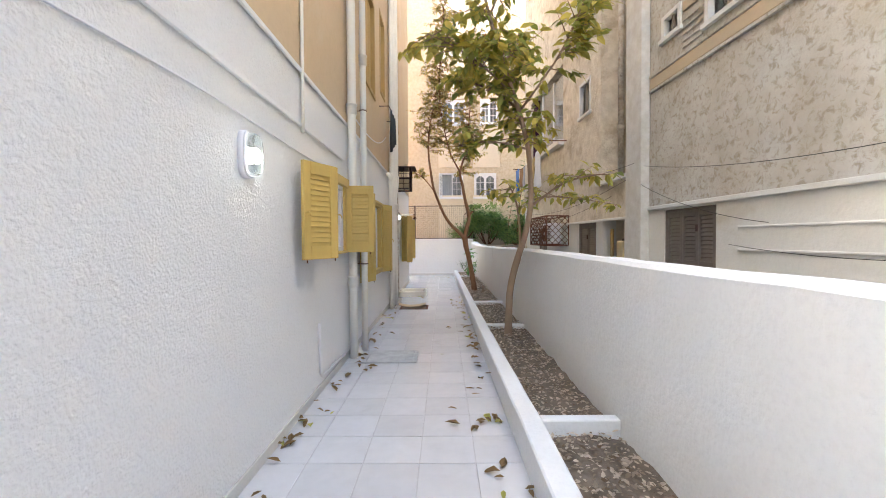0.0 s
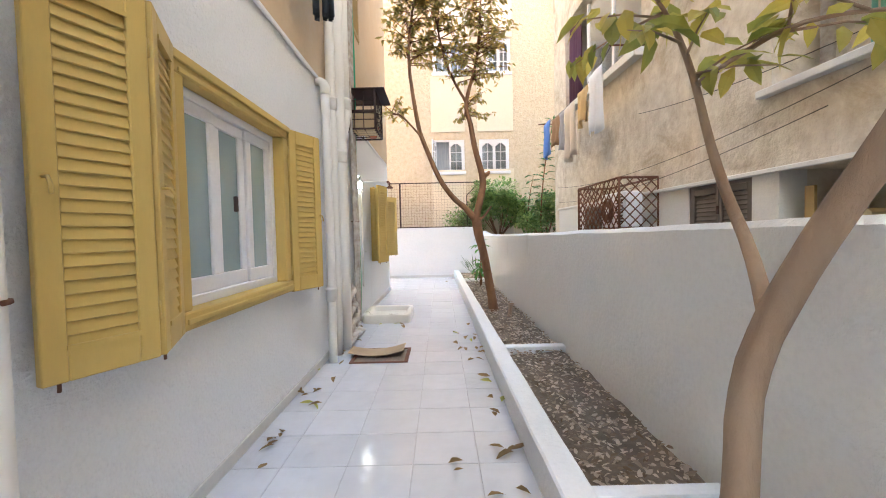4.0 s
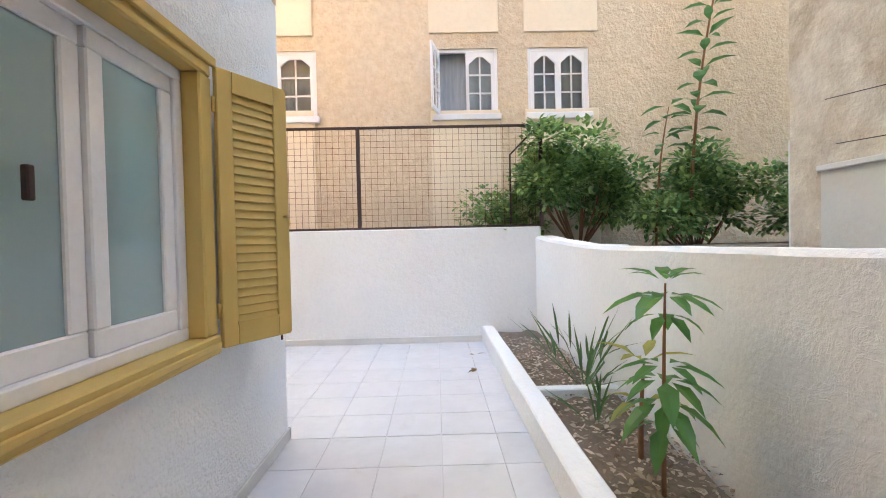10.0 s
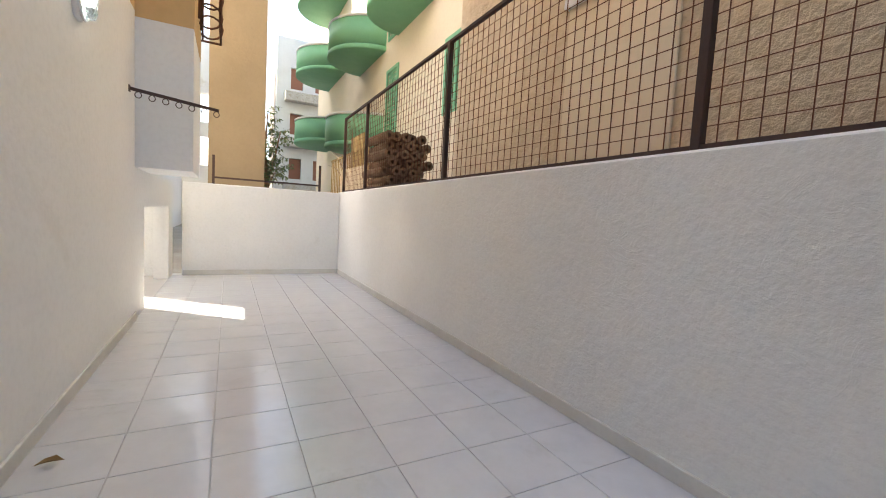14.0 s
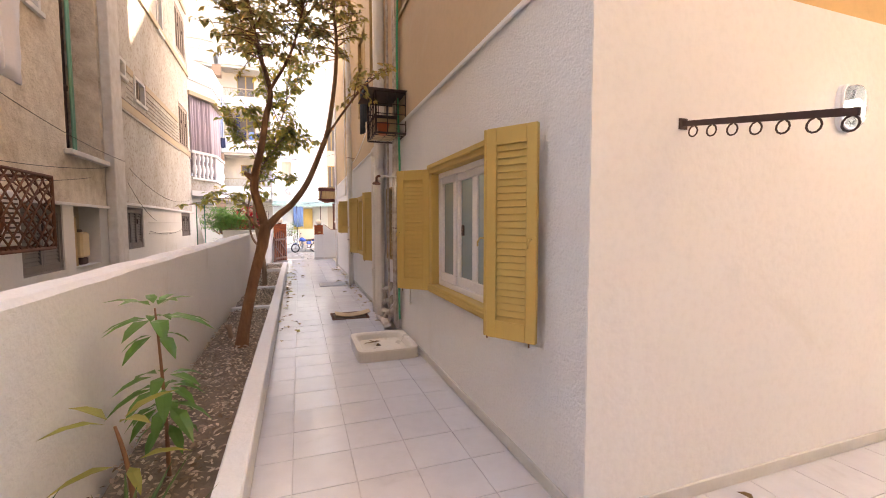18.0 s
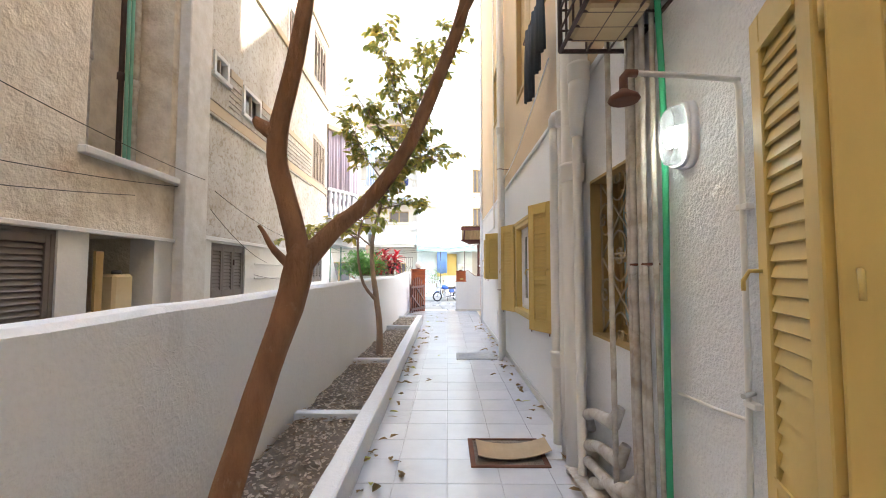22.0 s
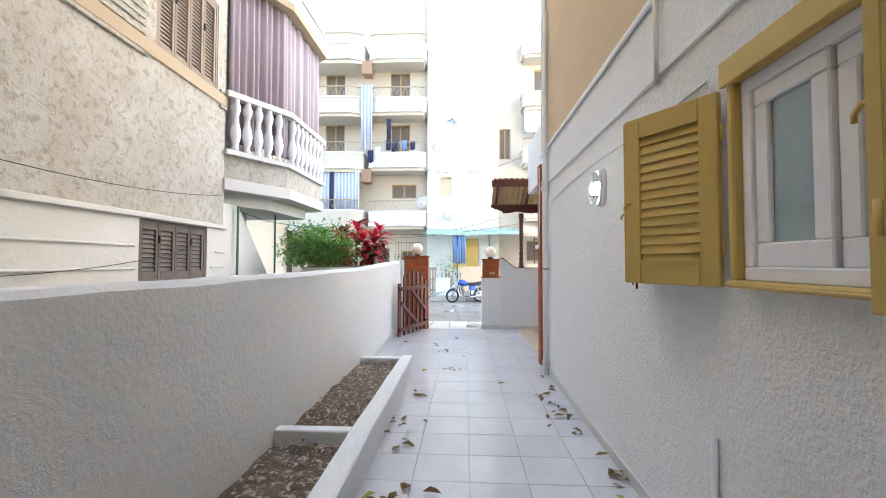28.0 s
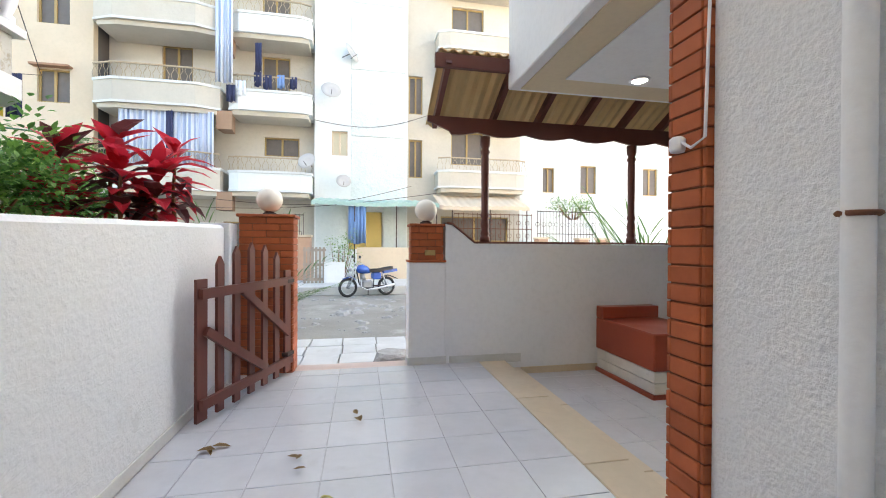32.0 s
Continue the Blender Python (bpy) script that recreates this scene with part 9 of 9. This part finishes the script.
part("handlebar", tube(bmesh.new(), [(0.38, -0.36, 1.0), (0.27, -0.22, 1.04), (0.24, -0.06, 0.96), (0.24, 0.06, 0.96), (0.27, 0.22, 1.04), (0.38, 0.36, 1.0)], 0.013, 7), chrome, moto)
for s in (-1, 1):
    m = part("mirror_stalk", tube(bmesh.new(), [(0.29, 0.24 * s, 1.03), (0.26, 0.30 * s, 1.20)], 0.007, 5), dark_iron, moto)
    part("mirror", boxed(0.245, 0.30 * s - 0.06, 1.19, 0.27, 0.30 * s + 0.06, 1.27, bevel=0.01), seat_black, m)
bm = bmesh.new()
tank = [(0.26, 0.10, 0.80, 0.88), (0.34, 0.15, 0.72, 0.97), (0.48, 0.16, 0.70, 0.99), (0.62, 0.12, 0.70, 0.92), (0.72, 0.09, 0.72, 0.84)]
rings = []
for x, w, a, b in tank:
    rings.append([bm.verts.new((x, w * math.cos(2 * math.pi * k / 12), (a + b) / 2 + (b - a) / 2 * math.sin(2 * math.pi * k / 12))) for k in range(12)])
for a, b in zip(rings, rings[1:]):
    for k in range(12):
        f = bm.faces.new((a[k], a[(k + 1) % 12], b[(k + 1) % 12], b[k]))
        f.smooth = True
bm.faces.new(rings[0][::-1])
bm.faces.new(rings[-1])
part("fuel_tank", bm, blue_gloss, moto, "glossy blue fuel tank")
part("seat", bar(bar(bmesh.new(), (0.66, 0, 0.80), (1.0, 0, 0.80), 0.25, 0.10), (0.99, 0, 0.805), (1.45, 0, 0.87), 0.23, 0.09), seat_black, moto)
part("side_panel", boxed(0.78, -0.11, 0.52, 1.05, 0.11, 0.74, bevel=0.03), blue_gloss, moto)
part("tail", bar(bmesh.new(), (1.15, 0, 0.74), (1.62, 0, 0.80), 0.16, 0.09), blue_gloss, moto)
part("rear_mudguard", bar(bar(bmesh.new(), (1.05, 0, 0.58), (1.35, 0, 0.64), 0.12, 0.02), (1.34, 0, 0.64), (1.64, 0, 0.52), 0.12, 0.02), seat_black, moto)
part("engine", boxed(0.42, -0.13, 0.26, 0.76, 0.13, 0.50, bevel=0.04), engine_grey, moto)
part("cylinder", tube(bmesh.new(), [(0.50, 0, 0.48), (0.44, 0, 0.70)], [0.085, 0.075], 12), engine_grey, moto)
part("exhaust", tube(bmesh.new(), [(0.40, -0.10, 0.55), (0.36, -0.14, 0.32), (0.55, -0.16, 0.22), (0.95, -0.17, 0.26), (1.50, -0.18, 0.36)], [0.018, 0.02, 0.02, 0.035, 0.04], 8), chrome, moto)
part("frame", tube(tube(bmesh.new(), [(0.25, 0, 0.90), (0.36, 0, 0.40), (0.5, 0, 0.24), (0.82, 0, 0.26), (0.86, 0, 0.74)], 0.02, 7), [(0.28, 0, 0.82), (0.86, 0, 0.74), (1.45, 0, 0.80)], 0.018, 7), seat_black, moto)
part("swing_arm", tube(tube(bmesh.new(), [(0.82, -0.08, 0.32), (1.27, -0.08, 0.30)], 0.02, 7), [(0.82, 0.08, 0.32), (1.27, 0.08, 0.30)], 0.02, 7), dark_iron, moto)
for s in (-0.11, 0.11):
    part("shock_absorber", tube(bmesh.new(), [(1.22, s, 0.34), (1.08, s, 0.72)], [0.03, 0.022], 8), chrome, moto)
part("stand", tube(bmesh.new(), [(0.70, 0.10, 0.26), (0.76, 0.26, 0.005)], 0.013, 6), dark_iron, moto)

# == floor tiles ==
TILE_ME = {}


def tile_mesh(w, d):
    key = (round(w, 3), round(d, 3))
    if key not in TILE_ME:
        bm = bmesh.new()
        c = 0.003
        lo = [bm.verts.new((x, y, -0.012)) for x, y in ((0, 0), (w, 0), (w, d), (0, d))]
        mi = [bm.verts.new((x, y, -0.0015)) for x, y in ((0, 0), (w, 0), (w, d), (0, d))]
        hi = [bm.verts.new((x, y, 0)) for x, y in ((c, c), (w - c, c), (w - c, d - c), (c, d - c))]
        bm.faces.new(hi)
        for a, b in ((lo, mi), (mi, hi)):
            for k in range(4):
                bm.faces.new((a[k], a[(k + 1) % 4], b[(k + 1) % 4], b[k]))
        TILE_ME[key] = mesh_of("tile", bm, tile_white)
    return TILE_ME[key]


def tiles_over(x0, x1, y0, y1, each, cell=0.40):
    gap = 0.0022
    for i in range(math.floor((x0 - 0.05) / cell), math.ceil((x1 - 0.05) / cell)):
        for j in range(math.floor((y0 - 0.384) / cell), math.ceil((y1 - 0.384) / cell)):
            a, b = max(0.05 + cell * i, x0) + gap, min(0.05 + cell * (i + 1), x1) - gap
            c, d = max(0.384 + cell * j, y0) + gap, min(0.384 + cell * (j + 1), y1) - gap
            if b - a > 0.015 and d - c > 0.015:
                each(a, b, c, d)


rng = random.Random(5)


def lay(a, b, c, d):
    shared("tile", tile_mesh(b - a, d - c), floor, (a, c, rng.uniform(-0.0008, 0.0)), (rng.uniform(-0.0012, 0.0012), rng.uniform(-0.0012, 0.0012), 0))


tiles_over(XL, 0.86, -1.0, 14.0, lay)
tiles_over(-1.12, XW - 0.02, -4.61, -1.0, lay)
vs, fs = [], []


def lay_joined(a, b, c, d):
    o = len(vs)
    for z, e in ((-0.012, 0), (-0.0015, 0), (0.0, 0.003)):
        vs.extend((Vector((a + e, c + e, z)), Vector((b - e, c + e, z)), Vector((b - e, d - e, z)), Vector((a + e, d - e, z))))
    fs.extend([(o + 8, o + 9, o + 10, o + 11)] + [(o + r + k, o + r + (k + 1) % 4, o + r + 4 + (k + 1) % 4, o + r + 4 + k) for r in (0, 4) for k in range(4)])


tiles_over(XWEST, 0.72, 14.0, YE, lay_joined)
tagged(leaf_mesh("yard_tiles", vs, fs, tile_white, floor), "", "", kind="stuff")
vs, fs = [], []
tiles_over(-6.38, -1.62, -4.6, YS - 0.07, lay_joined, 0.40)
t = leaf_mesh("patio_tiles", [v + Vector((0, 0, -0.166)) for v in vs], fs, tile_white, None)
tagged(t, "grey marbled patio tiles", "tiles", kind="stuff")
